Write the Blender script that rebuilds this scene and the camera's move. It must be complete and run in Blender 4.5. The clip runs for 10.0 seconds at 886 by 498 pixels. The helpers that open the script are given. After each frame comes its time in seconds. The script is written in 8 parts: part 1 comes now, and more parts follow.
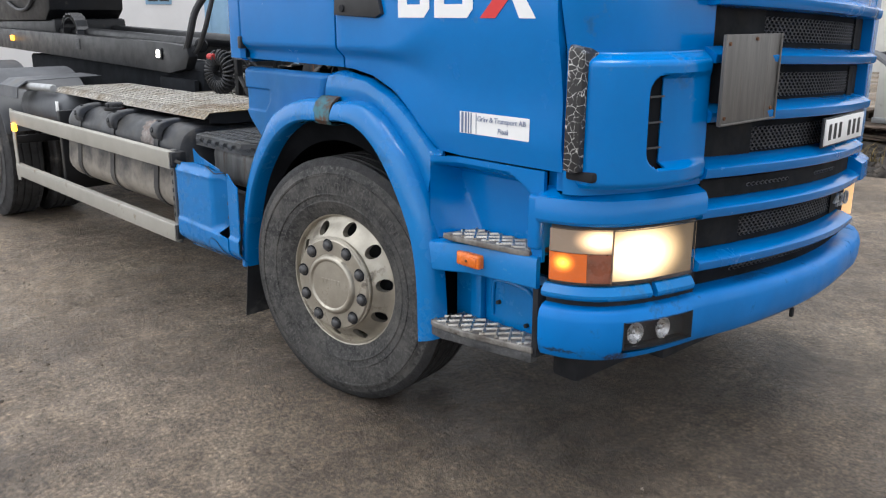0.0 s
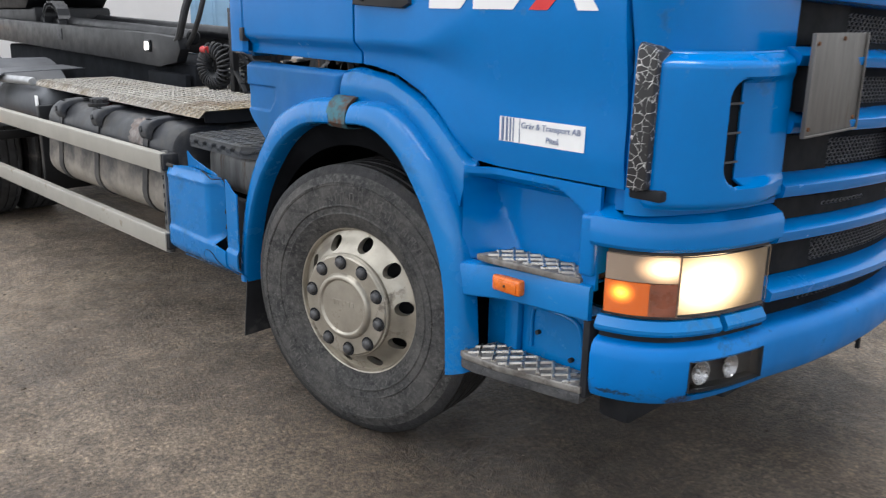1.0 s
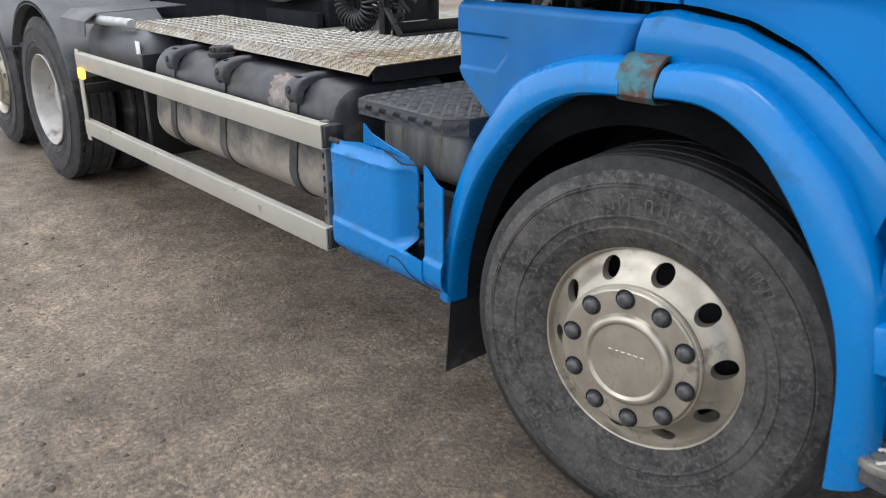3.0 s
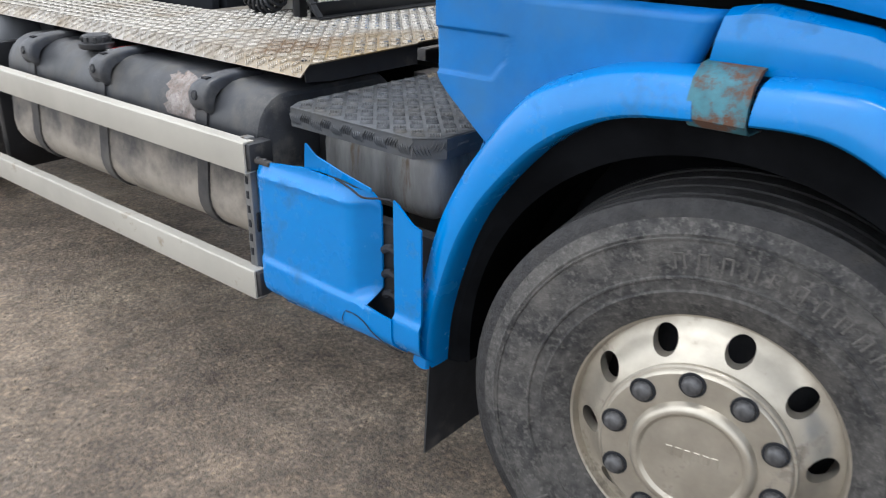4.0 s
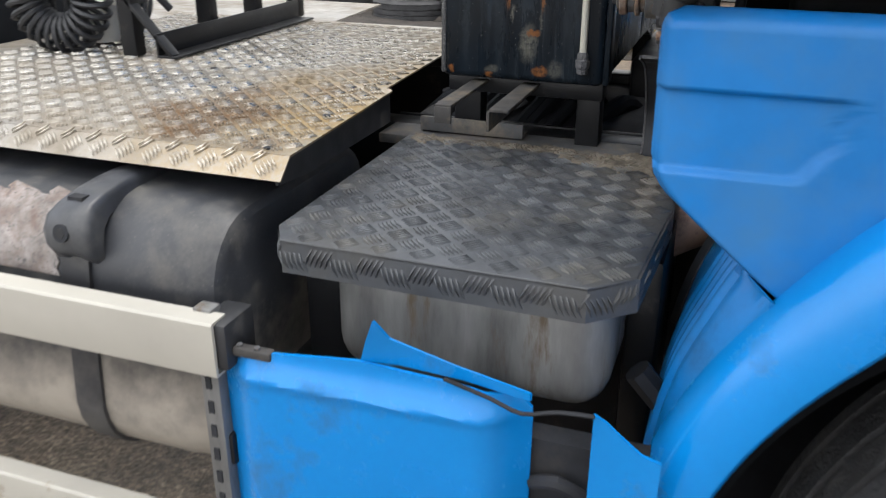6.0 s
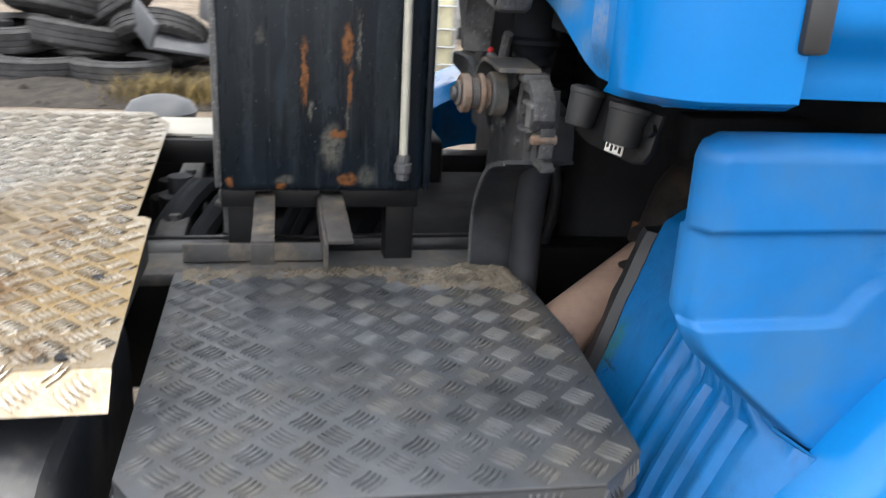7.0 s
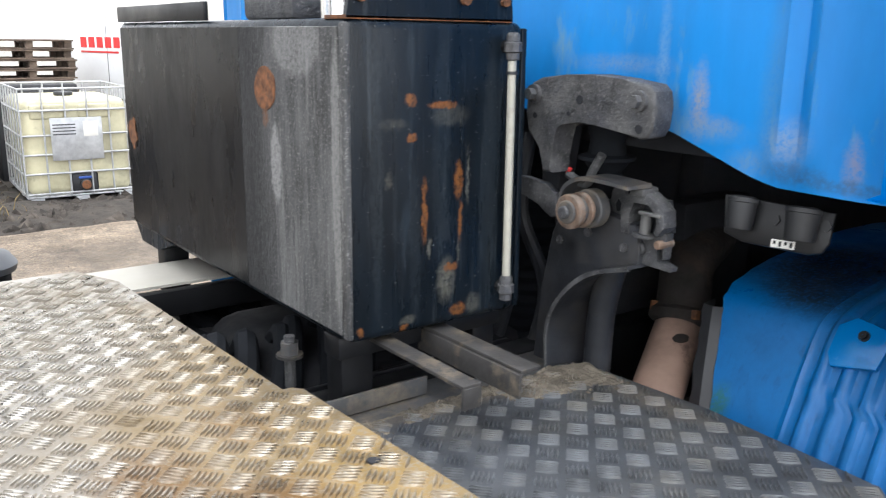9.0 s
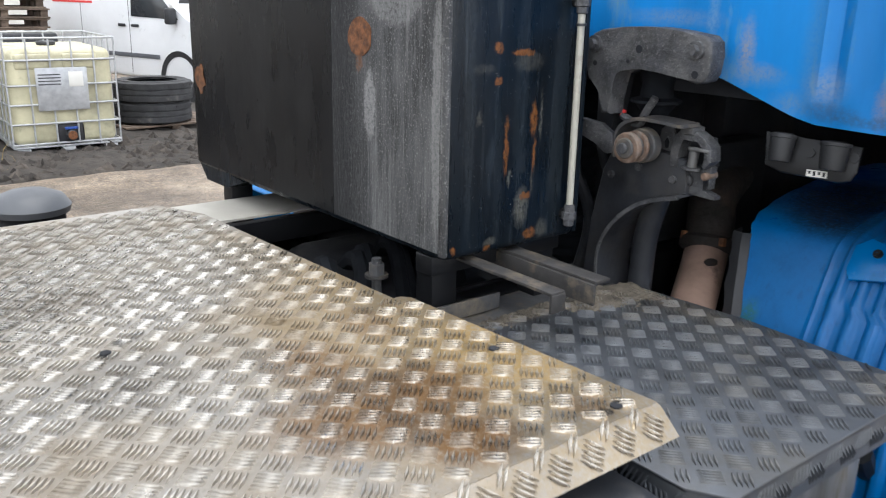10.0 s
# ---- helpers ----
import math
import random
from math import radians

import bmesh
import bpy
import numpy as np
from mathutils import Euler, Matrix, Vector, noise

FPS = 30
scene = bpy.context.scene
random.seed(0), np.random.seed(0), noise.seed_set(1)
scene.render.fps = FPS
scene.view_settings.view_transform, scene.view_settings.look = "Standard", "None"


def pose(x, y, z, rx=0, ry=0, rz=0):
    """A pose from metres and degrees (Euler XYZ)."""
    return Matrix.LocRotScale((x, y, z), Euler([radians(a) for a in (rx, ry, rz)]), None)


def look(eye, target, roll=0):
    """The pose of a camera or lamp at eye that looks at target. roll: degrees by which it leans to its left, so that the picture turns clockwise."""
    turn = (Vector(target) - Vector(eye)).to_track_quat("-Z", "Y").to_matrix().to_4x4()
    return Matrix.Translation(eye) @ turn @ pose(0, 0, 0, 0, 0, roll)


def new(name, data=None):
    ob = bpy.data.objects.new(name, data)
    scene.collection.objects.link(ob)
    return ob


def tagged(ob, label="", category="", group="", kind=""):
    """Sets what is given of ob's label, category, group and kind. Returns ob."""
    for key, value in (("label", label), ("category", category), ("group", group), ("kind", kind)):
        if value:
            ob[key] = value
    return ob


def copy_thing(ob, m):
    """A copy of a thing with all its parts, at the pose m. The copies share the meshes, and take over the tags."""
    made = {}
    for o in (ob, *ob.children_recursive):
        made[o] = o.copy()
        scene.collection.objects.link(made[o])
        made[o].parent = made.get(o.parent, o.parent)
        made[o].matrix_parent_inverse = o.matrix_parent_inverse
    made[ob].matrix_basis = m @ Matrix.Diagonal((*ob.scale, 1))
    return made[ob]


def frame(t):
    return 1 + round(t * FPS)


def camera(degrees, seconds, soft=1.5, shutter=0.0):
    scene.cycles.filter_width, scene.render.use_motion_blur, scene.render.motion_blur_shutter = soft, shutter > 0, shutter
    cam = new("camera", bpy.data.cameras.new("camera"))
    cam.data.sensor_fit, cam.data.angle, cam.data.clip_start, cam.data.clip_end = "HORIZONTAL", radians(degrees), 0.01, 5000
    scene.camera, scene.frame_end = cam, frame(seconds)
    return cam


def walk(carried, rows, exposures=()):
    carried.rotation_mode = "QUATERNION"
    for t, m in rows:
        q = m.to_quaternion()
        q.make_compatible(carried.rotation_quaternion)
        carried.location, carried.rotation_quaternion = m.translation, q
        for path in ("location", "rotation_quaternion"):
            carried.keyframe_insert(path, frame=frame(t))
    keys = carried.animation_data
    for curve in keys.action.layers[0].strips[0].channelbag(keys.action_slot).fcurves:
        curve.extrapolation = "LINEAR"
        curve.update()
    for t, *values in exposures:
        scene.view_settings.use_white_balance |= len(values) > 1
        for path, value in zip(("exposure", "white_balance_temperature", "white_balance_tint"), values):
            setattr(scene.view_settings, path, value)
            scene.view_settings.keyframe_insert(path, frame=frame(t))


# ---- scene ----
cam = camera(55.1, 10.0, 1.1, 0.3)
PATH = [
    (0, (2.884, -2.013, 1.644), (1.467, -0.706, 1.111), 0.1),
    (0.5, (2.678, -1.976, 1.669), (1.297, -0.624, 1.154), 0.5),
    (1, (2.492, -1.877, 1.625), (1.105, -0.542, 1.085), 1.0),
    (1.5, (2.248, -1.791, 1.613), (0.785, -0.577, 0.99), 0.3),
    (2, (1.92, -1.774, 1.585), (0.435, -0.615, 0.91), -1.0),
    (2.5, (1.589, -1.72, 1.607), (0.118, -0.563, 0.902), -1.6),
    (2.7, (1.447, -1.705, 1.602), (-0.016, -0.536, 0.901), -1.3),
    (3.8, (0.726, -1.514, 1.607), (-0.531, -0.156, 0.848), 1.1),
    (4, (0.584, -1.436, 1.6), (-0.626, -0.047, 0.822), 0.4),
    (4.5, (0.254, -1.273, 1.567), (-0.919, 0.132, 0.761), -0.6),
    (5, (-0.055, -1.191, 1.552), (-1.127, 0.266, 0.699), -1.7),
    (5.2, (-0.173, -1.185, 1.549), (-1.16, 0.341, 0.713), -1.4),
    (6.3, (-0.822, -0.871, 1.528), (-1.237, 0.922, 0.743), 1.0),
    (6.5, (-0.910, -0.796, 1.519), (-1.149, 1.036, 0.748), 1.6),
    (7, (-1.171, -0.655, 1.568), (-0.797, 1.185, 0.885), 3.3),
    (7.5, (-1.329, -0.468, 1.561), (-0.619, 1.32, 1.017), 2.8),
    (8, (-1.526, -0.386, 1.61), (-0.6, 1.323, 1.138), 1.2),
    (8.5, (-1.746, -0.424, 1.631), (-0.638, 1.176, 1.173), 1.2),
    (9, (-1.898, -0.367, 1.628), (-0.739, 1.189, 1.146), 0.7),
    (9.5, (-2.011, -0.289, 1.603), (-0.839, 1.236, 1.051), 0.4),
    (10, (-2.188, -0.407, 1.629), (-0.978, 1.076, 1.047), 1.3),
]
walk(cam, [(t, look(eye, target, roll)) for t, eye, target, roll in PATH],
     ((0.0, 0.99, 6200, 10), (1.0, 0.96, 6200, 10), (1.5, 0.93, 6200, 10), (2.0, 1.0, 6200, 10), (2.5, 1.08, 6200, 10), (4.5, 1.53, 6100, 10), (5.2, 1.56, 6150, 10), (6.3, 1.52, 6450, 10), (6.5, 1.58, 6450, 10), (7.0, 1.88, 6450, 10), (7.5, 2.05, 6350, 10), (8.0, 2.26, 6250, 10), (8.5, 2.15, 6250, 10), (9.0, 1.98, 6250, 10), (9.5, 1.86, 6200, 10), (10.0, 1.63, 6150, 10)))

# ---- world and light: bright overcast ----
world = bpy.data.worlds.new("overcast_sky")
scene.world = world
world.use_nodes = True
wn, wl = world.node_tree.nodes, world.node_tree.links
sky = wn.new("ShaderNodeTexSky")
sky.sky_type = "NISHITA"
sky.sun_disc = False
sky.sun_elevation, sky.sun_rotation = radians(60), radians(205)
sky.air_density, sky.dust_density, sky.ozone_density = 1.0, 1.5, 1.0
hsv = wn.new("ShaderNodeHueSaturation")
hsv.inputs["Saturation"].default_value = 0.06
wl.new(sky.outputs[0], hsv.inputs["Color"])
wl.new(hsv.outputs[0], wn["Background"].inputs[0])
wn["Background"].inputs[1].default_value = 0.15

sun = new("sun", bpy.data.lights.new("sun", "SUN"))
sun.data.energy, sun.data.angle, sun.data.color = 1.0, radians(25), (1.0, 0.96, 0.9)
sun.matrix_world = look((0, 0, 0), (-0.14, -0.10, -0.98))


# ---- materials ----
def material(name, base, rough=0.5, metal=0.0, var=0.12, scale=6.0, bump=0.1, bump_scale=60.0, bump_dist=0.002,
             dirt=None, dirt_amount=0.0, dirt_scale=3.0, coat=0.0, island=0.0, spec=0.5, stretch=None, soft=0.05, stains=(), speckle=None, streak=None):
    """A painted, metal or stone surface: base colour with variation at two scales, dirt in patches, fine relief."""
    m = bpy.data.materials.new(name)
    m.use_nodes = True
    n, l = m.node_tree.nodes, m.node_tree.links
    bsdf = n["Principled BSDF"]
    raw = co = n.new("ShaderNodeTexCoord").outputs["Object"]
    if stretch:
        mp = n.new("ShaderNodeMapping")
        mp.inputs["Scale"].default_value = stretch
        l.new(co, mp.inputs[0])
        co = mp.outputs[0]

    def tex(s, detail=6, rough_=0.6):
        t = n.new("ShaderNodeTexNoise")
        t.inputs["Scale"].default_value, t.inputs["Detail"].default_value, t.inputs["Roughness"].default_value = s, detail, rough_
        l.new(co, t.inputs["Vector"])
        return t.outputs["Fac"]

    def ramp(src, a, b, lo=0.0, hi=1.0):
        r = n.new("ShaderNodeMapRange")
        r.inputs[1].default_value, r.inputs[2].default_value, r.inputs[3].default_value, r.inputs[4].default_value = a, b, lo, hi
        l.new(src, r.inputs[0])
        return r.outputs[0]

    def mix(fac, a, b):
        x = n.new("ShaderNodeMix")
        x.data_type = "RGBA"
        for sock, v in ((x.inputs[0], fac), (x.inputs[6], a), (x.inputs[7], b)):
            if isinstance(v, (tuple, float, int)):
                sock.default_value = v
            else:
                l.new(v, sock)
        return x.outputs[2]

    c = (*base, 1)
    dark = tuple(v * (1 - var * 1.6) for v in base) + (1,)
    light = tuple(min(1, v * (1 + var)) for v in base) + (1,)
    col = mix(ramp(tex(scale), 0.35, 0.65), dark, light)
    col = mix(ramp(tex(scale * 9, 4), 0.3, 0.7, 0, 0.35), col, c)
    rough_src = ramp(tex(scale * 2.3), 0.3, 0.7, max(0.02, rough - 0.1), min(1, rough + 0.12))
    if dirt:
        d = ramp(tex(dirt_scale, 8, 0.7), 0.67 - dirt_amount * 0.25 - soft, 0.67 - dirt_amount * 0.25 + soft)
        col = mix(d, col, (*dirt, 1))
        rough_src = mix(d, rough_src, (0.9, 0.9, 0.9, 1))
    if speckle:
        lo, hi, colour, *fine = speckle
        t = n.new("ShaderNodeTexNoise")
        t.inputs["Scale"].default_value, t.inputs["Detail"].default_value, t.inputs["Roughness"].default_value = fine[0] if fine else 170, 3, 0.7
        l.new(raw, t.inputs["Vector"])
        col = mix(ramp(t.outputs["Fac"], lo, hi), col, (*colour, 1))
    if streak:
        # fine upright runs of dust or worn paint
        lo, hi, colour, strength = streak
        mp = n.new("ShaderNodeMapping")
        mp.inputs["Scale"].default_value = (55, 55, 2.2)
        l.new(raw, mp.inputs[0])
        t = n.new("ShaderNodeTexNoise")
        t.inputs["Scale"].default_value, t.inputs["Detail"].default_value, t.inputs["Roughness"].default_value = 1.0, 6, 0.7
        l.new(mp.outputs[0], t.inputs["Vector"])
        col = mix(ramp(t.outputs["Fac"], lo, hi, 0, strength), col, (*colour, 1))
    if stains:
        # ragged soft-edged marks at given places
        t = n.new("ShaderNodeTexNoise")
        t.inputs["Scale"].default_value, t.inputs["Detail"].default_value, t.inputs["Roughness"].default_value = 60, 8, 0.78
        l.new(raw, t.inputs["Vector"])
        mt = n.new("ShaderNodeTexNoise")
        mt.inputs["Scale"].default_value, mt.inputs["Detail"].default_value, mt.inputs["Roughness"].default_value = 130, 4, 0.75
        l.new(raw, mt.inputs["Vector"])
        mottle = ramp(mt.outputs["Fac"], 0.36, 0.54, 0.25, 1.0)
        w = n.new("ShaderNodeVectorMath")
        w.operation = "MULTIPLY_ADD"
        l.new(t.outputs["Color"], w.inputs[0])
        w.inputs[1].default_value = (0.032, 0.032, 0.032)
        l.new(raw, w.inputs[2])
        for centre, radii, colour, strength, *more in stains:
            edge = more[0] if more else 0.2
            mp = n.new("ShaderNodeMapping")
            mp.vector_type = "TEXTURE"
            mp.inputs["Location"].default_value = (centre[0] + 0.016, centre[1] + 0.016, centre[2] + 0.016)
            mp.inputs["Scale"].default_value = [v * 1.1 for v in radii]
            l.new(w.outputs[0], mp.inputs[0])
            g = n.new("ShaderNodeTexGradient")
            g.gradient_type = "SPHERICAL"
            l.new(mp.outputs[0], g.inputs[0])
            f = n.new("ShaderNodeMath")
            f.operation = "MULTIPLY"
            l.new(ramp(g.outputs["Fac"], 0.12, 0.12 + edge, 0, strength), f.inputs[0])
            l.new(mottle, f.inputs[1])
            col = mix(f.outputs[0], col, (*colour, 1))
    if island:
        g = n.new("ShaderNodeNewGeometry")
        o = n.new("ShaderNodeObjectInfo")
        a = n.new("ShaderNodeMath")
        a.operation = "ADD"
        l.new(g.outputs["Random Per Island"], a.inputs[0])
        l.new(o.outputs["Random"], a.inputs[1])
        f = n.new("ShaderNodeMath")
        f.operation = "FRACT"
        l.new(a.outputs[0], f.inputs[0])
        h = n.new("ShaderNodeHueSaturation")
        l.new(col, h.inputs["Color"])
        l.new(ramp(f.outputs[0], 0, 1, 1 - island, 1 + island), h.inputs["Value"])
        col = h.outputs[0]
    l.new(col, bsdf.inputs["Base Color"])
    l.new(rough_src, bsdf.inputs["Roughness"])
    bsdf.inputs["Metallic"].default_value = metal
    bsdf.inputs["Coat Weight"].default_value = coat
    bsdf.inputs["Coat Roughness"].default_value = 0.12
    bsdf.inputs["Specular IOR Level"].default_value = spec
    if bump:
        b = n.new("ShaderNodeBump")
        b.inputs["Strength"].default_value, b.inputs["Distance"].default_value = bump, bump_dist
        l.new(tex(bump_scale, 5), b.inputs["Height"])
        l.new(b.outputs[0], bsdf.inputs["Normal"])
    return m


REAR_STAINS = (((-0.80, 0.455, 1.54), (0.08, 0.022, 0.075), (0.26, 0.25, 0.24), 0.8, 0.8), ((-0.80, 0.43, 1.505), (0.08, 0.06, 0.02), (0.20, 0.22, 0.25), 0.6, 0.8), ((-0.80, 0.30, 1.49), (0.08, 0.05, 0.045), (0.24, 0.27, 0.31), 0.6, 0.8), ((-0.80, 0.62, 1.59), (0.08, 0.15, 0.022), (0.20, 0.24, 0.28), 0.45, 0.8), ((-0.80, 0.205, 1.47), (0.08, 0.018, 0.05), (0.30, 0.22, 0.16), 0.5, 0.7), ((-0.80, 0.44, 1.495), (0.08, 0.10, 0.022), (0.12, 0.22, 0.34), 0.5, 0.8), ((-0.80, 0.36, 1.455), (0.08, 0.05, 0.03), (0.14, 0.21, 0.28), 0.5, 0.8), ((-0.80, 0.53, 1.60), (0.08, 0.015, 0.16), (0.16, 0.28, 0.42), 0.4, 0.7),
               ((-0.80, 0.33, 1.56), (0.08, 0.03, 0.14), (0.10, 0.25, 0.44), 0.35, 0.7), ((-0.80, 0.20, 1.44), (0.08, 0.10, 0.012), (0.03, 0.08, 0.14), 0.6, 0.5), ((-0.80, 0.285, 1.45), (0.08, 0.06, 0.02), (0.04, 0.06, 0.08), 0.45, 0.5))


def lit(name, colour, strength):
    m = bpy.data.materials.new(name)
    m.use_nodes = True
    b = m.node_tree.nodes["Principled BSDF"]
    b.inputs["Base Color"].default_value = (*colour, 1)
    b.inputs["Emission Color"].default_value = (*colour, 1)
    b.inputs["Emission Strength"].default_value = strength
    return m


def clear(name, colour, rough=0.05):
    m = bpy.data.materials.new(name)
    m.use_nodes = True
    b = m.node_tree.nodes["Principled BSDF"]
    b.inputs["Base Color"].default_value = (*colour, 1)
    b.inputs["Transmission Weight"].default_value = 1
    b.inputs["Roughness"].default_value = rough
    b.inputs["IOR"].default_value = 1.2
    return m


M_BLUE = material("blue_paint", (0.0003, 0.161, 0.50), 0.18, 0.0, 0.07, 1.6, 0.03, 60, 0.001, (0.015, 0.105, 0.27), 0.03, 3.2, 0.0, spec=0.36)
M_BLUE_WORN = material("worn_blue_paint", (0.003, 0.165, 0.475), 0.21, 0.0, 0.09, 3.0, 0.05, 70, 0.001, (0.02, 0.09, 0.19), 0.08, 6.0, 0.0, spec=0.4, soft=0.09)
M_BLUE_PANEL = material("dusty_blue_mudguard", (0.004, 0.128, 0.385), 0.42, 0.0, 0.12, 4.0, 0.08, 70, 0.001, (0.035, 0.135, 0.29), 0.16, 6.0, 0.0, spec=0.3, soft=0.2)
M_BLACK = material("black_plastic", (0.018, 0.019, 0.022), 0.5, 0.0, 0.2, 6, 0.1, 120, 0.001, (0.09, 0.085, 0.08), 0.05, 4)
M_GRILLE = material("dark_grey_grille", (0.016, 0.017, 0.019), 0.55, 0.0, 0.2, 5, 0.1, 120, 0.001, (0.05, 0.048, 0.045), 0.06, 3)
# near-black for hollows, with their shade put into the colour, and for hoses
M_RECESS = material("recess_black", (0.012, 0.0135, 0.0165), 0.9, 0.0, 0.3, 5, 0.2, 40, 0.004, spec=0.1)
M_DARK = material("dirty_dark_chassis", (0.019, 0.0203, 0.024), 0.8, 0.0, 0.3, 5, 0.3, 40, 0.004, (0.045, 0.041, 0.037), 0.08, 7, soft=0.12, spec=0.25)
M_FRAME = material("black_frame_paint", (0.009, 0.0095, 0.011), 0.40, 0.0, 0.25, 4, 0.15, 60, 0.002, (0.06, 0.054, 0.047), 0.04, 8, spec=0.28)
M_RUBBER = material("tyre_rubber", (0.028, 0.028, 0.029), 0.78, 0.0, 0.35, 40, 0.9, 110, 0.005, (0.088, 0.084, 0.078), 0.52, 10, soft=0.14, speckle=(0.50, 0.74, (0.115, 0.110, 0.102), 75))
M_GRILLE_PLATE = material("dull_black_grille_plastic", (0.010, 0.011, 0.013), 0.7, 0.0, 0.25, 6, 0.15, 120, 0.001, (0.03, 0.029, 0.027), 0.15, 5, soft=0.12, spec=0.15)
M_TYRE_TREAD = material("scuffed_tread_rubber", (0.016, 0.016, 0.017), 0.7, 0.0, 0.35, 20, 0.9, 90, 0.006, (0.040, 0.037, 0.033), 0.15, 14, soft=0.10)
M_LUG = material("moulded_lug", (0.030, 0.033, 0.040), 0.42, 0.0, 0.25, 14, 0.2, 90, 0.001, (0.085, 0.085, 0.085), 0.25, 12, soft=0.14)
M_STRAP = material("dusty_black_strap", (0.022, 0.023, 0.027), 0.5, 0.0, 0.25, 6, 0.1, 80, 0.001, (0.12, 0.112, 0.10), 0.25, 5, soft=0.16)
M_RUBBER_MARK = material("dusty_tyre_lettering", (0.092, 0.088, 0.082), 0.85, 0.0, 0.3, 30, 0.4, 90, 0.002)
M_RUBBER_OLD = material("old_tyre_rubber", (0.035, 0.035, 0.037), 0.8, 0.0, 0.3, 9, 0.3, 70, 0.003, (0.12, 0.11, 0.10), 0.15, 4)
M_ALU = material("cast_wheel_alloy", (0.41, 0.378, 0.318), 0.40, 0.7, 0.12, 10, 0.12, 150, 0.001, (0.28, 0.25, 0.21), 0.16, 9)
M_STEELRIM = material("grey_steel_rim", (0.42, 0.41, 0.39), 0.5, 0.3, 0.15, 8, 0.1, 100, 0.001, (0.2, 0.18, 0.16), 0.15, 6)
M_NUT = material("grey_nut", (0.085, 0.085, 0.088), 0.55, 0.4, 0.3, 60, 0.3, 200, 0.001)
SANDY = (((-0.86, 0.66, 1.03), (0.13, 0.06, 0.1), (0.19, 0.155, 0.11), 0.9, 0.5), ((-1.06, 0.685, 1.03), (0.16, 0.035, 0.1), (0.16, 0.135, 0.10), 0.9, 0.5), ((-0.80, 0.50, 1.03), (0.05, 0.16, 0.1), (0.15, 0.125, 0.09), 0.55, 0.6), ((-1.25, 0.69, 1.03), (0.10, 0.03, 0.1), (0.13, 0.11, 0.085), 0.8, 0.5))
def deck_stains(strength):
    """Ochre staining over the front corner of the deck, with brown oil and rust spots."""
    z, ochre, brown = 1.13, (0.29, 0.20, 0.080), (0.150, 0.080, 0.030)
    rows = [(-1.42, 0.42, 0.40, 0.56, ochre, 1.0, 0.8), (-1.40, 0.85, 0.20, 0.45, ochre, 0.6, 0.8), (-1.62, 0.36, 0.16, 0.13, brown, 0.9, 0.6), (-1.55, 0.40, 0.10, 0.11, brown, 0.8, 0.6),
            (-1.64, 0.53, 0.09, 0.13, brown, 0.75, 0.6), (-1.60, 0.25, 0.09, 0.07, brown, 1.0, 0.5), (-1.72, 0.38, 0.10, 0.12, brown, 0.7, 0.6), (-1.50, 0.62, 0.06, 0.10, brown, 0.5, 0.6),
            (-1.43, 0.23, 0.05, 0.05, brown, 0.6, 0.6), (-1.86, 0.62, 0.12, 0.15, (0.10, 0.088, 0.070), 0.6, 0.7), (-1.85, 0.99, 0.16, 0.10, (0.14, 0.11, 0.075), 0.6, 0.7),
            (-1.835, 0.765, 0.012, 0.016, (0.012, 0.012, 0.012), 1.3, 0.4), (-1.42, 0.205, 0.010, 0.012, (0.02, 0.016, 0.012), 1.3, 0.4)]
    return tuple(((x, y, z), (rx, ry, 0.2), c, k * strength, e) for x, y, rx, ry, c, k, e in rows)


M_TREAD = material("bare_aluminium_tread", (0.345, 0.325, 0.295), 0.40, 0.75, 0.16, 5, 0.15, 150, 0.001, (0.20, 0.165, 0.118), 0.36, 3.6, soft=0.14, speckle=(0.60, 0.74, (0.14, 0.115, 0.085)), stains=deck_stains(1.0))
M_TREAD_BAR = material("rubbed_aluminium_bars", (0.57, 0.54, 0.49), 0.27, 0.9, 0.2, 30, 0.0, dirt=(0.24, 0.195, 0.135), dirt_amount=0.26, dirt_scale=3.6, soft=0.12, stains=deck_stains(0.55))
M_TREAD_WORN = material("worn_step_tread", (0.25, 0.238, 0.22), 0.5, 0.35, 0.25, 12, 0.3, 150, 0.001, (0.07, 0.055, 0.045), 0.45, 16, soft=0.12)
M_TREAD_BLACK = material("black_painted_tread", (0.050, 0.055, 0.063), 0.42, 0.0, 0.25, 7, 0.2, 120, 0.001, (0.050, 0.047, 0.041), 0.14, 6, soft=0.14, spec=0.6, speckle=(0.66, 0.74, (0.10, 0.095, 0.085), 240), stains=SANDY)
M_RAIL = material("cream_guard_rail", (0.37, 0.355, 0.315), 0.45, 0.0, 0.06, 3, 0.05, 80, 0.001, (0.25, 0.21, 0.15), 0.04, 6)
RUSTY, PALE, SCUFF = (0.15, 0.060, 0.020), (0.12, 0.118, 0.10), (0.028, 0.036, 0.043)
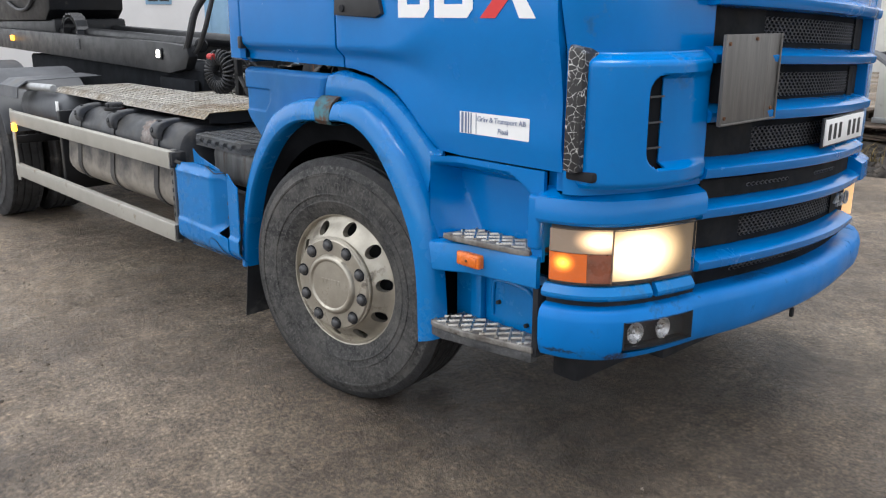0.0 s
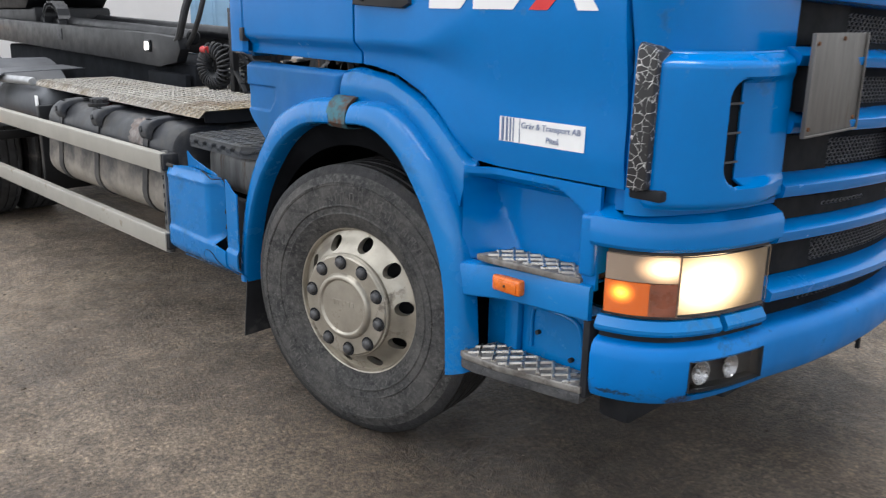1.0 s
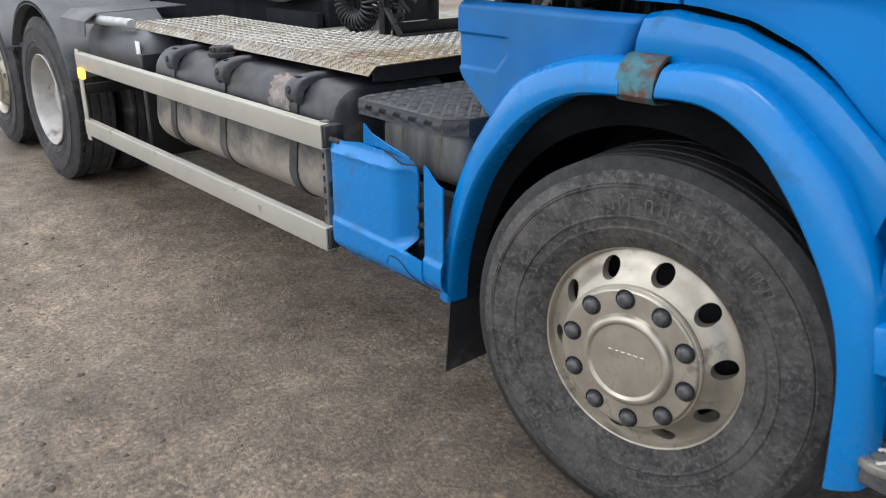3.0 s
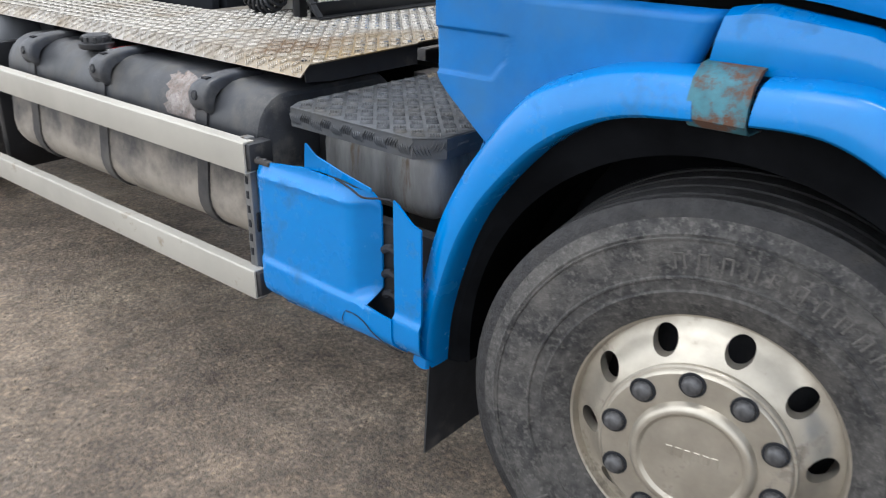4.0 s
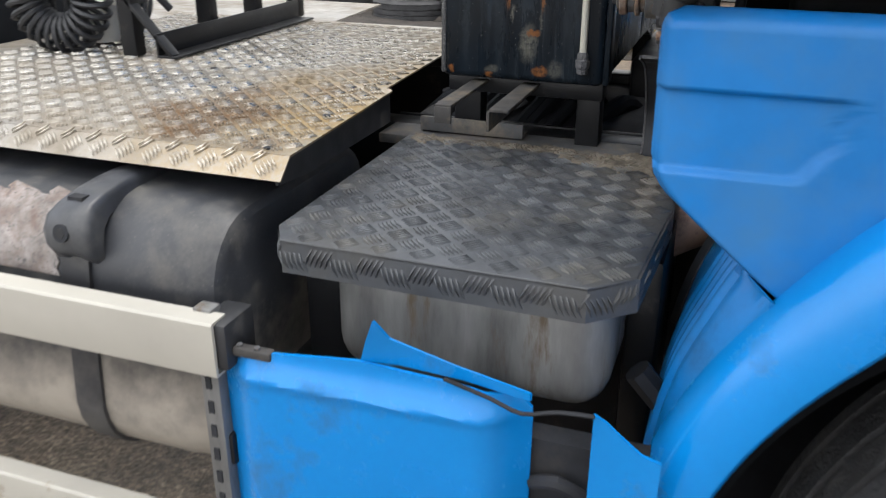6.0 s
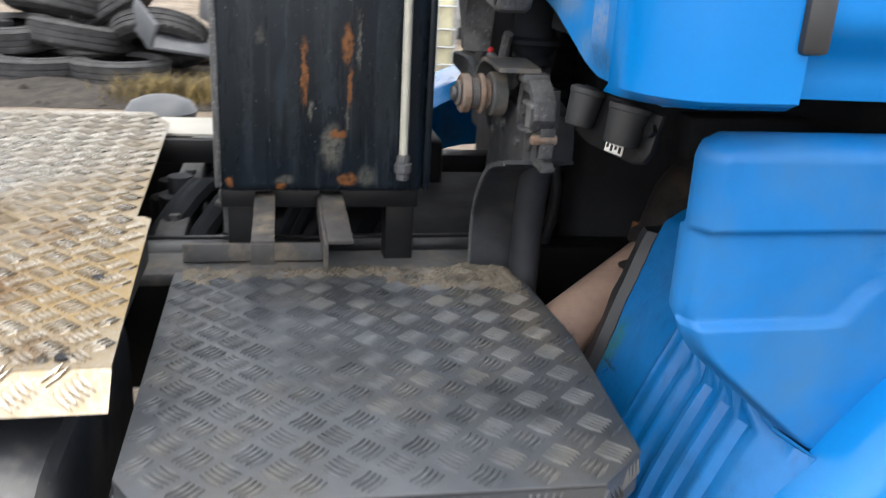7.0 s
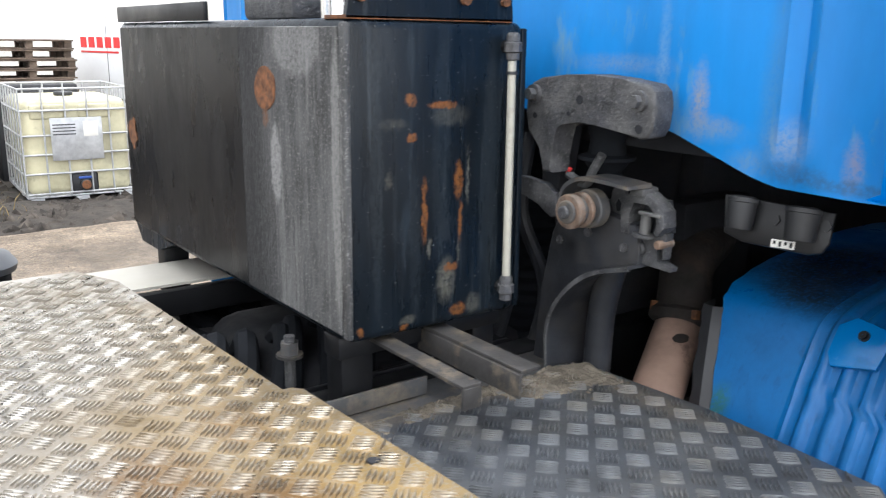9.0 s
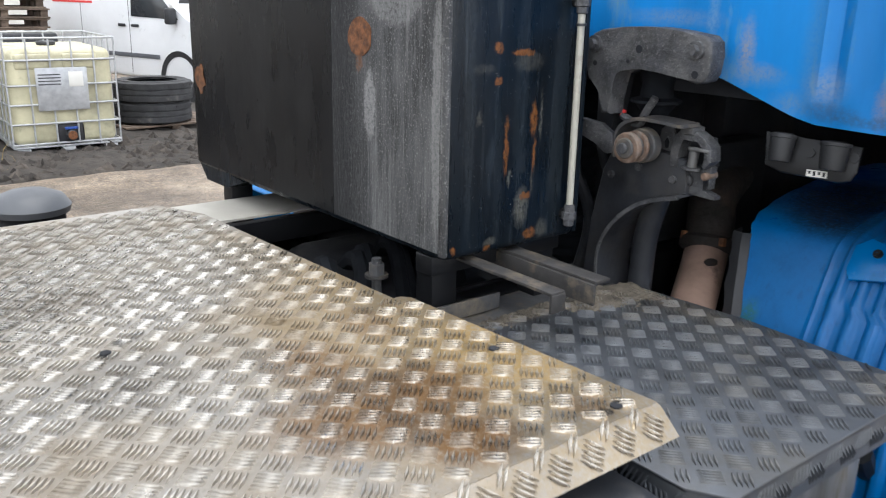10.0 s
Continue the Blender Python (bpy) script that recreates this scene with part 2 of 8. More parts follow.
M_HYD = material("dark_blue_grey_tank", (0.0045, 0.0078, 0.012), 0.30, 0.0, 0.3, 6, 0.25, 90, 0.001, (0.014, 0.021, 0.029), 0.12, 7.0, 0.0, spec=0.22, stretch=(3, 3, 0.5), speckle=(0.675, 0.72, (0.13, 0.135, 0.13), 190), streak=(0.56, 0.74, (0.05, 0.062, 0.072), 0.55), stains=(
              ((-1.22, 0.712, 1.42), (0.012, 0.05, 0.25), SCUFF, 0.35), ((-1.1, 0.712, 1.45), (0.02, 0.05, 0.22), SCUFF, 0.24), ((-1.0, 0.712, 1.4), (0.02, 0.05, 0.25), SCUFF, 0.28),
              ((-1.15, 0.712, 1.3), (0.012, 0.05, 0.15), SCUFF, 0.24), ((-1.088, 0.712, 1.24), (0.022, 0.05, 0.048), PALE, 0.68, 0.5), ((-1.165, 0.712, 1.185), (0.016, 0.05, 0.01), PALE, 0.52, 0.5),
              ((-1.2, 0.712, 1.415), (0.01, 0.05, 0.014), PALE, 0.38, 0.5), ((-1.085, 0.712, 1.51), (0.045, 0.05, 0.022), PALE, 0.26, 0.5), ((-1.03, 0.712, 1.19), (0.02, 0.05, 0.024), PALE, 0.45, 0.5),
              ((-1.045, 0.712, 1.41), (0.003, 0.05, 0.06), PALE, 0.68, 0.5), ((-1.122, 0.712, 1.3), (0.004, 0.05, 0.02), PALE, 0.68, 0.5), ((-1.062, 0.712, 1.29), (0.003, 0.05, 0.04), PALE, 0.52, 0.5),
              ((-1.19, 0.712, 1.5), (0.03, 0.05, 0.012), PALE, 0.22, 0.5), ((-1.158, 0.712, 1.536), (0.013, 0.05, 0.012), RUSTY, 0.95, 0.35), ((-1.098, 0.712, 1.527), (0.034, 0.05, 0.007), RUSTY, 0.95, 0.35),
              ((-1.157, 0.712, 1.478), (0.01, 0.05, 0.008), RUSTY, 0.95, 0.35), ((-1.132, 0.712, 1.36), (0.006, 0.05, 0.062), RUSTY, 0.95, 0.35), ((-1.064, 0.712, 1.405), (0.011, 0.05, 0.036), RUSTY, 0.95, 0.35),
              ((-1.078, 0.712, 1.262), (0.016, 0.05, 0.009), RUSTY, 0.95, 0.35), ((-1.062, 0.712, 1.186), (0.02, 0.05, 0.014), RUSTY, 0.95, 0.35), ((-1.17, 0.712, 1.172), (0.008, 0.05, 0.006), RUSTY, 0.95, 0.35),
              ((-1.252, 0.712, 1.18), (0.008, 0.05, 0.01), RUSTY, 0.95, 0.35), ((-1.06, 0.712, 1.335), (0.005, 0.05, 0.04), RUSTY, 0.95, 0.35)))
M_HYD_DUSTY = material("dust_streaked_tank_end", (0.034, 0.035, 0.037), 0.7, 0.0, 0.35, 10, 1.0, 60, 0.004, (0.115, 0.117, 0.118), 0.40, 6.0, stretch=(3.0, 3.0, 0.8), soft=0.16, streak=(0.52, 0.70, (0.19, 0.19, 0.19), 0.6),
                       speckle=(0.56, 0.66, (0.17, 0.17, 0.168), 210), stains=(((-1.276, 1.12, 1.40), (0.5, 0.20, 2.5), (0.011, 0.0115, 0.013), 1.3, 0.5), ((-1.276, 1.10, 1.40), (0.5, 0.12, 2.5), (0.011, 0.0115, 0.013), 1.3, 0.4), ((-1.276, 0.94, 1.42), (0.05, 0.022, 0.075), (0.27, 0.27, 0.27), 0.7), ((-1.276, 0.735, 1.42), (0.05, 0.016, 0.24), (0.22, 0.22, 0.215), 0.6), ((-1.276, 0.975, 1.505), (0.05, 0.014, 0.03), RUSTY, 0.7), ((-1.276, 0.86, 1.62), (0.05, 0.09, 0.06), (0.24, 0.24, 0.24), 0.5)))
M_HYD_SMOOTH = material("smooth_dark_tank_side", (0.010, 0.0105, 0.012), 0.26, 0.0, 0.25, 3, 0.05, 60, 0.001, (0.022, 0.021, 0.020), 0.08, 2.0, 0.0, soft=0.15, stretch=(2, 2, 0.7), spec=0.12)
M_RUST = material("orange_rust", (0.15, 0.060, 0.023), 0.9, 0.0, 0.45, 60, 0.5, 120, 0.002, (0.07, 0.035, 0.022), 0.30, 55)
M_CASTING = material("dusty_grey_casting", (0.046, 0.047, 0.052), 0.55, 0.1, 0.35, 30, 0.8, 130, 0.004, (0.125, 0.125, 0.124), 0.32, 16, soft=0.16, speckle=(0.58, 0.74, (0.17, 0.168, 0.165)))
M_POST = material("oily_cast_iron", (0.024, 0.026, 0.031), 0.45, 0.0, 0.3, 12, 0.4, 80, 0.002, (0.05, 0.047, 0.044), 0.14, 10, soft=0.14, spec=0.4)
M_SAND = material("sandy_dirt", (0.115, 0.098, 0.075), 0.95, 0.0, 0.35, 20, 0.6, 60, 0.006)
M_BEAM = material("dusty_beam", (0.062, 0.063, 0.066), 0.6, 0.1, 0.3, 8, 0.3, 60, 0.002, (0.18, 0.150, 0.112), 0.36, 9, soft=0.1, speckle=(0.6, 0.75, (0.12, 0.075, 0.05)))
M_ELBOW = material("sooty_brown_pipe", (0.015, 0.0115, 0.0095), 0.85, 0.0, 0.4, 14, 0.8, 70, 0.004, (0.04, 0.026, 0.018), 0.28, 16, soft=0.1)
M_STAY = material("dirty_flat_bar", (0.036, 0.034, 0.033), 0.7, 0.1, 0.3, 12, 0.5, 80, 0.002, (0.13, 0.105, 0.075), 0.28, 22, soft=0.1)
M_BUSH = material("rusty_dusty_bush", (0.16, 0.105, 0.075), 0.8, 0.1, 0.35, 40, 0.5, 120, 0.002, (0.20, 0.18, 0.16), 0.35, 30, soft=0.12)
M_PIPE = material("heat_browned_pipe", (0.30, 0.20, 0.155), 0.6, 0.15, 0.25, 8, 0.2, 60, 0.001, (0.08, 0.05, 0.04), 0.12, 7)
M_CANISTER = material("weathered_zinc", (0.160, 0.160, 0.158), 0.5, 0.3, 0.3, 6, 0.15, 60, 0.001, (0.12, 0.094, 0.066), 0.30, 5, stretch=(3, 3, 0.6))
M_WHITE = material("white_vinyl", (0.80, 0.80, 0.80), 0.5, 0.0, 0.03, 8, 0.02)
M_BAR = material("blue_grey_print", (0.12, 0.16, 0.28), 0.5, 0.0, 0.05, 8, 0.0)
M_RED = material("red_vinyl", (0.62, 0.03, 0.03), 0.5, 0.0, 0.05, 8, 0.0)
M_HAZ = material("bare_weathered_plate", (0.135, 0.130, 0.124), 0.5, 0.3, 0.15, 6, 0.08, 60, 0.001, (0.14, 0.10, 0.07), 0.08, 5, stretch=(6, 6, 0.6))
M_FOG = material("dull_reflector", (0.42, 0.42, 0.43), 0.28, 0.9, 0.1, 30, 0.0)
M_CHROME = material("polished_reflector", (0.8, 0.8, 0.8), 0.12, 1.0, 0.02, 8, 0.0)
M_AMBER = material("amber_lens", (0.75, 0.16, 0.01), 0.25, 0.0, 0.12, 30, 0.2, 300, 0.001, coat=0.5)
M_AMBER_PALE = material("faded_orange_lens", (0.24, 0.075, 0.04), 0.3, 0.0, 0.25, 14, 0.1, 200, 0.001, coat=0.5)
M_STEP_BAR = material("rubbed_black_bars", (0.086, 0.092, 0.101), 0.42, 0.08, 0.3, 14, 0.2, 120, 0.001, (0.14, 0.13, 0.11), 0.18, 6, soft=0.14, spec=0.5, stains=SANDY)
M_MESH = material("grille_mesh", (0.095, 0.095, 0.10), 0.45, 0.2, 0.2, 20, 0.0)
M_PINKISH = material("pale_side_lens", (0.20, 0.13, 0.09), 0.3, 0.0, 0.15, 10, 0.1, 200, 0.001, coat=0.5)
def glow(name, centre, radii, hot, warm, s_hot, s_warm, base=(0.36, 0.25, 0.16)):
    """A lamp that burns brightest at its filament and fades towards its rim."""
    m = bpy.data.materials.new(name)
    m.use_nodes = True
    n, l = m.node_tree.nodes, m.node_tree.links
    b = n["Principled BSDF"]
    b.inputs["Base Color"].default_value = (*base, 1)
    b.inputs["Roughness"].default_value = 0.25
    mp = n.new("ShaderNodeMapping")
    mp.vector_type = "TEXTURE"
    mp.inputs["Location"].default_value, mp.inputs["Scale"].default_value = centre, radii
    l.new(n.new("ShaderNodeTexCoord").outputs["Object"], mp.inputs[0])
    g = n.new("ShaderNodeTexGradient")
    g.gradient_type = "SPHERICAL"
    l.new(mp.outputs[0], g.inputs[0])
    p = n.new("ShaderNodeMath")
    p.operation = "POWER"
    p.inputs[1].default_value = 1.7
    l.new(g.outputs["Fac"], p.inputs[0])
    x = n.new("ShaderNodeMix")
    x.data_type = "RGBA"
    l.new(p.outputs[0], x.inputs[0])
    x.inputs[6].default_value, x.inputs[7].default_value = (*warm, 1), (*hot, 1)
    r = n.new("ShaderNodeMapRange")
    r.inputs[3].default_value, r.inputs[4].default_value = s_warm, s_hot
    l.new(p.outputs[0], r.inputs[0])
    l.new(x.outputs[2], b.inputs["Emission Color"])
    l.new(r.outputs[0], b.inputs["Emission Strength"])
    return m


M_LAMP = glow("glowing_headlamp", (1.33, 0.285, 0.885), (0.21, 0.21, 0.135), (1.0, 0.88, 0.62), (1.0, 0.62, 0.28), 3.6, 0.02, (0.20, 0.15, 0.10))
M_LAMP_EDGE = glow("warm_side_lamp", (1.285, 0.158, 0.940), (0.10, 0.10, 0.055), (1.0, 0.85, 0.55), (1.0, 0.55, 0.25), 2.8, 0.03, (0.24, 0.19, 0.15))
M_LAMP_FAR = lit("warm_far_lamp", (1.0, 0.62, 0.28), 0.35)
M_INDICATOR = glow("lit_indicator", (1.185, 0.090, 0.860), (0.05, 0.045, 0.04), (1.0, 0.52, 0.05), (0.9, 0.16, 0.015), 3.0, 0.10, (0.50, 0.11, 0.02))
M_MARKER = lit("lit_white_marker", (1.0, 0.95, 0.85), 4.0)
M_AMBER_LIT = lit("lit_amber_marker", (1.0, 0.42, 0.03), 2.5)
M_GLASS = clear("clear_lamp_glass", (1, 1, 1), 0.03)
M_TUBE = material("yellowed_sight_tube", (0.36, 0.35, 0.30), 0.3, 0.0, 0.06, 20, 0.0, coat=0.4)
M_PLASTIC_TANK = material("yellowed_translucent_plastic", (0.46, 0.43, 0.29), 0.45, 0.0, 0.2, 3, 0.1, 20, 0.01, (0.33, 0.31, 0.22), 0.25, 2)
M_CAGE = material("galvanised_cage", (0.42, 0.43, 0.44), 0.45, 0.5, 0.15, 12, 0.05)
M_WOOD = material("grey_pallet_wood", (0.12, 0.088, 0.065), 0.85, 0.0, 0.3, 8, 0.3, 60, 0.002, island=0.25)
M_VAN = material("white_van_paint", (0.72, 0.73, 0.74), 0.35, 0.0, 0.04, 2, 0.0, coat=0.4, dirt=(0.35, 0.33, 0.30), dirt_amount=0.03)
M_WINDOW = material("dark_window_glass", (0.03, 0.035, 0.04), 0.08, 0.0, 0.1, 2, 0.0, spec=0.8)
M_CABIN = material("off_white_sheet", (0.60, 0.59, 0.55), 0.6, 0.0, 0.08, 2, 0.05, dirt=(0.3, 0.27, 0.22), dirt_amount=0.06)
M_MUDGUARD = material("faded_grey_plastic", (0.085, 0.09, 0.10), 0.55, 0.0, 0.15, 3, 0.08, 60, 0.001, (0.16, 0.155, 0.15), 0.12, 3)
M_RUBBLE = material("dark_rubble", (0.042, 0.035, 0.029), 0.95, 0.0, 0.4, 8, 0.5, 30, 0.01, island=0.5)
M_GRASS = material("dry_grass", (0.17, 0.125, 0.045), 0.9, 0.0, 0.4, 6, 0.2, island=0.5)
M_WALL = material("white_render_wall", (0.74, 0.74, 0.75), 0.8, 0.0, 0.05, 0.6, 0.1, 8, 0.01, (0.5, 0.47, 0.43), 0.05, 0.4)
M_BLUE_DOOR = material("pale_blue_gate", (0.25, 0.42, 0.60), 0.6, 0.0, 0.08, 2, 0.05)
M_CREAM = material("cream_sheet", (0.66, 0.56, 0.36), 0.6, 0.0, 0.1, 3, 0.05)
M_HOSE_RED = material("red_coupling", (0.45, 0.03, 0.03), 0.4, 0.0, 0.1, 20, 0.0)


def cracked_material():
    """Black paint that has crazed into small flakes with white primer in the cracks."""
    m = material("crazed_black_paint", (0.018, 0.018, 0.02), 0.4, 0.0, 0.2, 10, 0.2, 90, 0.002)
    n, l = m.node_tree.nodes, m.node_tree.links
    bsdf = n["Principled BSDF"]
    src = bsdf.inputs["Base Color"].links[0].from_socket
    co = n.new("ShaderNodeTexCoord").outputs["Object"]
    t = n.new("ShaderNodeTexNoise")
    t.inputs["Scale"].default_value, t.inputs["Detail"].default_value = 60, 4
    l.new(co, t.inputs["Vector"])
    w = n.new("ShaderNodeVectorMath")
    w.operation = "MULTIPLY_ADD"
    l.new(t.outputs["Color"], w.inputs[0])
    w.inputs[1].default_value = (0.012, 0.012, 0.012)
    l.new(co, w.inputs[2])
    v = n.new("ShaderNodeTexVoronoi")
    v.feature = "DISTANCE_TO_EDGE"
    v.inputs["Scale"].default_value = 40
    l.new(w.outputs[0], v.inputs["Vector"])
    r = n.new("ShaderNodeMapRange")
    r.inputs[1].default_value, r.inputs[2].default_value, r.inputs[3].default_value, r.inputs[4].default_value = 0.012, 0.034, 1.0, 0.0
    l.new(v.outputs["Distance"], r.inputs[0])
    t2 = n.new("ShaderNodeTexNoise")
    t2.inputs["Scale"].default_value = 30
    l.new(co, t2.inputs["Vector"])
    r2 = n.new("ShaderNodeMapRange")
    r2.inputs[1].default_value, r2.inputs[2].default_value = 0.38, 0.52
    l.new(t2.outputs["Fac"], r2.inputs[0])
    mul = n.new("ShaderNodeMath")
    mul.operation = "MULTIPLY"
    l.new(r.outputs[0], mul.inputs[0])
    l.new(r2.outputs[0], mul.inputs[1])
    x = n.new("ShaderNodeMix")
    x.data_type = "RGBA"
    l.new(mul.outputs[0], x.inputs[0])
    l.new(src, x.inputs[6])
    x.inputs[7].default_value = (0.62, 0.62, 0.60, 1)
    l.new(x.outputs[2], bsdf.inputs["Base Color"])
    return m


def ground_material():
    """Wet, worn yard of packed gravel and old asphalt, with lighter dry patches and small stones."""
    m = bpy.data.materials.new("wet_gravel_yard")
    m.use_nodes = True
    n, l = m.node_tree.nodes, m.node_tree.links
    bsdf = n["Principled BSDF"]
    co = n.new("ShaderNodeTexCoord").outputs["Object"]

    def tex(s, detail=8, r=0.62):
        t = n.new("ShaderNodeTexNoise")
        t.inputs["Scale"].default_value, t.inputs["Detail"].default_value, t.inputs["Roughness"].default_value = s, detail, r
        l.new(co, t.inputs["Vector"])
        return t.outputs["Fac"]

    def rampc(src, stops):
        r = n.new("ShaderNodeValToRGB")
        r.color_ramp.elements.remove(r.color_ramp.elements[0])
        r.color_ramp.elements[0].position, r.color_ramp.elements[0].color = stops[0][0], (*stops[0][1], 1)
        for p, c in stops[1:]:
            e = r.color_ramp.elements.new(p)
            e.color = (*c, 1)
        l.new(src, r.inputs[0])
        return r.outputs[0]

    def mix(fac, a, b, mode="MIX"):
        x = n.new("ShaderNodeMix")
        x.data_type, x.blend_type = "RGBA", mode
        for sock, v in ((x.inputs[0], fac), (x.inputs[6], a), (x.inputs[7], b)):
            if isinstance(v, (tuple, float, int)):
                sock.default_value = v
            else:
                l.new(v, sock)
        return x.outputs[2]

    broad = rampc(tex(0.9, 9, 0.66), ((0.34, (0.116, 0.091, 0.070)), (0.46, (0.192, 0.152, 0.115)), (0.56, (0.262, 0.209, 0.158)), (0.68, (0.40, 0.33, 0.25))))
    # ragged dark patch in front of the wheel: damp plus the lorry's painted shade
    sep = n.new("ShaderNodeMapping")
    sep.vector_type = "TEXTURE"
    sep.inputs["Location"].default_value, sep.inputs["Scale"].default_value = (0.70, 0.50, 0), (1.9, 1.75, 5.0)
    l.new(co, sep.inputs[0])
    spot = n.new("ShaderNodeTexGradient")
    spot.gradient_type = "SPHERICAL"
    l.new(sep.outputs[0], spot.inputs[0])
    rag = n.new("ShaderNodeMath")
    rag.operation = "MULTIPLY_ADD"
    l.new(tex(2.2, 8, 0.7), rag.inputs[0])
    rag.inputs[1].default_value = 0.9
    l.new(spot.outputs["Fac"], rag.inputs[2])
    damp_shade = rampc(rag.outputs[0], ((0.45, (1, 1, 1)), (0.95, (0.52, 0.50, 0.48))))
    broad = mix(1.0, broad, damp_shade, "MULTIPLY")
    grain = mix(1.0, rampc(tex(60, 5, 0.75), ((0.32, (0.30, 0.29, 0.28)), (0.5, (0.9, 0.9, 0.9)), (0.66, (1.7, 1.67, 1.6)))),
                rampc(tex(9, 8, 0.75), ((0.38, (0.68, 0.67, 0.66)), (0.5, (1.0, 1.0, 1.0)), (0.62, (1.30, 1.28, 1.24)))), "MULTIPLY")
    v = n.new("ShaderNodeTexVoronoi")
    v.inputs["Scale"].default_value = 38
    l.new(co, v.inputs["Vector"])
    stones = rampc(v.outputs["Distance"], ((0.10, (1.25, 1.22, 1.16)), (0.32, (0.95, 0.95, 0.95)), (0.6, (0.8, 0.8, 0.8))))
    col = mix(1.0, mix(1.0, broad, grain, "MULTIPLY"), stones, "MULTIPLY")
    l.new(col, bsdf.inputs["Base Color"])
    wet = n.new("ShaderNodeMapRange")
    wet.inputs[1].default_value, wet.inputs[2].default_value, wet.inputs[3].default_value, wet.inputs[4].default_value = 0.38, 0.62, 0.30, 0.72
    l.new(tex(0.7, 5), wet.inputs[0])
    l.new(wet.outputs[0], bsdf.inputs["Roughness"])
    b = n.new("ShaderNodeBump")
    b.inputs["Strength"].default_value, b.inputs["Distance"].default_value = 1.0, 0.022
    add = n.new("ShaderNodeMath")
    add.operation = "MULTIPLY_ADD"
    l.new(tex(70, 4, 0.7), add.inputs[0])
    add.inputs[1].default_value = 0.6
    l.new(tex(14, 10, 0.75), add.inputs[2])
    l.new(add.outputs[0], b.inputs["Height"])
    l.new(b.outputs[0], bsdf.inputs["Normal"])
    return m


# ---- mesh tools ----
def part(name, bm, mat, parent=None, label="", smooth=35, kind=""):
    """Links a bmesh as one mesh object, under a thing or a part."""
    me = bpy.data.meshes.new(name)
    bmesh.ops.recalc_face_normals(bm, faces=bm.faces[:])
    bm.to_mesh(me)
    bm.free()
    if smooth:
        me.shade_smooth()
        me.set_sharp_from_angle(angle=radians(smooth))
    me.materials.append(mat)
    ob = new(name, me)
    if parent:
        ob.parent = parent
    return tagged(ob, label=label, kind=kind)


def empty(name, label, category, m=None, group=""):
    e = new(name)
    e.empty_display_size = 0.2
    if m is not None:
        e.matrix_world = m
    return tagged(e, label, category, group)


def add_box(bm, lo, hi, bevel=0.0, seg=2, m=None):
    lo, hi = Vector(lo), Vector(hi)
    r = bmesh.ops.create_cube(bm, size=1)
    vs = r["verts"]
    for v in vs:
        v.co = Vector([lo[i] + (v.co[i] + 0.5) * (hi[i] - lo[i]) for i in range(3)])
    if bevel:
        es = list({e for v in vs for e in v.link_edges})
        out = bmesh.ops.bevel(bm, geom=es, offset=bevel, segments=seg, profile=0.5, affect="EDGES")
        vs = list({v for f in out["faces"] for v in f.verts} | {v for v in vs if v.is_valid})
    if m is not None:
        bmesh.ops.transform(bm, matrix=m, verts=vs)
    return bm


def box(lo, hi, bevel=0.0, seg=2, m=None):
    return add_box(bmesh.new(), lo, hi, bevel, seg, m)


AXES = {"y": lambda a, b, d: (a, d, b), "x": lambda a, b, d: (d, a, b), "z": lambda a, b, d: (a, b, d)}


def plate(outline, axis, d0, d1, bevel=0.0, seg=2, bm=None):
    """A flat outline (two coordinates each) across an axis, between the depths d0 and d1, with rounded rims."""
    bm = bm or bmesh.new()
    a = [bm.verts.new(AXES[axis](p[0], p[1], d0)) for p in outline]
    b = [bm.verts.new(AXES[axis](p[0], p[1], d1)) for p in outline]
    fs = [bm.faces.new(a), bm.faces.new(b[::-1])]
    k = len(outline)
    fs += [bm.faces.new((a[i], b[i], b[(i + 1) % k], a[(i + 1) % k])) for i in range(k)]
    if bevel:
        es = [e for e in {e for f in fs[:2] for e in f.edges}]
        bmesh.ops.bevel(bm, geom=es, offset=bevel, segments=seg, profile=0.5, affect="EDGES")
    bmesh.ops.triangulate(bm, faces=[f for f in bm.faces if len(f.verts) > 4])
    return bm


def sheet(rows, back, bm=None):
    """A curved panel from a grid of points, given thickness by the vector back."""
    bm = bm or bmesh.new()
    back = Vector(back)
    f = [[bm.verts.new(p) for p in r] for r in rows]
    g = [[bm.verts.new(Vector(p) + back) for p in r] for r in rows]
    nu, nv = len(rows), len(rows[0])
    for i in range(nu - 1):
        for j in range(nv - 1):
            bm.faces.new((f[i][j], f[i + 1][j], f[i + 1][j + 1], f[i][j + 1]))
            bm.faces.new((g[i][j], g[i][j + 1], g[i + 1][j + 1], g[i + 1][j]))
    for i in range(nu - 1):
        bm.faces.new((f[i][0], g[i][0], g[i + 1][0], f[i + 1][0]))
        bm.faces.new((f[i][-1], f[i + 1][-1], g[i + 1][-1], g[i][-1]))
    for j in range(nv - 1):
        bm.faces.new((f[0][j], f[0][j + 1], g[0][j + 1], g[0][j]))
        bm.faces.new((f[-1][j], g[-1][j], g[-1][j + 1], f[-1][j + 1]))
    return bm


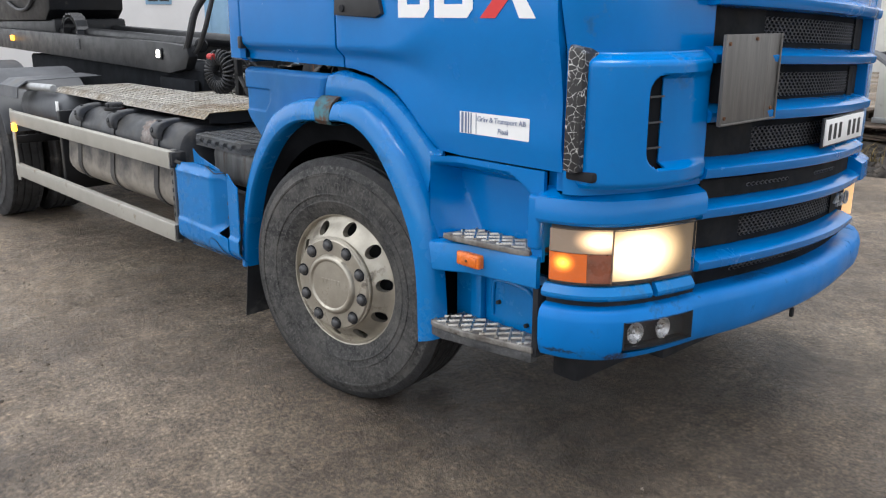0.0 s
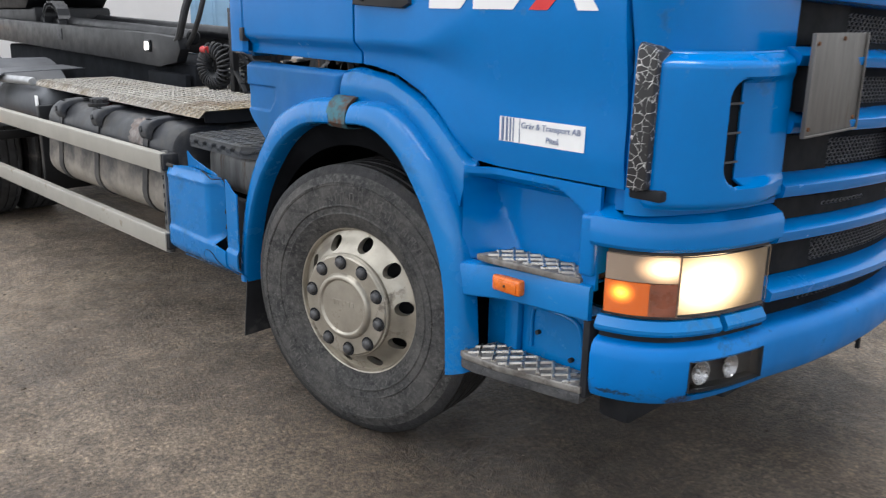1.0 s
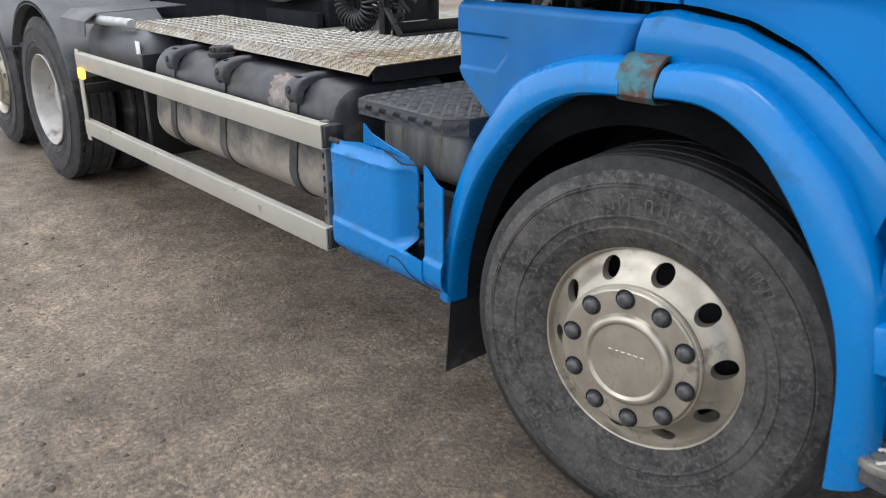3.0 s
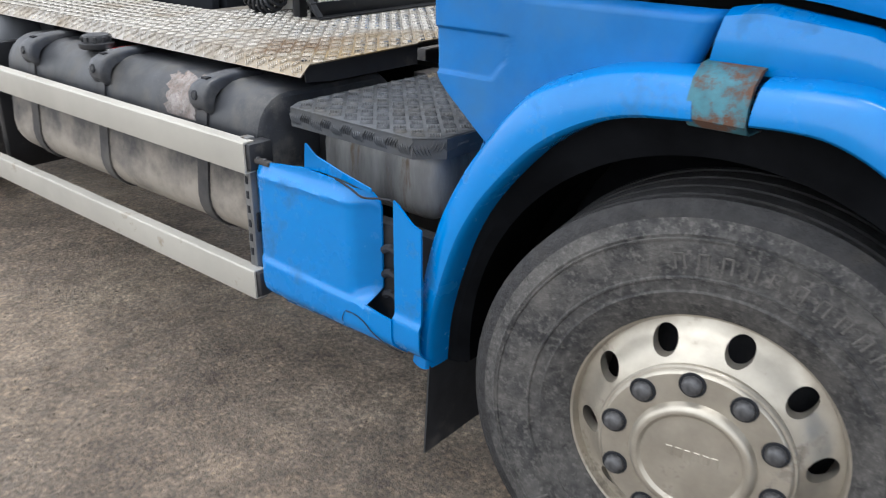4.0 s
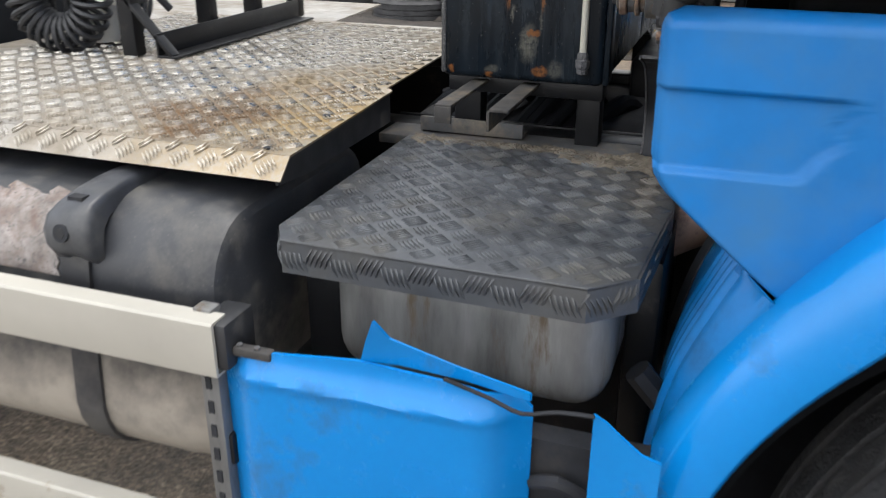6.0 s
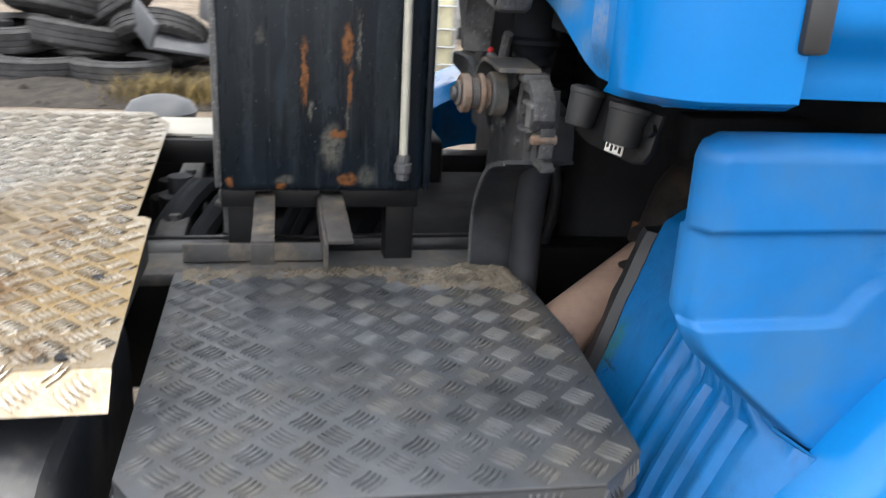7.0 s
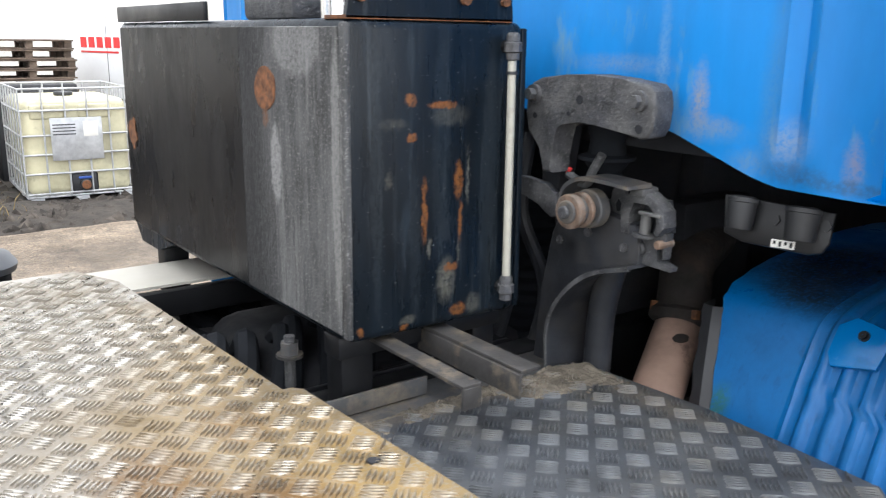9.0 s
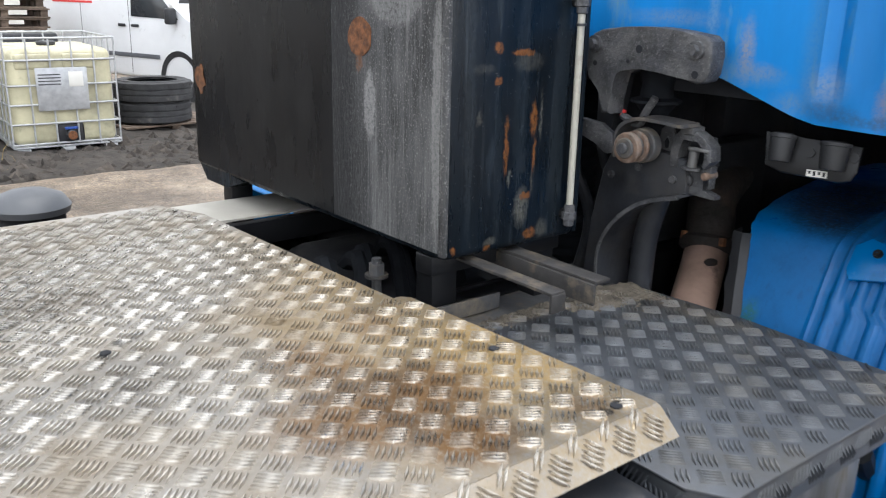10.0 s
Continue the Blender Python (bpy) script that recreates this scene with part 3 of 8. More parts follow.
def loft(rings, closed=True, caps=True, bm=None):
    """Skins a row of rings with the same number of points."""
    bm = bm or bmesh.new()
    vs = [[bm.verts.new(p) for p in r] for r in rings]
    k = len(rings[0])
    for a, b in zip(vs, vs[1:]):
        for i in range(k if closed else k - 1):
            bm.faces.new((a[i], a[(i + 1) % k], b[(i + 1) % k], b[i]))
    if caps and closed:
        bm.faces.new(vs[0][::-1])
        bm.faces.new(vs[-1])
    return bm


def tube(points, r, seg=10, bm=None, smooth=0):
    """A round hose or bar along points; smooth: how many points the curve through them gets between two."""
    pts = [Vector(p) for p in points]
    if smooth:
        pts = spline(pts, smooth)
    rings, up = [], None
    for i, p in enumerate(pts):
        d = (pts[min(i + 1, len(pts) - 1)] - pts[max(i - 1, 0)]).normalized()
        if up is None:
            up = d.orthogonal().normalized()
        up = (up - d * up.dot(d)).normalized()
        s = d.cross(up)
        rings.append([p + (up * math.cos(6.28318 * k / seg) + s * math.sin(6.28318 * k / seg)) * r for k in range(seg)])
    return loft(rings, bm=bm)


def spline(pts, n):
    """A smooth curve through points, n steps between each two."""
    pts = [Vector(p) for p in pts]
    out = []
    for i in range(len(pts) - 1):
        p0, p1, p2, p3 = pts[max(i - 1, 0)], pts[i], pts[i + 1], pts[min(i + 2, len(pts) - 1)]
        for k in range(n):
            t = k / n
            out.append(0.5 * (2 * p1 + (p2 - p0) * t + (2 * p0 - 5 * p1 + 4 * p2 - p3) * t * t + (3 * p1 - p0 - 3 * p2 + p3) * t ** 3))
    return out + [pts[-1]]


def lathe(profile, seg=48, axis="w", bm=None, m=None, caps=False):
    """Turns a profile of (radius, height) round the axis -y (outwards from the truck's side), or round z."""
    rings = []
    for r, w in profile:
        ring = []
        for k in range(seg):
            a = 2 * math.pi * k / seg
            ring.append((r * math.cos(a), -w, r * math.sin(a)) if axis == "w" else (r * math.cos(a), r * math.sin(a), w))
        rings.append(ring)
    if m is not None:
        rings = [[m @ Vector(p) for p in r] for r in rings]
    return loft(rings, caps=caps, bm=bm)


def cyl(a, b, r, seg=16, bm=None, bevel=0.0):
    """A cylinder from a to b, with rounded rims."""
    a, b = Vector(a), Vector(b)
    h = (b - a).length
    m = Matrix.Translation(a) @ (b - a).to_track_quat("Z", "Y").to_matrix().to_4x4()
    e = bevel
    prof = [(r - e, 0), (r, e), (r, h - e), (r - e, h)] if e else [(r, 0), (r, h)]
    return lathe(prof, seg, "z", bm, m, caps=True)


def smoothstep(a, b, x):
    t = min(1, max(0, (x - a) / (b - a)))
    return t * t * (3 - 2 * t)


def lerp(a, b, t):
    return a + (b - a) * t


def curve_at(pts, x):
    """The height of a broken line at x."""
    for (x0, y0), (x1, y1) in zip(pts, pts[1:]):
        if x <= x1:
            return lerp(y0, y1, max(0, (x - x0) / (x1 - x0)))
    return pts[-1][1]


def words(text, size, m, mat, parent, depth=0.0005, name="lettering", align="LEFT", label=""):
    """Lettering in the built-in font, as a mesh."""
    cu = bpy.data.curves.new(name, "FONT")
    cu.body, cu.size, cu.extrude, cu.align_x, cu.align_y = text, size, depth, align, "CENTER"
    tmp = bpy.data.objects.new(name, cu)
    me = bpy.data.meshes.new_from_object(tmp)
    bpy.data.objects.remove(tmp)
    me.materials.clear()
    me.materials.append(mat)
    ob = new(name, me)
    ob.matrix_world = m
    ob.parent = parent
    return tagged(ob, label=label)


# ---- ground ----
def ground_z(x, y):
    """The yard's height: gentle swells everywhere, clods, pits and shallow wheel ruts beside the lorry."""
    k = smoothstep(14, 6, abs(x + 2)) * smoothstep(12, 5, abs(y - 2))
    z = 0.016 * noise.noise((x * 0.9, y * 0.9, 1)) + 0.008 * noise.noise((x * 2.6, y * 2.6, 5))
    if -4.7 < x < 3.7 and -2.8 < y < 0.6:
        z += sum(-0.010 * smoothstep(0.16, 0.05, abs(y - c - 0.10 * math.sin(x * 0.8 + c))) for c in (-0.75, -1.25))
        z += 0.012 * max(0, noise.noise((x * 9, y * 9, 2)) - 0.10) + 0.006 * noise.noise((x * 7, y * 7, 11)) + 0.004 * noise.noise((x * 17, y * 17, 4))
        z += 0.004 * math.sin(x * 38 + 6 * noise.noise((x, y, 8))) * smoothstep(0.14, 0.06, abs(y + 1.25 + 0.1 * math.sin(x * 0.8 - 1.25)))
    return k * z - 0.004


def build_ground():
    xs = [-2500, -400, -80, -25, -10, -9, -8, -7, -6.5, -6, -5.5, -5] + [-4.6 + 0.035 * i for i in range(235)] + [3.8, 4.2, 4.6, 5, 5.5, 6, 7, 8, 12, 25, 80, 400, 2500]
    ys = [-2500, -400, -80, -20, -9, -5, -4, -3.5, -3] + [-2.7 + 0.035 * i for i in range(95)] + [0.75 + 0.25 * i for i in range(42)] + [14, 25, 80, 400, 2500]
    bm = bmesh.new()
    g = [[bm.verts.new((x, y, ground_z(x, y))) for y in ys] for x in xs]
    for i in range(len(xs) - 1):
        for j in range(len(ys) - 1):
            bm.faces.new((g[i][j], g[i + 1][j], g[i + 1][j + 1], g[i][j + 1]))
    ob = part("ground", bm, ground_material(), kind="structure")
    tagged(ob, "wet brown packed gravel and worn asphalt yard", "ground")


build_ground()

# ---- the truck: forward is +x, its near side lies about y = 0, its middle at y = 1.19 ----
MID = 1.19
truck = empty("truck", "blue hooklift lorry with dusty chassis and lit headlights", "truck")

CORNER = [(1.09, 0.072), (1.15, 0.080), (1.23, 0.112), (1.305, 0.178), (1.362, 0.29), (1.398, 0.43), (1.418, 0.56)]


def bow(y):
    return 1.471 - (0.133 if y < MID else 0.20) * (y - MID) ** 2


def fall(y):
    """The front hangs a little lower towards its far side."""
    return -0.037 * max(0.0, y - 0.53)


def front_path(n=8):
    """The cab's plan line from its near side round the corner and across the front to the far side."""
    near = spline([(x, y, 0) for x, y in CORNER], 5)
    mid = [Vector((bow(y), y, 0)) for y in [0.56 + (2 * MID - 1.12) * i / 24 for i in range(1, 24)]]
    far = [Vector((p.x - 0.0266 - 0.014 * smoothstep(0.56, 0.2, p.y), 2 * MID - p.y, 0)) for p in reversed(near)]
    path = near + mid + far
    for p in path:
        p.z = fall(p.y)
    return path


FRONT = front_path()


def along(path, y0, y1, a=0.0):
    """The stretch of a plan path between two values of y, with its outward normals."""
    out = []
    for i, p in enumerate(path):
        d = (path[min(i + 1, len(path) - 1)] - path[max(i - 1, 0)]).normalized()
        out.append((p, Vector((d.y, -d.x, 0))))
    res = []
    for i in range(len(out) - 1):
        (p, np_), (q, nq) = out[i], out[i + 1]
        ts = [0.0]
        for y in (y0, y1):
            if p.y < y < q.y:
                ts.append((y - p.y) / (q.y - p.y))
        for t in sorted(ts):
            r = p.lerp(q, t)
            if y0 - 1e-6 <= r.y <= y1 + 1e-6:
                res.append((r, np_.lerp(nq, t).normalized()))
    if y1 >= out[-1][0].y:
        res.append(out[-1])
    return res


def band(y0, y1, profile, closed=True, bm=None):
    """Sweeps a profile of (outward, z) along the front between y0 and y1."""
    rings = [[p + n * o + Vector((0, 0, z)) for o, z in profile] for p, n in along(FRONT, y0, y1)]
    return loft(rings, closed=closed, bm=bm)


# -- cab sides --
def side_y(x, z):
    w = lerp(0.03, 0.20, smoothstep(0.35, 0.75, x))
    zc = lerp(1.49, 1.47, smoothstep(0.2, 0.8, x))
    y = lerp(0.030, 0.070, smoothstep(zc + w, zc - w * 0.6, z))
    return y + 0.010 * smoothstep(1.24, 1.17, z) + 0.35 * max(0, z - 1.9) ** 2 * 0.15


DOOR_LOW = [(0.03, 1.437), (0.10, 1.432), (0.22, 1.412), (0.35, 1.36), (0.42, 1.31), (0.50, 1.235), (0.56, 1.178), (0.60, 1.163), (0.70, 1.156), (1.19, 1.156)]


def side_sheet(x0, x1, low, top=2.62, nx=24, nz=40, thick=0.03, inset=0.0):
    rows = []
    for i in range(nx + 1):
        x = lerp(x0, x1, i / nx)
        zb = low(x)
        col = []
        for j in range(nz + 1):
            z = lerp(zb, 1.75, min(1, j / (nz * 0.8))) if j <= nz * 0.8 else lerp(1.75, top, (j - nz * 0.8) / (nz * 0.2))
            e = min(x - x0, x1 - x, z - zb)
            col.append((x, side_y(x, z) + inset + 0.004 * smoothstep(0.008, 0, e), z))
        rows.append(col)
    return sheet(rows, (0, thick, 0))


def build_cab():
    rear_low = lambda x: lerp(1.445, 1.437, (x + 0.72) / 0.74)
    part("side_panel", side_sheet(-0.708, 0.026, rear_low), M_BLUE, truck)
    door = part("door", side_sheet(0.038, 1.172, lambda x: curve_at(DOOR_LOW, x), nx=46), M_BLUE, truck)
    # dark reveals behind the gaps
    part("door_frame", box((-0.70, 0.11, 1.47), (1.20, 0.16, 2.5)), M_DARK, truck)
    part("latch", box((-0.728, 0.022, 1.49), (-0.700, 0.06, 1.545), 0.006), M_BLACK, truck, "black cover in the panel gap")
    # rear corner post with its rounded edge
    rows = []
    for k in range(9):
        a = radians(90 * k / 8)
        x, y = -0.790 - 0.072 * math.sin(a), 0.030 + 0.09 * (1 - math.cos(a))
        rows.append([(x + 0.004, y + 0.02, 1.437), (x, y, 1.447), (x, y, 1.52), (x, y + 0.0, 1.75), (x, y + 0.03, 2.6)])
    rows.insert(0, [(-0.716, 0.05, 1.437), (-0.716, 0.030, 1.447), (-0.716, 0.03, 1.52), (-0.716, 0.03, 1.75), (-0.716, 0.06, 2.6)])
    rows.append([(-0.80, 0.130, 1.43), (-0.80, 0.130, 1.44), (-0.80, 0.13, 1.52), (-0.80, 0.13, 1.75), (-0.80, 0.13, 2.6)])
    part("corner_post", sheet(rows, (0.012, 0.02, 0)), M_BLUE, truck)
    # rear wall with pressed ribs; its lower edge climbs towards the cab mount
    low = [(0.125, 1.425), (0.20, 1.424), (0.315, 1.426), (0.36, 1.437), (0.50, 1.487), (0.56, 1.50), (1.9, 1.50), (2.25, 1.43)]
    rows = []
    for i in range(93):
        y = 0.125 + 2.13 * i / 92
        rib = sum(0.014 * smoothstep(0.022, 0.008, abs(y - c)) for c in (0.258, 0.312, 1.0, 1.06, 1.4, 1.46, 2.07, 2.12))
        col = []
        for j in range(15):
            z = lerp(curve_at(low, y), 2.6, (j / 14) ** 1.3)
            dent = 0.006 * smoothstep(0.012, 0.002, abs(z - 1.462)) * smoothstep(0.15, 0.17, y) * smoothstep(0.235, 0.215, y)
            col.append((-0.80 - rib * smoothstep(1.43, 1.47, z) + dent, y, z))
        rows.append(col)
    part("rear_wall", sheet(rows, (0.02, 0, 0)), material("stained_blue_rear_wall", (0.010, 0.190, 0.53), 0.40, 0.0, 0.12, 3.0, 0.08, 70, 0.001, (0.10, 0.23, 0.35), 0.24, 4.0, 0.0, spec=0.3, stretch=(2, 2, 0.6), stains=REAR_STAINS), truck, "blue ribbed rear wall of the cab, dusty")
    # far side, floor and roof close the cab
    part("far_side", box((-0.78, 2.30, 1.44), (1.15, 2.35, 2.6), 0.02), M_BLUE, truck)
    # unseen floor, also there to block light under the cab
    part("floor", box((-0.76, 0.22, 1.45), (1.10, 2.28, 1.49)), M_DARK, truck)
    part("roof", box((-0.82, 0.10, 2.60), (1.28, 2.29, 2.72), 0.05, 3), M_BLUE, truck)
    part("windscreen", box((1.20, 0.25, 1.80), (1.26, 2.14, 2.55), 0.01), M_WINDOW, truck)
    part("scuttle", band(0.35, 2.03, [(-0.30, 1.70), (-0.012, 1.705), (-0.012, 1.80), (-0.30, 1.86)]), M_BLUE, truck)
    # handle recess
    h = plate([(0.05, 1.640), (0.31, 1.630), (0.345, 1.645), (0.33, 1.70), (0.30, 1.76), (0.06, 1.76)], "y", 0.012, 0.05, 0.008)
    part("door_handle", h, M_BLACK, door, "black plastic door handle")
    part("door_key_plate", cyl((0.11, 0.006, 1.665), (0.11, 0.02, 1.665), 0.014, 14), M_DARK, door)
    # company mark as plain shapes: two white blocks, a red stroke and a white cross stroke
    z0, z1 = 1.632, 1.755
    for x0, x1 in ((0.430, 0.600), (0.625, 0.815)):
        pts = [(x0, z0), (x1 - 0.03, z0), (x1, z0 + 0.03), (x1, z1 - 0.03), (x1 - 0.03, z1), (x0, z1)]
        hole = [(x0 + 0.05, z0 + 0.045), (x1 - 0.05, z0 + 0.045), (x1 - 0.05, z1 - 0.045), (x0 + 0.05, z1 - 0.045)]
        bm = bmesh.new()
        rim = pts
        inner = [hole[0], hole[1], hole[1], hole[2], hole[2], hole[3]]
        for i in range(6):
            q = [rim[i], rim[(i + 1) % 6], inner[(i + 1) % 6], inner[i]]
            q = [p for k, p in enumerate(q) if p not in q[:k]]
            plate_pts = [(px, side_y(px, pz) - 0.003, pz) for px, pz in q]
            bm.faces.new([bm.verts.new(p) for p in plate_pts])
        bmesh.ops.remove_doubles(bm, verts=bm.verts[:], dist=1e-5)
        part("white_mark", bm, M_WHITE, door, smooth=0)
    for nm, mat, pts in (("red_mark", M_RED, [(0.845, z0), (0.915, z0), (0.985, 1.70), (0.93, z1), (0.86, z1), (0.915, 1.70)]),
                         ("white_mark", M_WHITE, [(1.02, z0), (1.09, z0), (1.0, z1), (0.945, z1), (0.99, 1.688)])):
        bm = bmesh.new()
        bm.faces.new([bm.verts.new((px, side_y(px, pz) - 0.003, pz)) for px, pz in pts])
        bmesh.ops.triangulate(bm, faces=bm.faces[:])
        part(nm, bm, mat, door, smooth=0)
    # firm's label
    rows = [[(x, side_y(x, z) - 0.0025, z) for z in (1.242, 1.28, 1.317)] for x in [0.714 + 0.327 * i / 6 for i in range(7)]]
    label = part("door_label", sheet(rows, (0, 0.001, 0)), M_WHITE, door, "white label with dark lettering")
    for x, w in ((0.724, 0.009), (0.742, 0.007), (0.757, 0.005), (0.770, 0.0035), (0.796, 0.0015)):
        part("bar", box((x, side_y(x, 1.28) - 0.0045, 1.2435), (x + w, side_y(x, 1.28) - 0.001, 1.3155)), M_BAR, label)
    words("Gräv & Transport AB", 0.0255, pose(0.917, 0.0635, 1.297, 86, 0, 0), M_BAR, label, align="CENTER")
    words("Piteå", 0.0255, pose(0.925, 0.0660, 1.262, 86, 0, 0), M_BAR, label, align="CENTER")


build_cab()


# -- wheel arch --
ARCH_IN = [(-0.702, 0.447), (-0.685, 0.60), (-0.622, 0.796), (-0.560, 0.915), (-0.481, 1.015), (-0.395, 1.10), (-0.294, 1.164), (-0.20, 1.198), (-0.096, 1.211),
           (0.04, 1.222), (0.110, 1.225), (0.175, 1.219), (0.25, 1.19), (0.323, 1.138), (0.395, 1.055), (0.458, 0.965), (0.510, 0.87), (0.543, 0.779), (0.563, 0.66), (0.570, 0.43)]
ARCH_OUT = [(-0.790, 0.442), (-0.768, 0.60), (-0.716, 0.818), (-0.645, 0.97), (-0.555, 1.10), (-0.46, 1.205), (-0.350, 1.262), (-0.24, 1.295), (-0.115, 1.308),
            (0.047, 1.308), (0.145, 1.314), (0.240, 1.305), (0.335, 1.255), (0.420, 1.185), (0.490, 1.120), (0.550, 1.03), (0.597, 0.94), (0.620, 0.84), (0.640, 0.68), (0.656, 0.455)]


def flare(i0, i1):
    """One stretch of the wheel-arch flare: a rounded lip that stands out round the opening."""
    ins = spline([(*p, 0) for p in ARCH_IN], 4)[i0:i1]
    outs = spline([(*p, 0) for p in ARCH_OUT], 4)[i0:i1]
    rows = []
    for a, b in zip(ins, outs):
        d = b - a
        col = [(a.x + d.x * 0.03, 0.10, a.y + d.y * 0.03)]
        for s, y in ((0.0, 0.03), (0.02, 0.002), (0.05, -0.011), (0.11, -0.017), (0.28, -0.018), (0.50, -0.013), (0.70, -0.005), (0.82, 0.003), (0.90, 0.014), (0.96, 0.032), (1.0, 0.058)):
            col.append((a.x + d.x * s, y, a.y + d.y * s))
        rows.append(col)
    return sheet(rows, (0, 0.012, 0))


def build_arch():
    part("front_flare", flare(36, 77), M_BLUE_WORN, truck)
    part("rear_flare", flare(0, 34), M_BLUE_WORN, truck)
    # worn metal strap between the two flares
    rows = []
    for x in (-0.078, -0.055, -0.02, 0.012, 0.035):
        rows.append([(x, 0.06, 1.207), (x, -0.002, 1.210), (x, -0.016, 1.225), (x, -0.014, 1.26), (x, 0.000, 1.295), (x, 0.03, 1.318), (x, 0.07, 1.322)])
    part("arch_strap", sheet(rows, (0, 0.01, -0.004)), material("chipped_rusty_strap", (0.03, 0.13, 0.17), 0.6, 0, 0.4, 12, 0.3, 60, 0.002, (0.085, 0.042, 0.025), 0.55, 13),
         truck, "chipped blue and rusty strap on the wheel arch")
    # panel over the front flare, up to the door's lower edge
    outs = spline([(*p, 0) for p in ARCH_OUT], 4)[33:62]
    rows = []
    for p in outs:
        x = p.x
        top = curve_at([(-0.2, 1.40), (-0.07, 1.408), (0.03, 1.424), (0.22, 1.40), (0.35, 1.345), (0.42, 1.295), (0.50, 1.218), (0.56, 1.160), (0.62, 1.14)], x + 0.03)
        tx = x + 0.045 * smoothstep(0.2, 0.5, x) + 0.02 * smoothstep(0.05, -0.08, x)
        col = []
        for k in range(9):
            s = k / 8
            col.append((lerp(x, tx, s), 0.052 - 0.008 * math.sin(math.pi * min(1, s * 1.15)) + 0.006 * s + 0.022 * smoothstep(0.88, 1, s), lerp(p.y - 0.004, max(top, p.y + 0.01), s)))
        rows.append(col)
    part("arch_panel", sheet(rows, (0, 0.02, 0)), M_BLUE_WORN, truck)
    # rear mudguard panel with a rounded upper corner and a recessed field
    right = [(1.05, -0.555), (1.10, -0.515), (1.16, -0.462), (1.235, -0.362), (1.28, -0.252), (1.300, -0.15), (1.306, -0.105), (1.325, -0.098), (1.405, -0.065)]
    left = [(1.05, -0.600), (1.100, -0.660), (1.152, -0.722), (1.175, -0.748), (1.195, -0.761), (1.22, -0.768), (1.385, -0.770), (1.397, -0.764), (1.405, -0.748)]
    rows = []
    zs = sorted({1.05 + 0.355 * j / 44 for j in range(45)} | {1.20, 1.204, 1.208, 1.212, 1.216, 1.303, 1.307, 1.311, 1.315})
    for z in zs:
        xl, xr = curve_at(left, z), curve_at(right, z)
        col = []
        for i in range(45):
            x = lerp(xl, xr, (i / 44) ** 1.25)
            cut = max(0, (1.255 - z)) * 0.9
            field = smoothstep(1.203, 1.213, z) * smoothstep(1.313, 1.306, z) * smoothstep(-0.545 - cut, -0.557 - cut, x)
            e = min(x - xl, 1.405 - z)
            roll = 0.022 * smoothstep(0.014, 0, e)
            low = smoothstep(-0.56, -0.40, x)
            col.append((x, 0.070 + 0.010 * field + roll - 0.016 * low + 0.012 * smoothstep(0.02, 0.0, xr - x) * low, z))
        rows.append(col)
    part("mudguard_panel", sheet(rows, (0.004, 0.018, 0)), M_BLUE_PANEL, truck, "blue mudguard panel with a recessed field", smooth=75)
    # near-black sheet added inside the flares, dark like the shaded arch
    rows = []
    for p in spline([(*p, 0) for p in ARCH_IN], 4):
        d = Vector((p.x + 0.02, p.y - 0.50))
        k = min(1.0, 0.63 / d.length)
        q = (-0.02 + d.x * k, 0.50 + d.y * k)
        rows.append([(p.x, 0.062, p.y), (lerp(p.x, q[0], .5), 0.066, lerp(p.y, q[1], .5)), (q[0], 0.09, q[1]), (q[0], 0.30, q[1])])
    part("arch_lip", sheet(rows, (0, 0.004, 0)), material("black_gap_sheet", (0.006, 0.0066, 0.008), 0.95, 0.0, 0.3, 8, 0.2, 60, 0.002, spec=0.05), truck)
    # arch liner: blue shell with upright ribs on its outer part, folded over at the top, near-black inside
    side = spline([(-0.742, 0.45, 0), (-0.735, 0.66, 0), (-0.708, 0.86, 0), (-0.662, 0.99, 0), (-0.612, 1.098, 0), (-0.584, 1.152, 0), (-0.555, 1.176, 0), (-0.50, 1.192, 0), (-0.40, 1.206, 0), (-0.22, 1.222, 0), (0.02, 1.226, 0), (0.24, 1.20, 0)], 6)
    ends = [(0.45, 0.43), (0.88, 0.462), (1.00, 0.485), (1.152, 0.527), (1.19, 0.545), (1.23, 0.57)]
    rows, dark = [], []
    for k, p in enumerate(side):
        q = side[min(k + 1, len(side) - 1)] - side[max(k - 1, 0)]
        out = Vector((-q.y, q.x, 0)).normalized()
        ye = curve_at(ends, p.y) + 0.006 * noise.noise((p.y * 40, 3, k * 0.3))
        near = 0.056 if p.y < 1.06 else 0.094
        x_out = curve_at([(0.44, -0.790), (0.60, -0.768), (0.818, -0.716), (0.97, -0.645), (1.06, -0.590)], p.y) + 0.006
        col = []
        for j in range(91):
            y = lerp(near, 0.352, j / 76) if j <= 76 else lerp(0.352, ye, (j - 76) / 14)
            rib = 0.010 * smoothstep(-0.6, 0.9, math.sin((y - 0.004) * 2 * math.pi / 0.042)) * smoothstep(0.348, 0.335, y) * smoothstep(0.10, 0.125, y)
            x = lerp(x_out, p.x, smoothstep(0.05, 0.12, y)) if p.y < 1.06 else p.x
            col.append((max(x, p.x) + out.x * rib, y, p.y + out.y * rib))
        rows.append(col)
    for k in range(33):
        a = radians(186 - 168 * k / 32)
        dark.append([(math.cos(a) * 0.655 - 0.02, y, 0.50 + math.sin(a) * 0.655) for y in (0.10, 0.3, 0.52)])
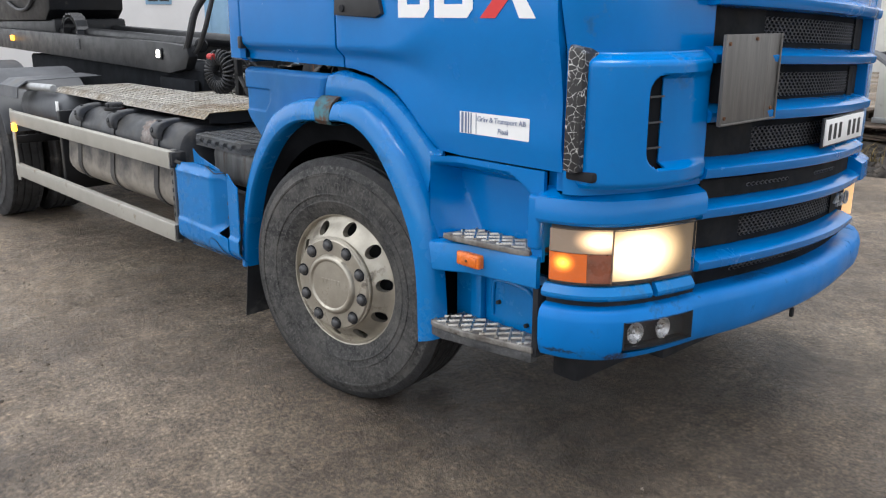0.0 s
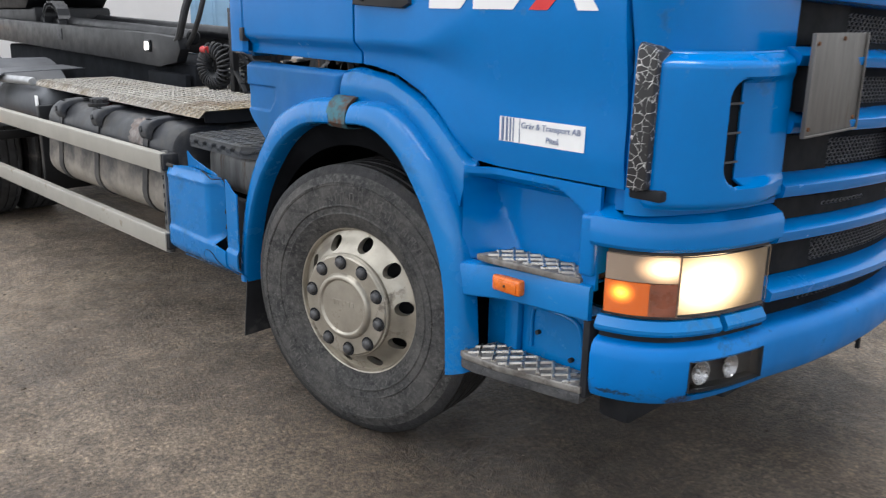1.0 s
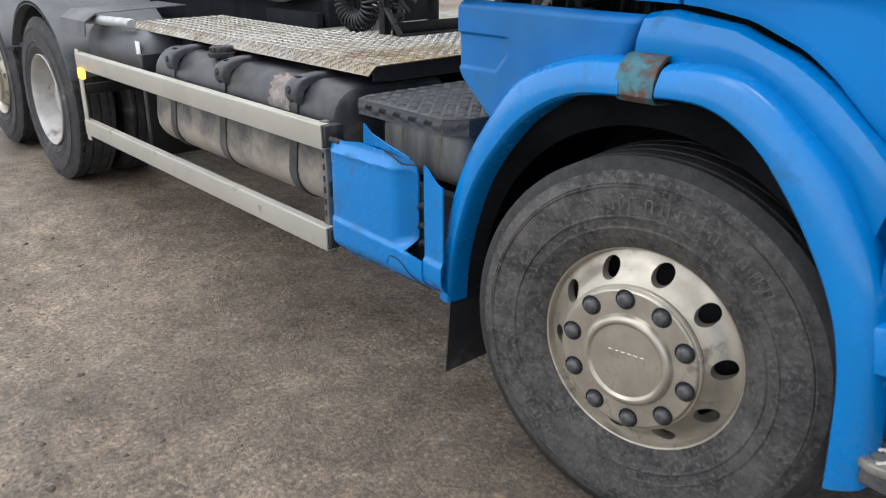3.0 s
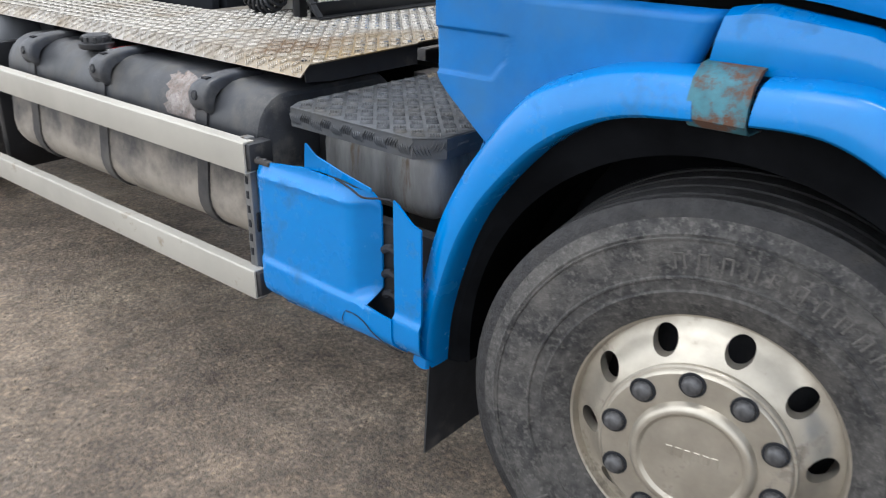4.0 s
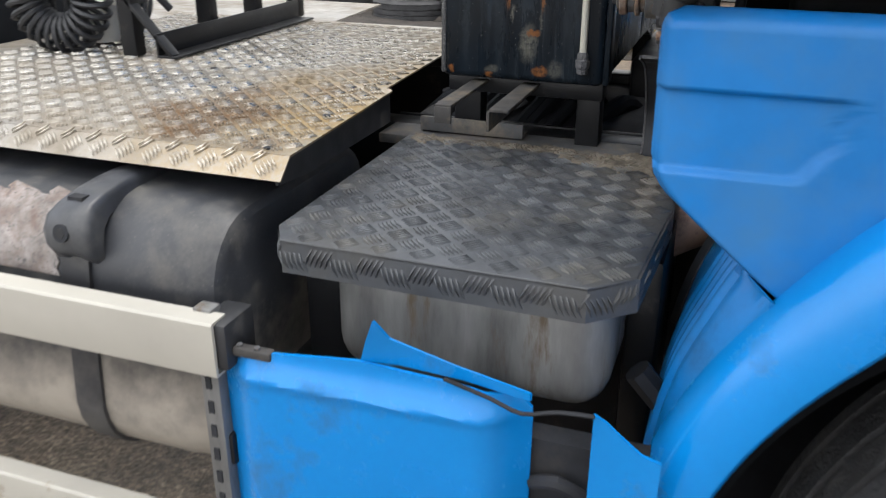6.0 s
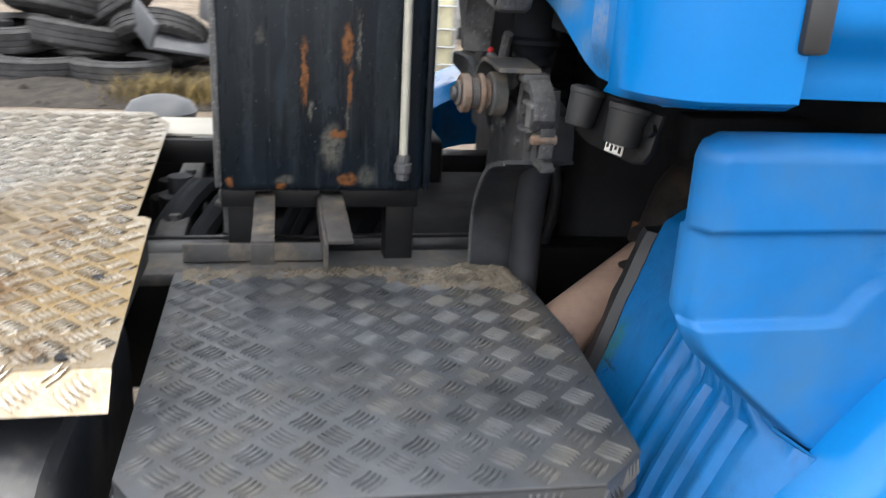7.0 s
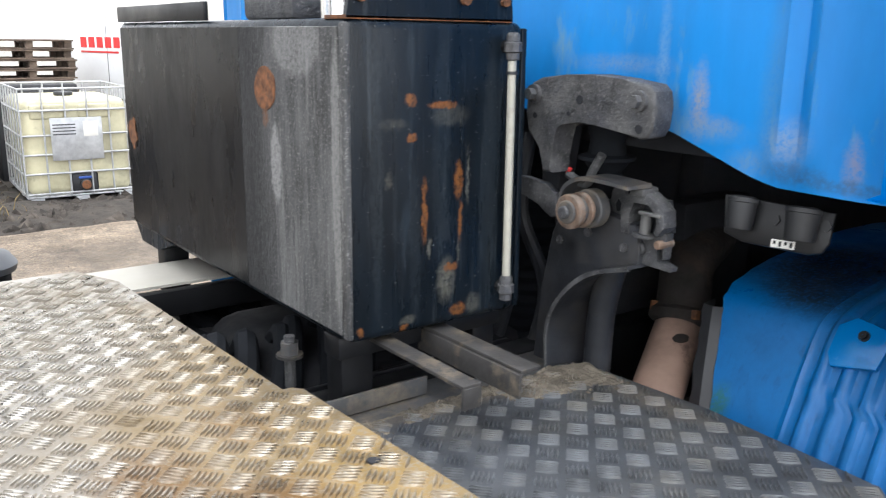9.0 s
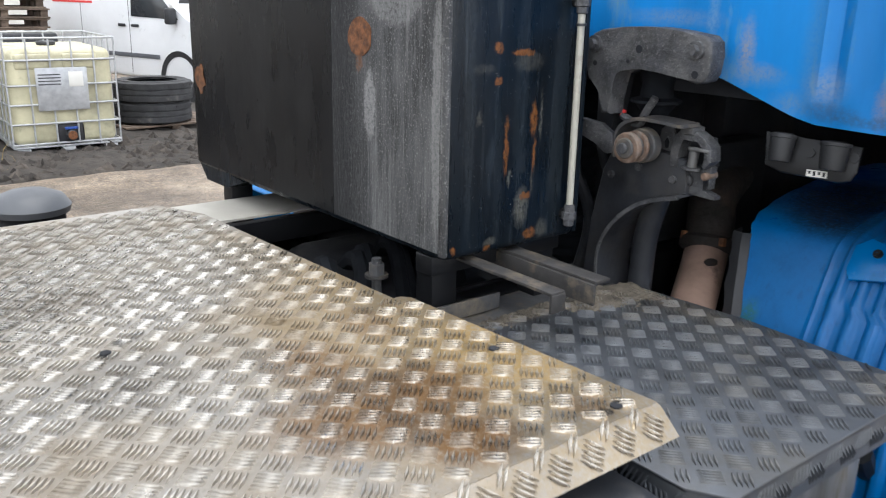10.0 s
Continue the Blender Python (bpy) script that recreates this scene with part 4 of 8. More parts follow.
    # near-black over the top fold, green and dark marks near the inner edge
    part("arch_liner", sheet(rows, (0, 0, 0.004)), material("dark_topped_blue_liner", (0.001, 0.135, 0.41), 0.32, 0.0, 0.2, 4.0, 0.15, 70, 0.001, (0.008, 0.065, 0.16), 0.22, 4, soft=0.16, spec=0.4, streak=(0.56, 0.72, (0.004, 0.04, 0.10), 0.5), stains=(((-0.36, 0.44, 1.22), (0.22, 0.16, 0.09), (0.008, 0.012, 0.020), 1.2, 0.5), ((-0.50, 0.40, 1.19), (0.10, 0.12, 0.05), (0.008, 0.012, 0.020), 0.9, 0.6), ((-0.66, 0.468, 0.99), (0.06, 0.03, 0.06), (0.03, 0.13, 0.10), 0.8, 0.5), ((-0.63, 0.46, 0.94), (0.06, 0.06, 0.006), (0.008, 0.02, 0.03), 0.9, 0.3), ((-0.64, 0.45, 0.965), (0.06, 0.05, 0.005), (0.008, 0.02, 0.03), 0.9, 0.3))), truck, "blue ribbed wheel-arch liner, dusty")
    tab = part("liner_tab", plate([(-0.046, -0.03), (-0.034, -0.05), (0.036, -0.035), (0.044, 0.03), (-0.022, 0.040), (-0.046, 0.02)], "z", 0, 0.012, 0.003), M_BLUE_WORN, truck)
    tab.matrix_world = Matrix.Translation((-0.590, 0.258, 1.158)) @ Vector((-0.84, 0, 0.54)).to_track_quat("Z", "Y").to_matrix().to_4x4()
    part("tab_bolt", lathe([(0.009, 0.0), (0.009, 0.003), (0.006, 0.003), (0.006, 0.009), (0.001, 0.009)], 14, "z", None, Matrix.Translation((0, 0.012, 0.012))), M_FRAME, tab)
    part("liner_underside", sheet(dark, (0, 0, 0.004)), M_RECESS, truck)
    # dark plate added behind the wheel to keep daylight out of the arch
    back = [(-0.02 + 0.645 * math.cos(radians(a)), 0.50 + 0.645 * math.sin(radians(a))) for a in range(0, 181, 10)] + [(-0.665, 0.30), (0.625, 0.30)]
    part("inner_arch", plate(back, "y", 0.50, 0.51), M_RECESS, truck)
    # unseen tray and engine mass, added to block light under the cab
    part("under_tray", box((0.30, 0.36, 0.42), (1.08, 2.02, 0.50), 0.02), M_RECESS, truck)
    part("engine_block", box((-0.30, 0.80, 0.55), (1.22, 1.7, 1.44), 0.05), M_DARK, truck)
    seal = []
    for p in side[10:31]:
        ye = curve_at(ends, p.y)
        tear = 0.008 * noise.noise((p.y * 30, 1, 4))
        seal.append([(p.x - 0.004, ye - 0.004 + tear * 0.5, p.y), (p.x - 0.016, ye + 0.010, p.y), (p.x - 0.012, ye + 0.034 + tear, p.y), (p.x + 0.03, ye + 0.040, p.y)])
    part("liner_seal", sheet(seal, (0.004, 0.0, -0.006)), M_BLACK, truck, "torn black rubber edge")
    # rubber flap behind the wheel
    rows = []
    for j in range(7):
        z = 0.47 - 0.27 * j / 6
        rows.append([(-0.705 + 0.03 * j / 6 * 0.3, -0.005 - 0.03 * j / 6 + k * 0.055, z + 0.012 * k * 0.2) for k in range(7)])
    part("mud_flap", sheet(rows, (-0.006, 0, 0)), M_BLACK, truck, "black rubber mud flap")


build_arch()


# -- entry steps --
def step_tread(name, outline, z, parent, label):
    """A worn cast step with a raised lattice."""
    tread = part(name, plate(outline, "z", z - 0.022, z, 0.004), M_TREAD_WORN, parent, label)
    bm = bmesh.new()
    k = len(outline)

    def inside(x, y):
        return all((outline[(i + 1) % k][0] - outline[i][0]) * (y - outline[i][1]) - (outline[(i + 1) % k][1] - outline[i][1]) * (x - outline[i][0])
                   > 0.008 * math.dist(outline[i], outline[(i + 1) % k]) for i in range(k))
    xs = [p[0] for p in outline]
    ys = [p[1] for p in outline]
    for i in range(15):
        for sgn in (-1, 1):
            x = min(xs) - 0.15 + 0.062 * i
            a, b = Vector((x, min(ys) + 0.008, z)), Vector((x + sgn * 0.13, max(ys) - 0.01, z))
            ins = [q for q in (a.lerp(b, k / 24) for k in range(25)) if inside(q.x, q.y)]
            if len(ins) < 4:
                continue
            a, b = ins[0], ins[-1]
            d = (b - a).normalized()
            s = Vector((-d.y, d.x, 0)) * 0.0065
            loft([[p - s, p + s, p + s * 0.5 + Vector((0, 0, 0.006)), p - s * 0.5 + Vector((0, 0, 0.006))] for p in (a, b)], bm=bm)
    part("step_lattice", bm, M_TREAD_BAR, tread, kind="stuff")
    return tread


def build_steps():
    # recess between the door's lower edge and the upper step
    rows = []
    for i in range(61):
        x = lerp(0.60, 1.10, i / 60)
        col = []
        for j in range(31):
            z = lerp(0.842, 1.150, j / 30)
            face = lerp(0.03, 0.082, smoothstep(0.60, 0.70, x))
            crease = max(0.612, lerp(0.722, 0.600, (z - 0.88) / 0.19))
            round_top = smoothstep(1.128, 1.078, z + 0.05 * smoothstep(0.93, 1.05, x))
            depth = (0.175 - face) * min(1.0, (x - 0.60) / (crease - 0.60)) * round_top * smoothstep(1.052, 1.000, x)
            col.append((x, face + depth, z))
        rows.append(col)
    part("step_recess", sheet(rows, (0, 0.015, 0)), M_BLUE, truck)
    part("recess_backing", box((0.50, 0.088, 0.84), (0.604, 0.098, 1.165)), M_BLUE_WORN, truck)
    part("step_post", box((1.045, 0.062, 0.885), (1.098, 0.15, 1.07), 0.012, 3), M_BLUE, truck)
    step_tread("upper_step", [(0.665, 0.035), (0.72, 0.03), (1.055, 0.070), (1.055, 0.19), (0.70, 0.17)], 0.872, truck, "worn grey metal entry step")
    rows = []
    for i in range(13):
        x = lerp(0.612, 1.095, i / 12)
        y = lerp(0.010, 0.062, smoothstep(0.60, 0.80, x))
        z0, z1 = lerp(0.722, 0.748, i / 12), lerp(0.836, 0.860, i / 12)
        rows.append([(x, y + 0.04, z0), (x, y + 0.004, z0 + 0.003), (x, y, z0 + 0.008), (x, y, z1 - 0.012), (x, y + 0.004, z1 - 0.004), (x, y + 0.012, z1), (x, y + 0.06, z1 + 0.002)])
    part("step_fascia", sheet(rows, (0, 0.02, 0)), M_BLUE_WORN, truck)
    lamp = part("side_marker_lamp", box((0.731, 0.036, 0.766), (0.848, 0.075, 0.817), 0.008, 3), M_AMBER, truck, "orange side marker lamp")
    part("lens_rib", box((0.743, 0.032, 0.775), (0.836, 0.045, 0.808), 0.004), M_AMBER, lamp)
    part("screw", cyl((0.79, 0.028, 0.791), (0.79, 0.036, 0.791), 0.004, 10), M_BLACK, lamp)
    # lower step and the panel behind it
    back = part("step_back_panel", box((0.60, 0.17, 0.50), (1.09, 0.19, 0.76)), M_BLUE_WORN, truck)
    part("panel_bead", tube([(0.80, 0.165, 0.56), (0.80, 0.165, 0.67), (0.83, 0.165, 0.70), (0.96, 0.165, 0.695), (1.00, 0.165, 0.66), (1.01, 0.165, 0.58)], 0.008, 8, smooth=4), M_BLUE_WORN, back)
    part("panel_fold", box((0.70, 0.14, 0.51), (0.76, 0.172, 0.75), 0.01), M_BLUE_WORN, back)
    for x, z in ((0.745, 0.64), (0.745, 0.58), (0.83, 0.615), (0.97, 0.56), (1.04, 0.60), (0.98, 0.725), (1.03, 0.55)):
        part("bolt", cyl((x, 0.155, z), (x, 0.172, z), 0.008, 8), M_DARK, back)
    part("step_side", box((1.075, 0.07, 0.50), (1.10, 0.19, 0.75), 0.004), M_DARK, truck)
    step_tread("lower_step", [(0.625, 0.005), (0.66, -0.012), (0.80, 0.00), (1.085, 0.062), (1.085, 0.17), (0.66, 0.15)], 0.535, truck, "worn grey metal entry step")
    part("step_riser", plate([(0.64, 0.0), (0.70, -0.006), (1.08, 0.066), (1.08, 0.10), (0.66, 0.05)], "z", 0.475, 0.513, 0.006), M_CASTING, truck)


build_steps()


# -- front --
def build_front():
    # corner panel over the headlight, with a rounded shoulder
    prof = [(-0.05, 0.985), (0.012, 0.988), (0.022, 1.0), (0.022, 1.05), (0.012, 1.072), (-0.015, 1.085), (-0.05, 1.10), (-0.055, 1.17), (-0.06, 1.17)]
    rings = [[p + n * o + Vector((0, 0, z)) for o, z in prof] for p, n in along(FRONT, 0.0, 0.535)]
    part("corner_panel", loft(rings, closed=True), M_BLUE, truck)
    # corner pillar: flush with the door at its seam, rounding into the front
    high = [(1.183, 0.034), (1.215, 0.042), (1.245, 0.062), (1.272, 0.100), (1.296, 0.160), (1.318, 0.230), (1.340, 0.300), (1.369, 0.437), (1.388, 0.565)]
    low_ = [(1.183, 0.075), (1.215, 0.084), (1.242, 0.104), (1.264, 0.134), (1.288, 0.180), (1.313, 0.240), (1.338, 0.300), (1.369, 0.437), (1.388, 0.565)]
    rows = []
    for k in range(41):
        z = lerp(1.09, 2.6, (k / 40) ** 1.2)
        f = smoothstep(1.50, 1.72, z)
        back = 0.10 * max(0, z - 1.70)
        plan = spline([(lerp(a[0], b[0], f) - back, lerp(a[1], b[1], f) + back * 0.2, z) for a, b in zip(low_, high)], 4)
        rows.append([(plan[0].x + 0.002, plan[0].y + 0.05, z)] + [tuple(q) for q in plan])
    part("corner_pillar", sheet(rows, (-0.05, 0.03, 0)), M_BLUE, truck)
    # air deflector with a vertical slot
    raw = along(FRONT, 0.104, 0.515)
    run = [0.0]
    for (a, _), (b, _) in zip(raw, raw[1:]):
        run.append(run[-1] + (b - a).length)
    total = run[-1]

    def at(u):
        k = max(q for q in range(len(run) - 1) if run[q] <= u + 1e-9)
        f = (u - run[k]) / (run[k + 1] - run[k])
        return raw[k][0].lerp(raw[k + 1][0], f), raw[k][1].lerp(raw[k + 1][1], f).normalized()
    u0 = next(r for r, (q, _) in zip(run, raw) if q.y > 0.228)
    u1 = u0 + 0.078
    zc, zh, rad = 1.322, 0.150, 0.060

    def into(u, z):
        """How far a point lies inside the recess, whose inner end is rounded."""
        dx, dz = u0 - u, abs(z - zc) - zh
        qx, qz = dx + rad, dz + rad
        return -(math.hypot(max(qx, 0), max(qz, 0)) + min(max(qx, qz), 0) - rad)
    us = sorted({total * k / 60 for k in range(61)} | {u0 + 0.004 * k for k in range(-3, 14)} | {u1})
    zs = sorted({1.115 + 0.42 * k / 60 for k in range(61)} | {1.118, 1.121, 1.529, 1.532})
    rows = []
    for u in us:
        q, nrm = at(u)
        f = u / total
        lift = 0.046 * smoothstep(-0.04, 0.08, f) * smoothstep(1.06, 0.62, f) + 0.008
        col = []
        for z in zs:
            top = 0.030 * smoothstep(0.045, 0, 1.535 - z) ** 2 + 0.016 * smoothstep(0.018, 0, z - 1.115)
            deep = lerp(0.050, 0.006, smoothstep(u1, total, u)) * smoothstep(0.0, 0.020, into(u, z))
            col.append(q + nrm * (lift * (1 - 0.35 * smoothstep(1.50, 1.535, z)) - top - min(deep, lift + 0.004)) + Vector((0, 0, z)))
        rows.append(col)
    bm = bmesh.new()
    g = [[bm.verts.new(v) for v in col] for col in rows]
    for a in range(len(us) - 1):
        for b in range(len(zs) - 1):
            um, zm = (us[a] + us[a + 1]) / 2, (zs[b] + zs[b + 1]) / 2
            if um < u1 and into(um, zm) > 0.004:
                continue
            bm.faces.new((g[a][b], g[a + 1][b], g[a + 1][b + 1], g[a][b + 1]))
    bmesh.ops.delete(bm, geom=[v for v in bm.verts if not v.link_faces], context="VERTS")
    bmesh.ops.solidify(bm, geom=bm.faces[:], thickness=0.006)
    defl = part("air_deflector", bm, M_BLUE, truck, "blue air deflector with an upright slot")
    # near-black sheet in place of the slot's shaded depth
    dark = [[p + n * (-0.006) + Vector((0, 0, z)) for z in (1.13, 1.52)] for p, n in (at(u) for u in (u0 - 0.03, u0, u1, u1 + 0.03))]
    part("slot_back", sheet(dark, (-0.003, 0.0015, 0)), M_RECESS, defl)
    for z in (1.235, 1.315, 1.395):
        (a, na), (b, nb) = at(u0 + 0.002), at(u1 + 0.01)
        fin = [[tuple(v + Vector((0, 0, z + dz))) for dz in (0.0, 0.006)] for v in (a - na * 0.004, a + na * 0.024, b + nb * 0.004, b - nb * 0.004)]
        part("slot_fin", sheet(fin, (-0.002, 0.002, 0)), M_CASTING, defl)
    # flaking black leading strip of the deflector
    part("deflector_strip", plate([(1.200, 1.172), (1.205, 1.54), (1.212, 1.556), (1.25, 1.545), (1.264, 1.53), (1.258, 1.172), (1.23, 1.165)], "y", 0.048, 0.135, 0.006),
                 cracked_material(), defl, "black strip with flaking white-cracked paint")
    part("deflector_foot", box((1.195, 0.070, 1.14), (1.30, 0.16, 1.172), 0.008), M_DARK, defl)
    # grille: dark back, side plates, perforated fields and blue bars
    part("grille_back", band(0.525, 1.97, [(-0.12, 0.70), (-0.056, 0.70), (-0.056, 1.76), (-0.12, 1.76)]), M_RECESS, truck)
    for z0, z1, y0, y1, back in ((1.566, 1.664, 0.86, 1.71, 0.0535), (1.376, 1.468, 0.85, 1.70, 0.0535), (1.186, 1.276, 0.84, 1.70, 0.0535), (1.062, 1.088, 0.82, 1.12, 0.0285), (1.062, 1.088, 1.33, 1.58, 0.0285), (0.872, 0.955, 0.815, 1.65, 0.0535), (0.745, 0.775, 0.80, 1.62, 0.0535)):
        bm = bmesh.new()
        ny = int((y1 - y0) / 0.029)
        nz = max(1, int((z1 - z0 - 0.004) / 0.0118))
        for r in range(nz):
            for k in range(ny):
                y = y0 + 0.029 * (k + 0.5 * (r % 2))
                z = z0 + 0.008 + 0.0118 * r + fall(y)
                x = bow(y) - back
                pts = [(x, y + 0.0166 * math.cos(radians(60 * q + 30)), z + 0.0078 * math.sin(radians(60 * q + 30))) for q in range(6)]
                pin = [(x + 0.003, y + 0.0126 * math.cos(radians(60 * q + 30)), z + 0.0052 * math.sin(radians(60 * q + 30))) for q in range(6)]
                va, vb = [bm.verts.new(p) for p in pts], [bm.verts.new(p) for p in pin]
                for q in range(6):
                    bm.faces.new((va[q], va[(q + 1) % 6], vb[(q + 1) % 6], vb[q]))
        part("grille_mesh", bm, M_MESH, truck, "dark perforated grille mesh", smooth=0, kind="stuff")
        if back > 0.05 and z0 > 0.8:
            for ya, yb in ((0.55, y0 - 0.004), (y1 + 0.006, 1.86)):
                part("grille_plate", band(ya, yb, [(-0.054, z0 - 0.015), (-0.048, z0 - 0.015), (-0.048, z1 + 0.012), (-0.054, z1 + 0.012)]), M_GRILLE_PLATE, truck)
    for z0, z1, ye in ((1.672, 1.742, 1.89), (1.488, 1.550, 1.885), (1.298, 1.366, 1.875), (1.110, 1.180, 1.842), (0.972, 1.038, 1.86), (0.788, 0.852, 1.825)):
        w = z1 - z0
        prof = [(-0.06, z0), (-0.004, z0 + 0.002), (0.012, z0 + 0.006), (0.018, z0 + 0.014), (0.020, z0 + w * 0.55), (0.014, z0 + w * 0.62), (-0.022, z1 - 0.006), (-0.06, z1)]
        part("grille_bar", band(0.520, ye, prof), M_BLUE, truck, "blue grille bar")
    prof = [(-0.05, 1.036), (-0.030, 1.036), (-0.029, 1.10), (-0.05, 1.112)]
    part("grille_lip", band(0.55, 1.83, prof), M_GRILLE_PLATE, truck)
    words("420", 0.082, pose(1.420, 1.655, 0.882, 90, 0, 92) @ Matrix.Diagonal((1.25, 1, 1, 1)) , M_CAGE, truck, 0.004, "badge", "CENTER", "silver numerals on the grille")
    # bare hazard plate in front of the grille
    hz = part("hazard_plate", box((1.466, 0.487, 1.296), (1.472, 0.858, 1.584), 0.003, 2), M_HAZ, truck, "bare weathered metal plate on the grille")
    for a, b in (((1.472, 0.487, 1.296), (1.480, 0.494, 1.584)), ((1.472, 0.851, 1.296), (1.480, 0.858, 1.584)), ((1.472, 0.494, 1.296), (1.480, 0.851, 1.303))):
        part("plate_rim", box(a, b, 0.002), M_HAZ, hz)
    for y, z in ((0.52, 1.32), (0.825, 1.335), (0.52, 1.555), (0.69, 1.568)):
        part("rivet", cyl((1.471, y, z), (1.477, y, z), 0.006, 8), M_RUST, hz)
    for y in (0.60, 0.78):
        part("plate_bracket", box((1.38, y - 0.02, 1.36), (1.467, y + 0.02, 1.50)), M_DARK, hz)
    # number plate with plain bars
    m = pose(1.470, 1.473, 1.207, 0, 0, 4.2) @ Matrix.Diagonal((1, 0.94, 0.90, 1))
    npl = part("number_plate", box((-0.003, -0.225, -0.056), (0.003, 0.225, 0.056), 0.002, 2, m), M_WHITE, truck, "white number plate with dark bars")
    part("plate_surround", box((-0.012, -0.235, -0.064), (-0.003, 0.235, 0.064), 0.002, 2, m), M_BLACK, npl)
    for k in range(6):
        y = -0.175 + 0.058 * k + (0.05 if k > 2 else 0)
        part("bar", box((0.003, y - 0.014, -0.034), (0.0045, y + 0.014, 0.034), 0, 2, m), M_BLACK, npl)
    # bumper: rounded, wrapping round both corners
    rings = []
    path = along(FRONT, 0.0, 2.40)
    for p, n in path:
        e = smoothstep(0.60, 0.08, min(p.y, 2 * MID - p.y))
        zb = 0.532 - 0.010 * e + 0.022 * smoothstep(0.75, 1.7, p.y)
        prof = [(-0.10, zb + 0.01), (-0.02, zb), (0.010, zb + 0.008), (0.024, zb + 0.026), (0.032, zb + 0.06), (0.034, 0.665), (0.027, 0.690), (0.014, 0.706), (-0.02, 0.716), (-0.10, 0.72)]
        rings.append([p + n * o + Vector((0, 0, z)) for o, z in prof])
    rings, path = rings[3:], path[3:]
    # leave the lamp opening free: the bumper comes in lengths above, below and beside it
    ys = [p.y for p, n in path]
    a0 = next(i for i, y in enumerate(ys) if y > 0.205)
    a1 = next(i for i, y in enumerate(ys) if y > 0.465)
    bm = loft(rings[:a0 + 1])
    loft(rings[a1:], bm=bm)
    lowp = [[r[0], r[1], r[2], r[3].lerp(r[4], 0.2), r[3].lerp(r[4], 0.2) + Vector((-0.03, 0.02, 0))] for r in rings[a0:a1 + 1]]
    topp = [[r[5] + Vector((-0.03, 0.02, -0.001)), r[5], r[6], r[7], r[8], r[9]] for r in rings[a0:a1 + 1]]
    loft(lowp, bm=bm)
    loft(topp, bm=bm)
    bumper = part("bumper", bm, material("scraped_blue_bumper", (0.001, 0.160, 0.50), 0.38, 0.0, 0.09, 3.0, 0.08, 70, 0.001, (0.02, 0.07, 0.13), 0.10, 6.0, spec=0.25, stains=(((1.36, 0.18, 0.542), (0.06, 0.06, 0.022), (0.035, 0.025, 0.015), 0.9), ((1.21, 0.055, 0.560), (0.08, 0.06, 0.008), (0.02, 0.03, 0.04), 0.9), ((1.49, 1.0, 0.53), (0.1, 0.25, 0.010), (0.09, 0.05, 0.03), 0.8), ((1.49, 1.6, 0.535), (0.1, 0.2, 0.014), (0.07, 0.06, 0.05), 0.6), ((1.47, 0.9, 0.71), (0.1, 0.16, 0.012), (0.01, 0.03, 0.06), 0.6))), truck, "blue bumper, scraped and rusty along its lower edge")
    fogp = path[a0:a1 + 1]
    cup = [[p + n * o + Vector((0, 0, z)) for o, z in ((0.036, 0.57), (-0.05, 0.575), (-0.05, 0.665), (0.036, 0.668))] for p, n in fogp]
    fog = part("fog_lamp", loft(cup, closed=False), M_RECESS, bumper, "twin fog lamp in a black housing")
    part("fog_end", loft([[q for q in cup[0]], [q + Vector((0.002, 0.004, 0)) for q in cup[0]]]), M_BLACK, fog)
    part("fog_end", loft([[q for q in cup[-1]], [q + Vector((0.002, -0.004, 0)) for q in cup[-1]]]), M_BLACK, fog)
    part("fog_panel", loft([[p + n * o + Vector((0, 0, z)) for o, z in ((-0.03, 0.578), (-0.004, 0.578), (-0.004, 0.662), (-0.03, 0.662))] for p, n in fogp]), M_GRILLE, fog)
    for f in (0.20, 0.68):
        p, n = fogp[int(f * (len(fogp) - 1))]
        c = p + n * (-0.004) + Vector((0, 0, 0.620))
        m = Matrix.Translation(c) @ n.to_track_quat("Z", "Y").to_matrix().to_4x4() @ Matrix.Diagonal((0.85, 1.0, 1, 1))
        part("reflector", lathe([(0.002, 0.0), (0.018, 0.003), (0.030, 0.011), (0.035, 0.020), (0.038, 0.020)], 24, "z", None, m), M_FOG, fog)
        part("bulb_shield", lathe([(0.001, 0.016), (0.007, 0.013), (0.009, 0.003)], 12, "z", None, m), M_FOG, fog)
    glass = [[p + n * 0.030 + Vector((0, 0, z)) for z in (0.578, 0.662)] for p, n in fogp]
    g = part("fog_glass", sheet(glass, (-0.002, 0.001, 0)), M_GLASS, fog)
    g.visible_shadow = False
    part("tow_peg", box((1.46, 1.19, 0.475), (1.475, 1.205, 0.515), 0.003), M_DARK, bumper)
    # trim under the headlight, with a torn notch
    prof = [(-0.06, 0.735), (0.016, 0.738), (0.024, 0.748), (0.024, 0.758), (0.006, 0.782), (-0.06, 0.785)]
    part("lamp_trim", band(0.075, 0.315, prof), M_BLUE_WORN, truck)
    part("lamp_trim", band(0.335, 0.50, prof), M_BLUE_WORN, truck)
    part("lamp_shelf", band(0.075, 0.535, [(-0.12, 0.71), (-0.01, 0.712), (-0.01, 0.79), (-0.12, 0.79)]), M_DARK, truck)
    # headlight: amber indicator, side lamp and main lamp behind glass
    def lens(name, y0, y1, z0, z1, mat, o=0.0, label="", par=None, thick=-0.006):
        rows = [[p + n * o + Vector((0, 0, z)) for z in (z0, lerp(z0, z1, .25), lerp(z0, z1, .5), lerp(z0, z1, .75), z1)] for p, n in along(FRONT, y0, y1)]
        return part(name, sheet(rows, (thick, -thick * 0.5, 0)), mat, par, label)
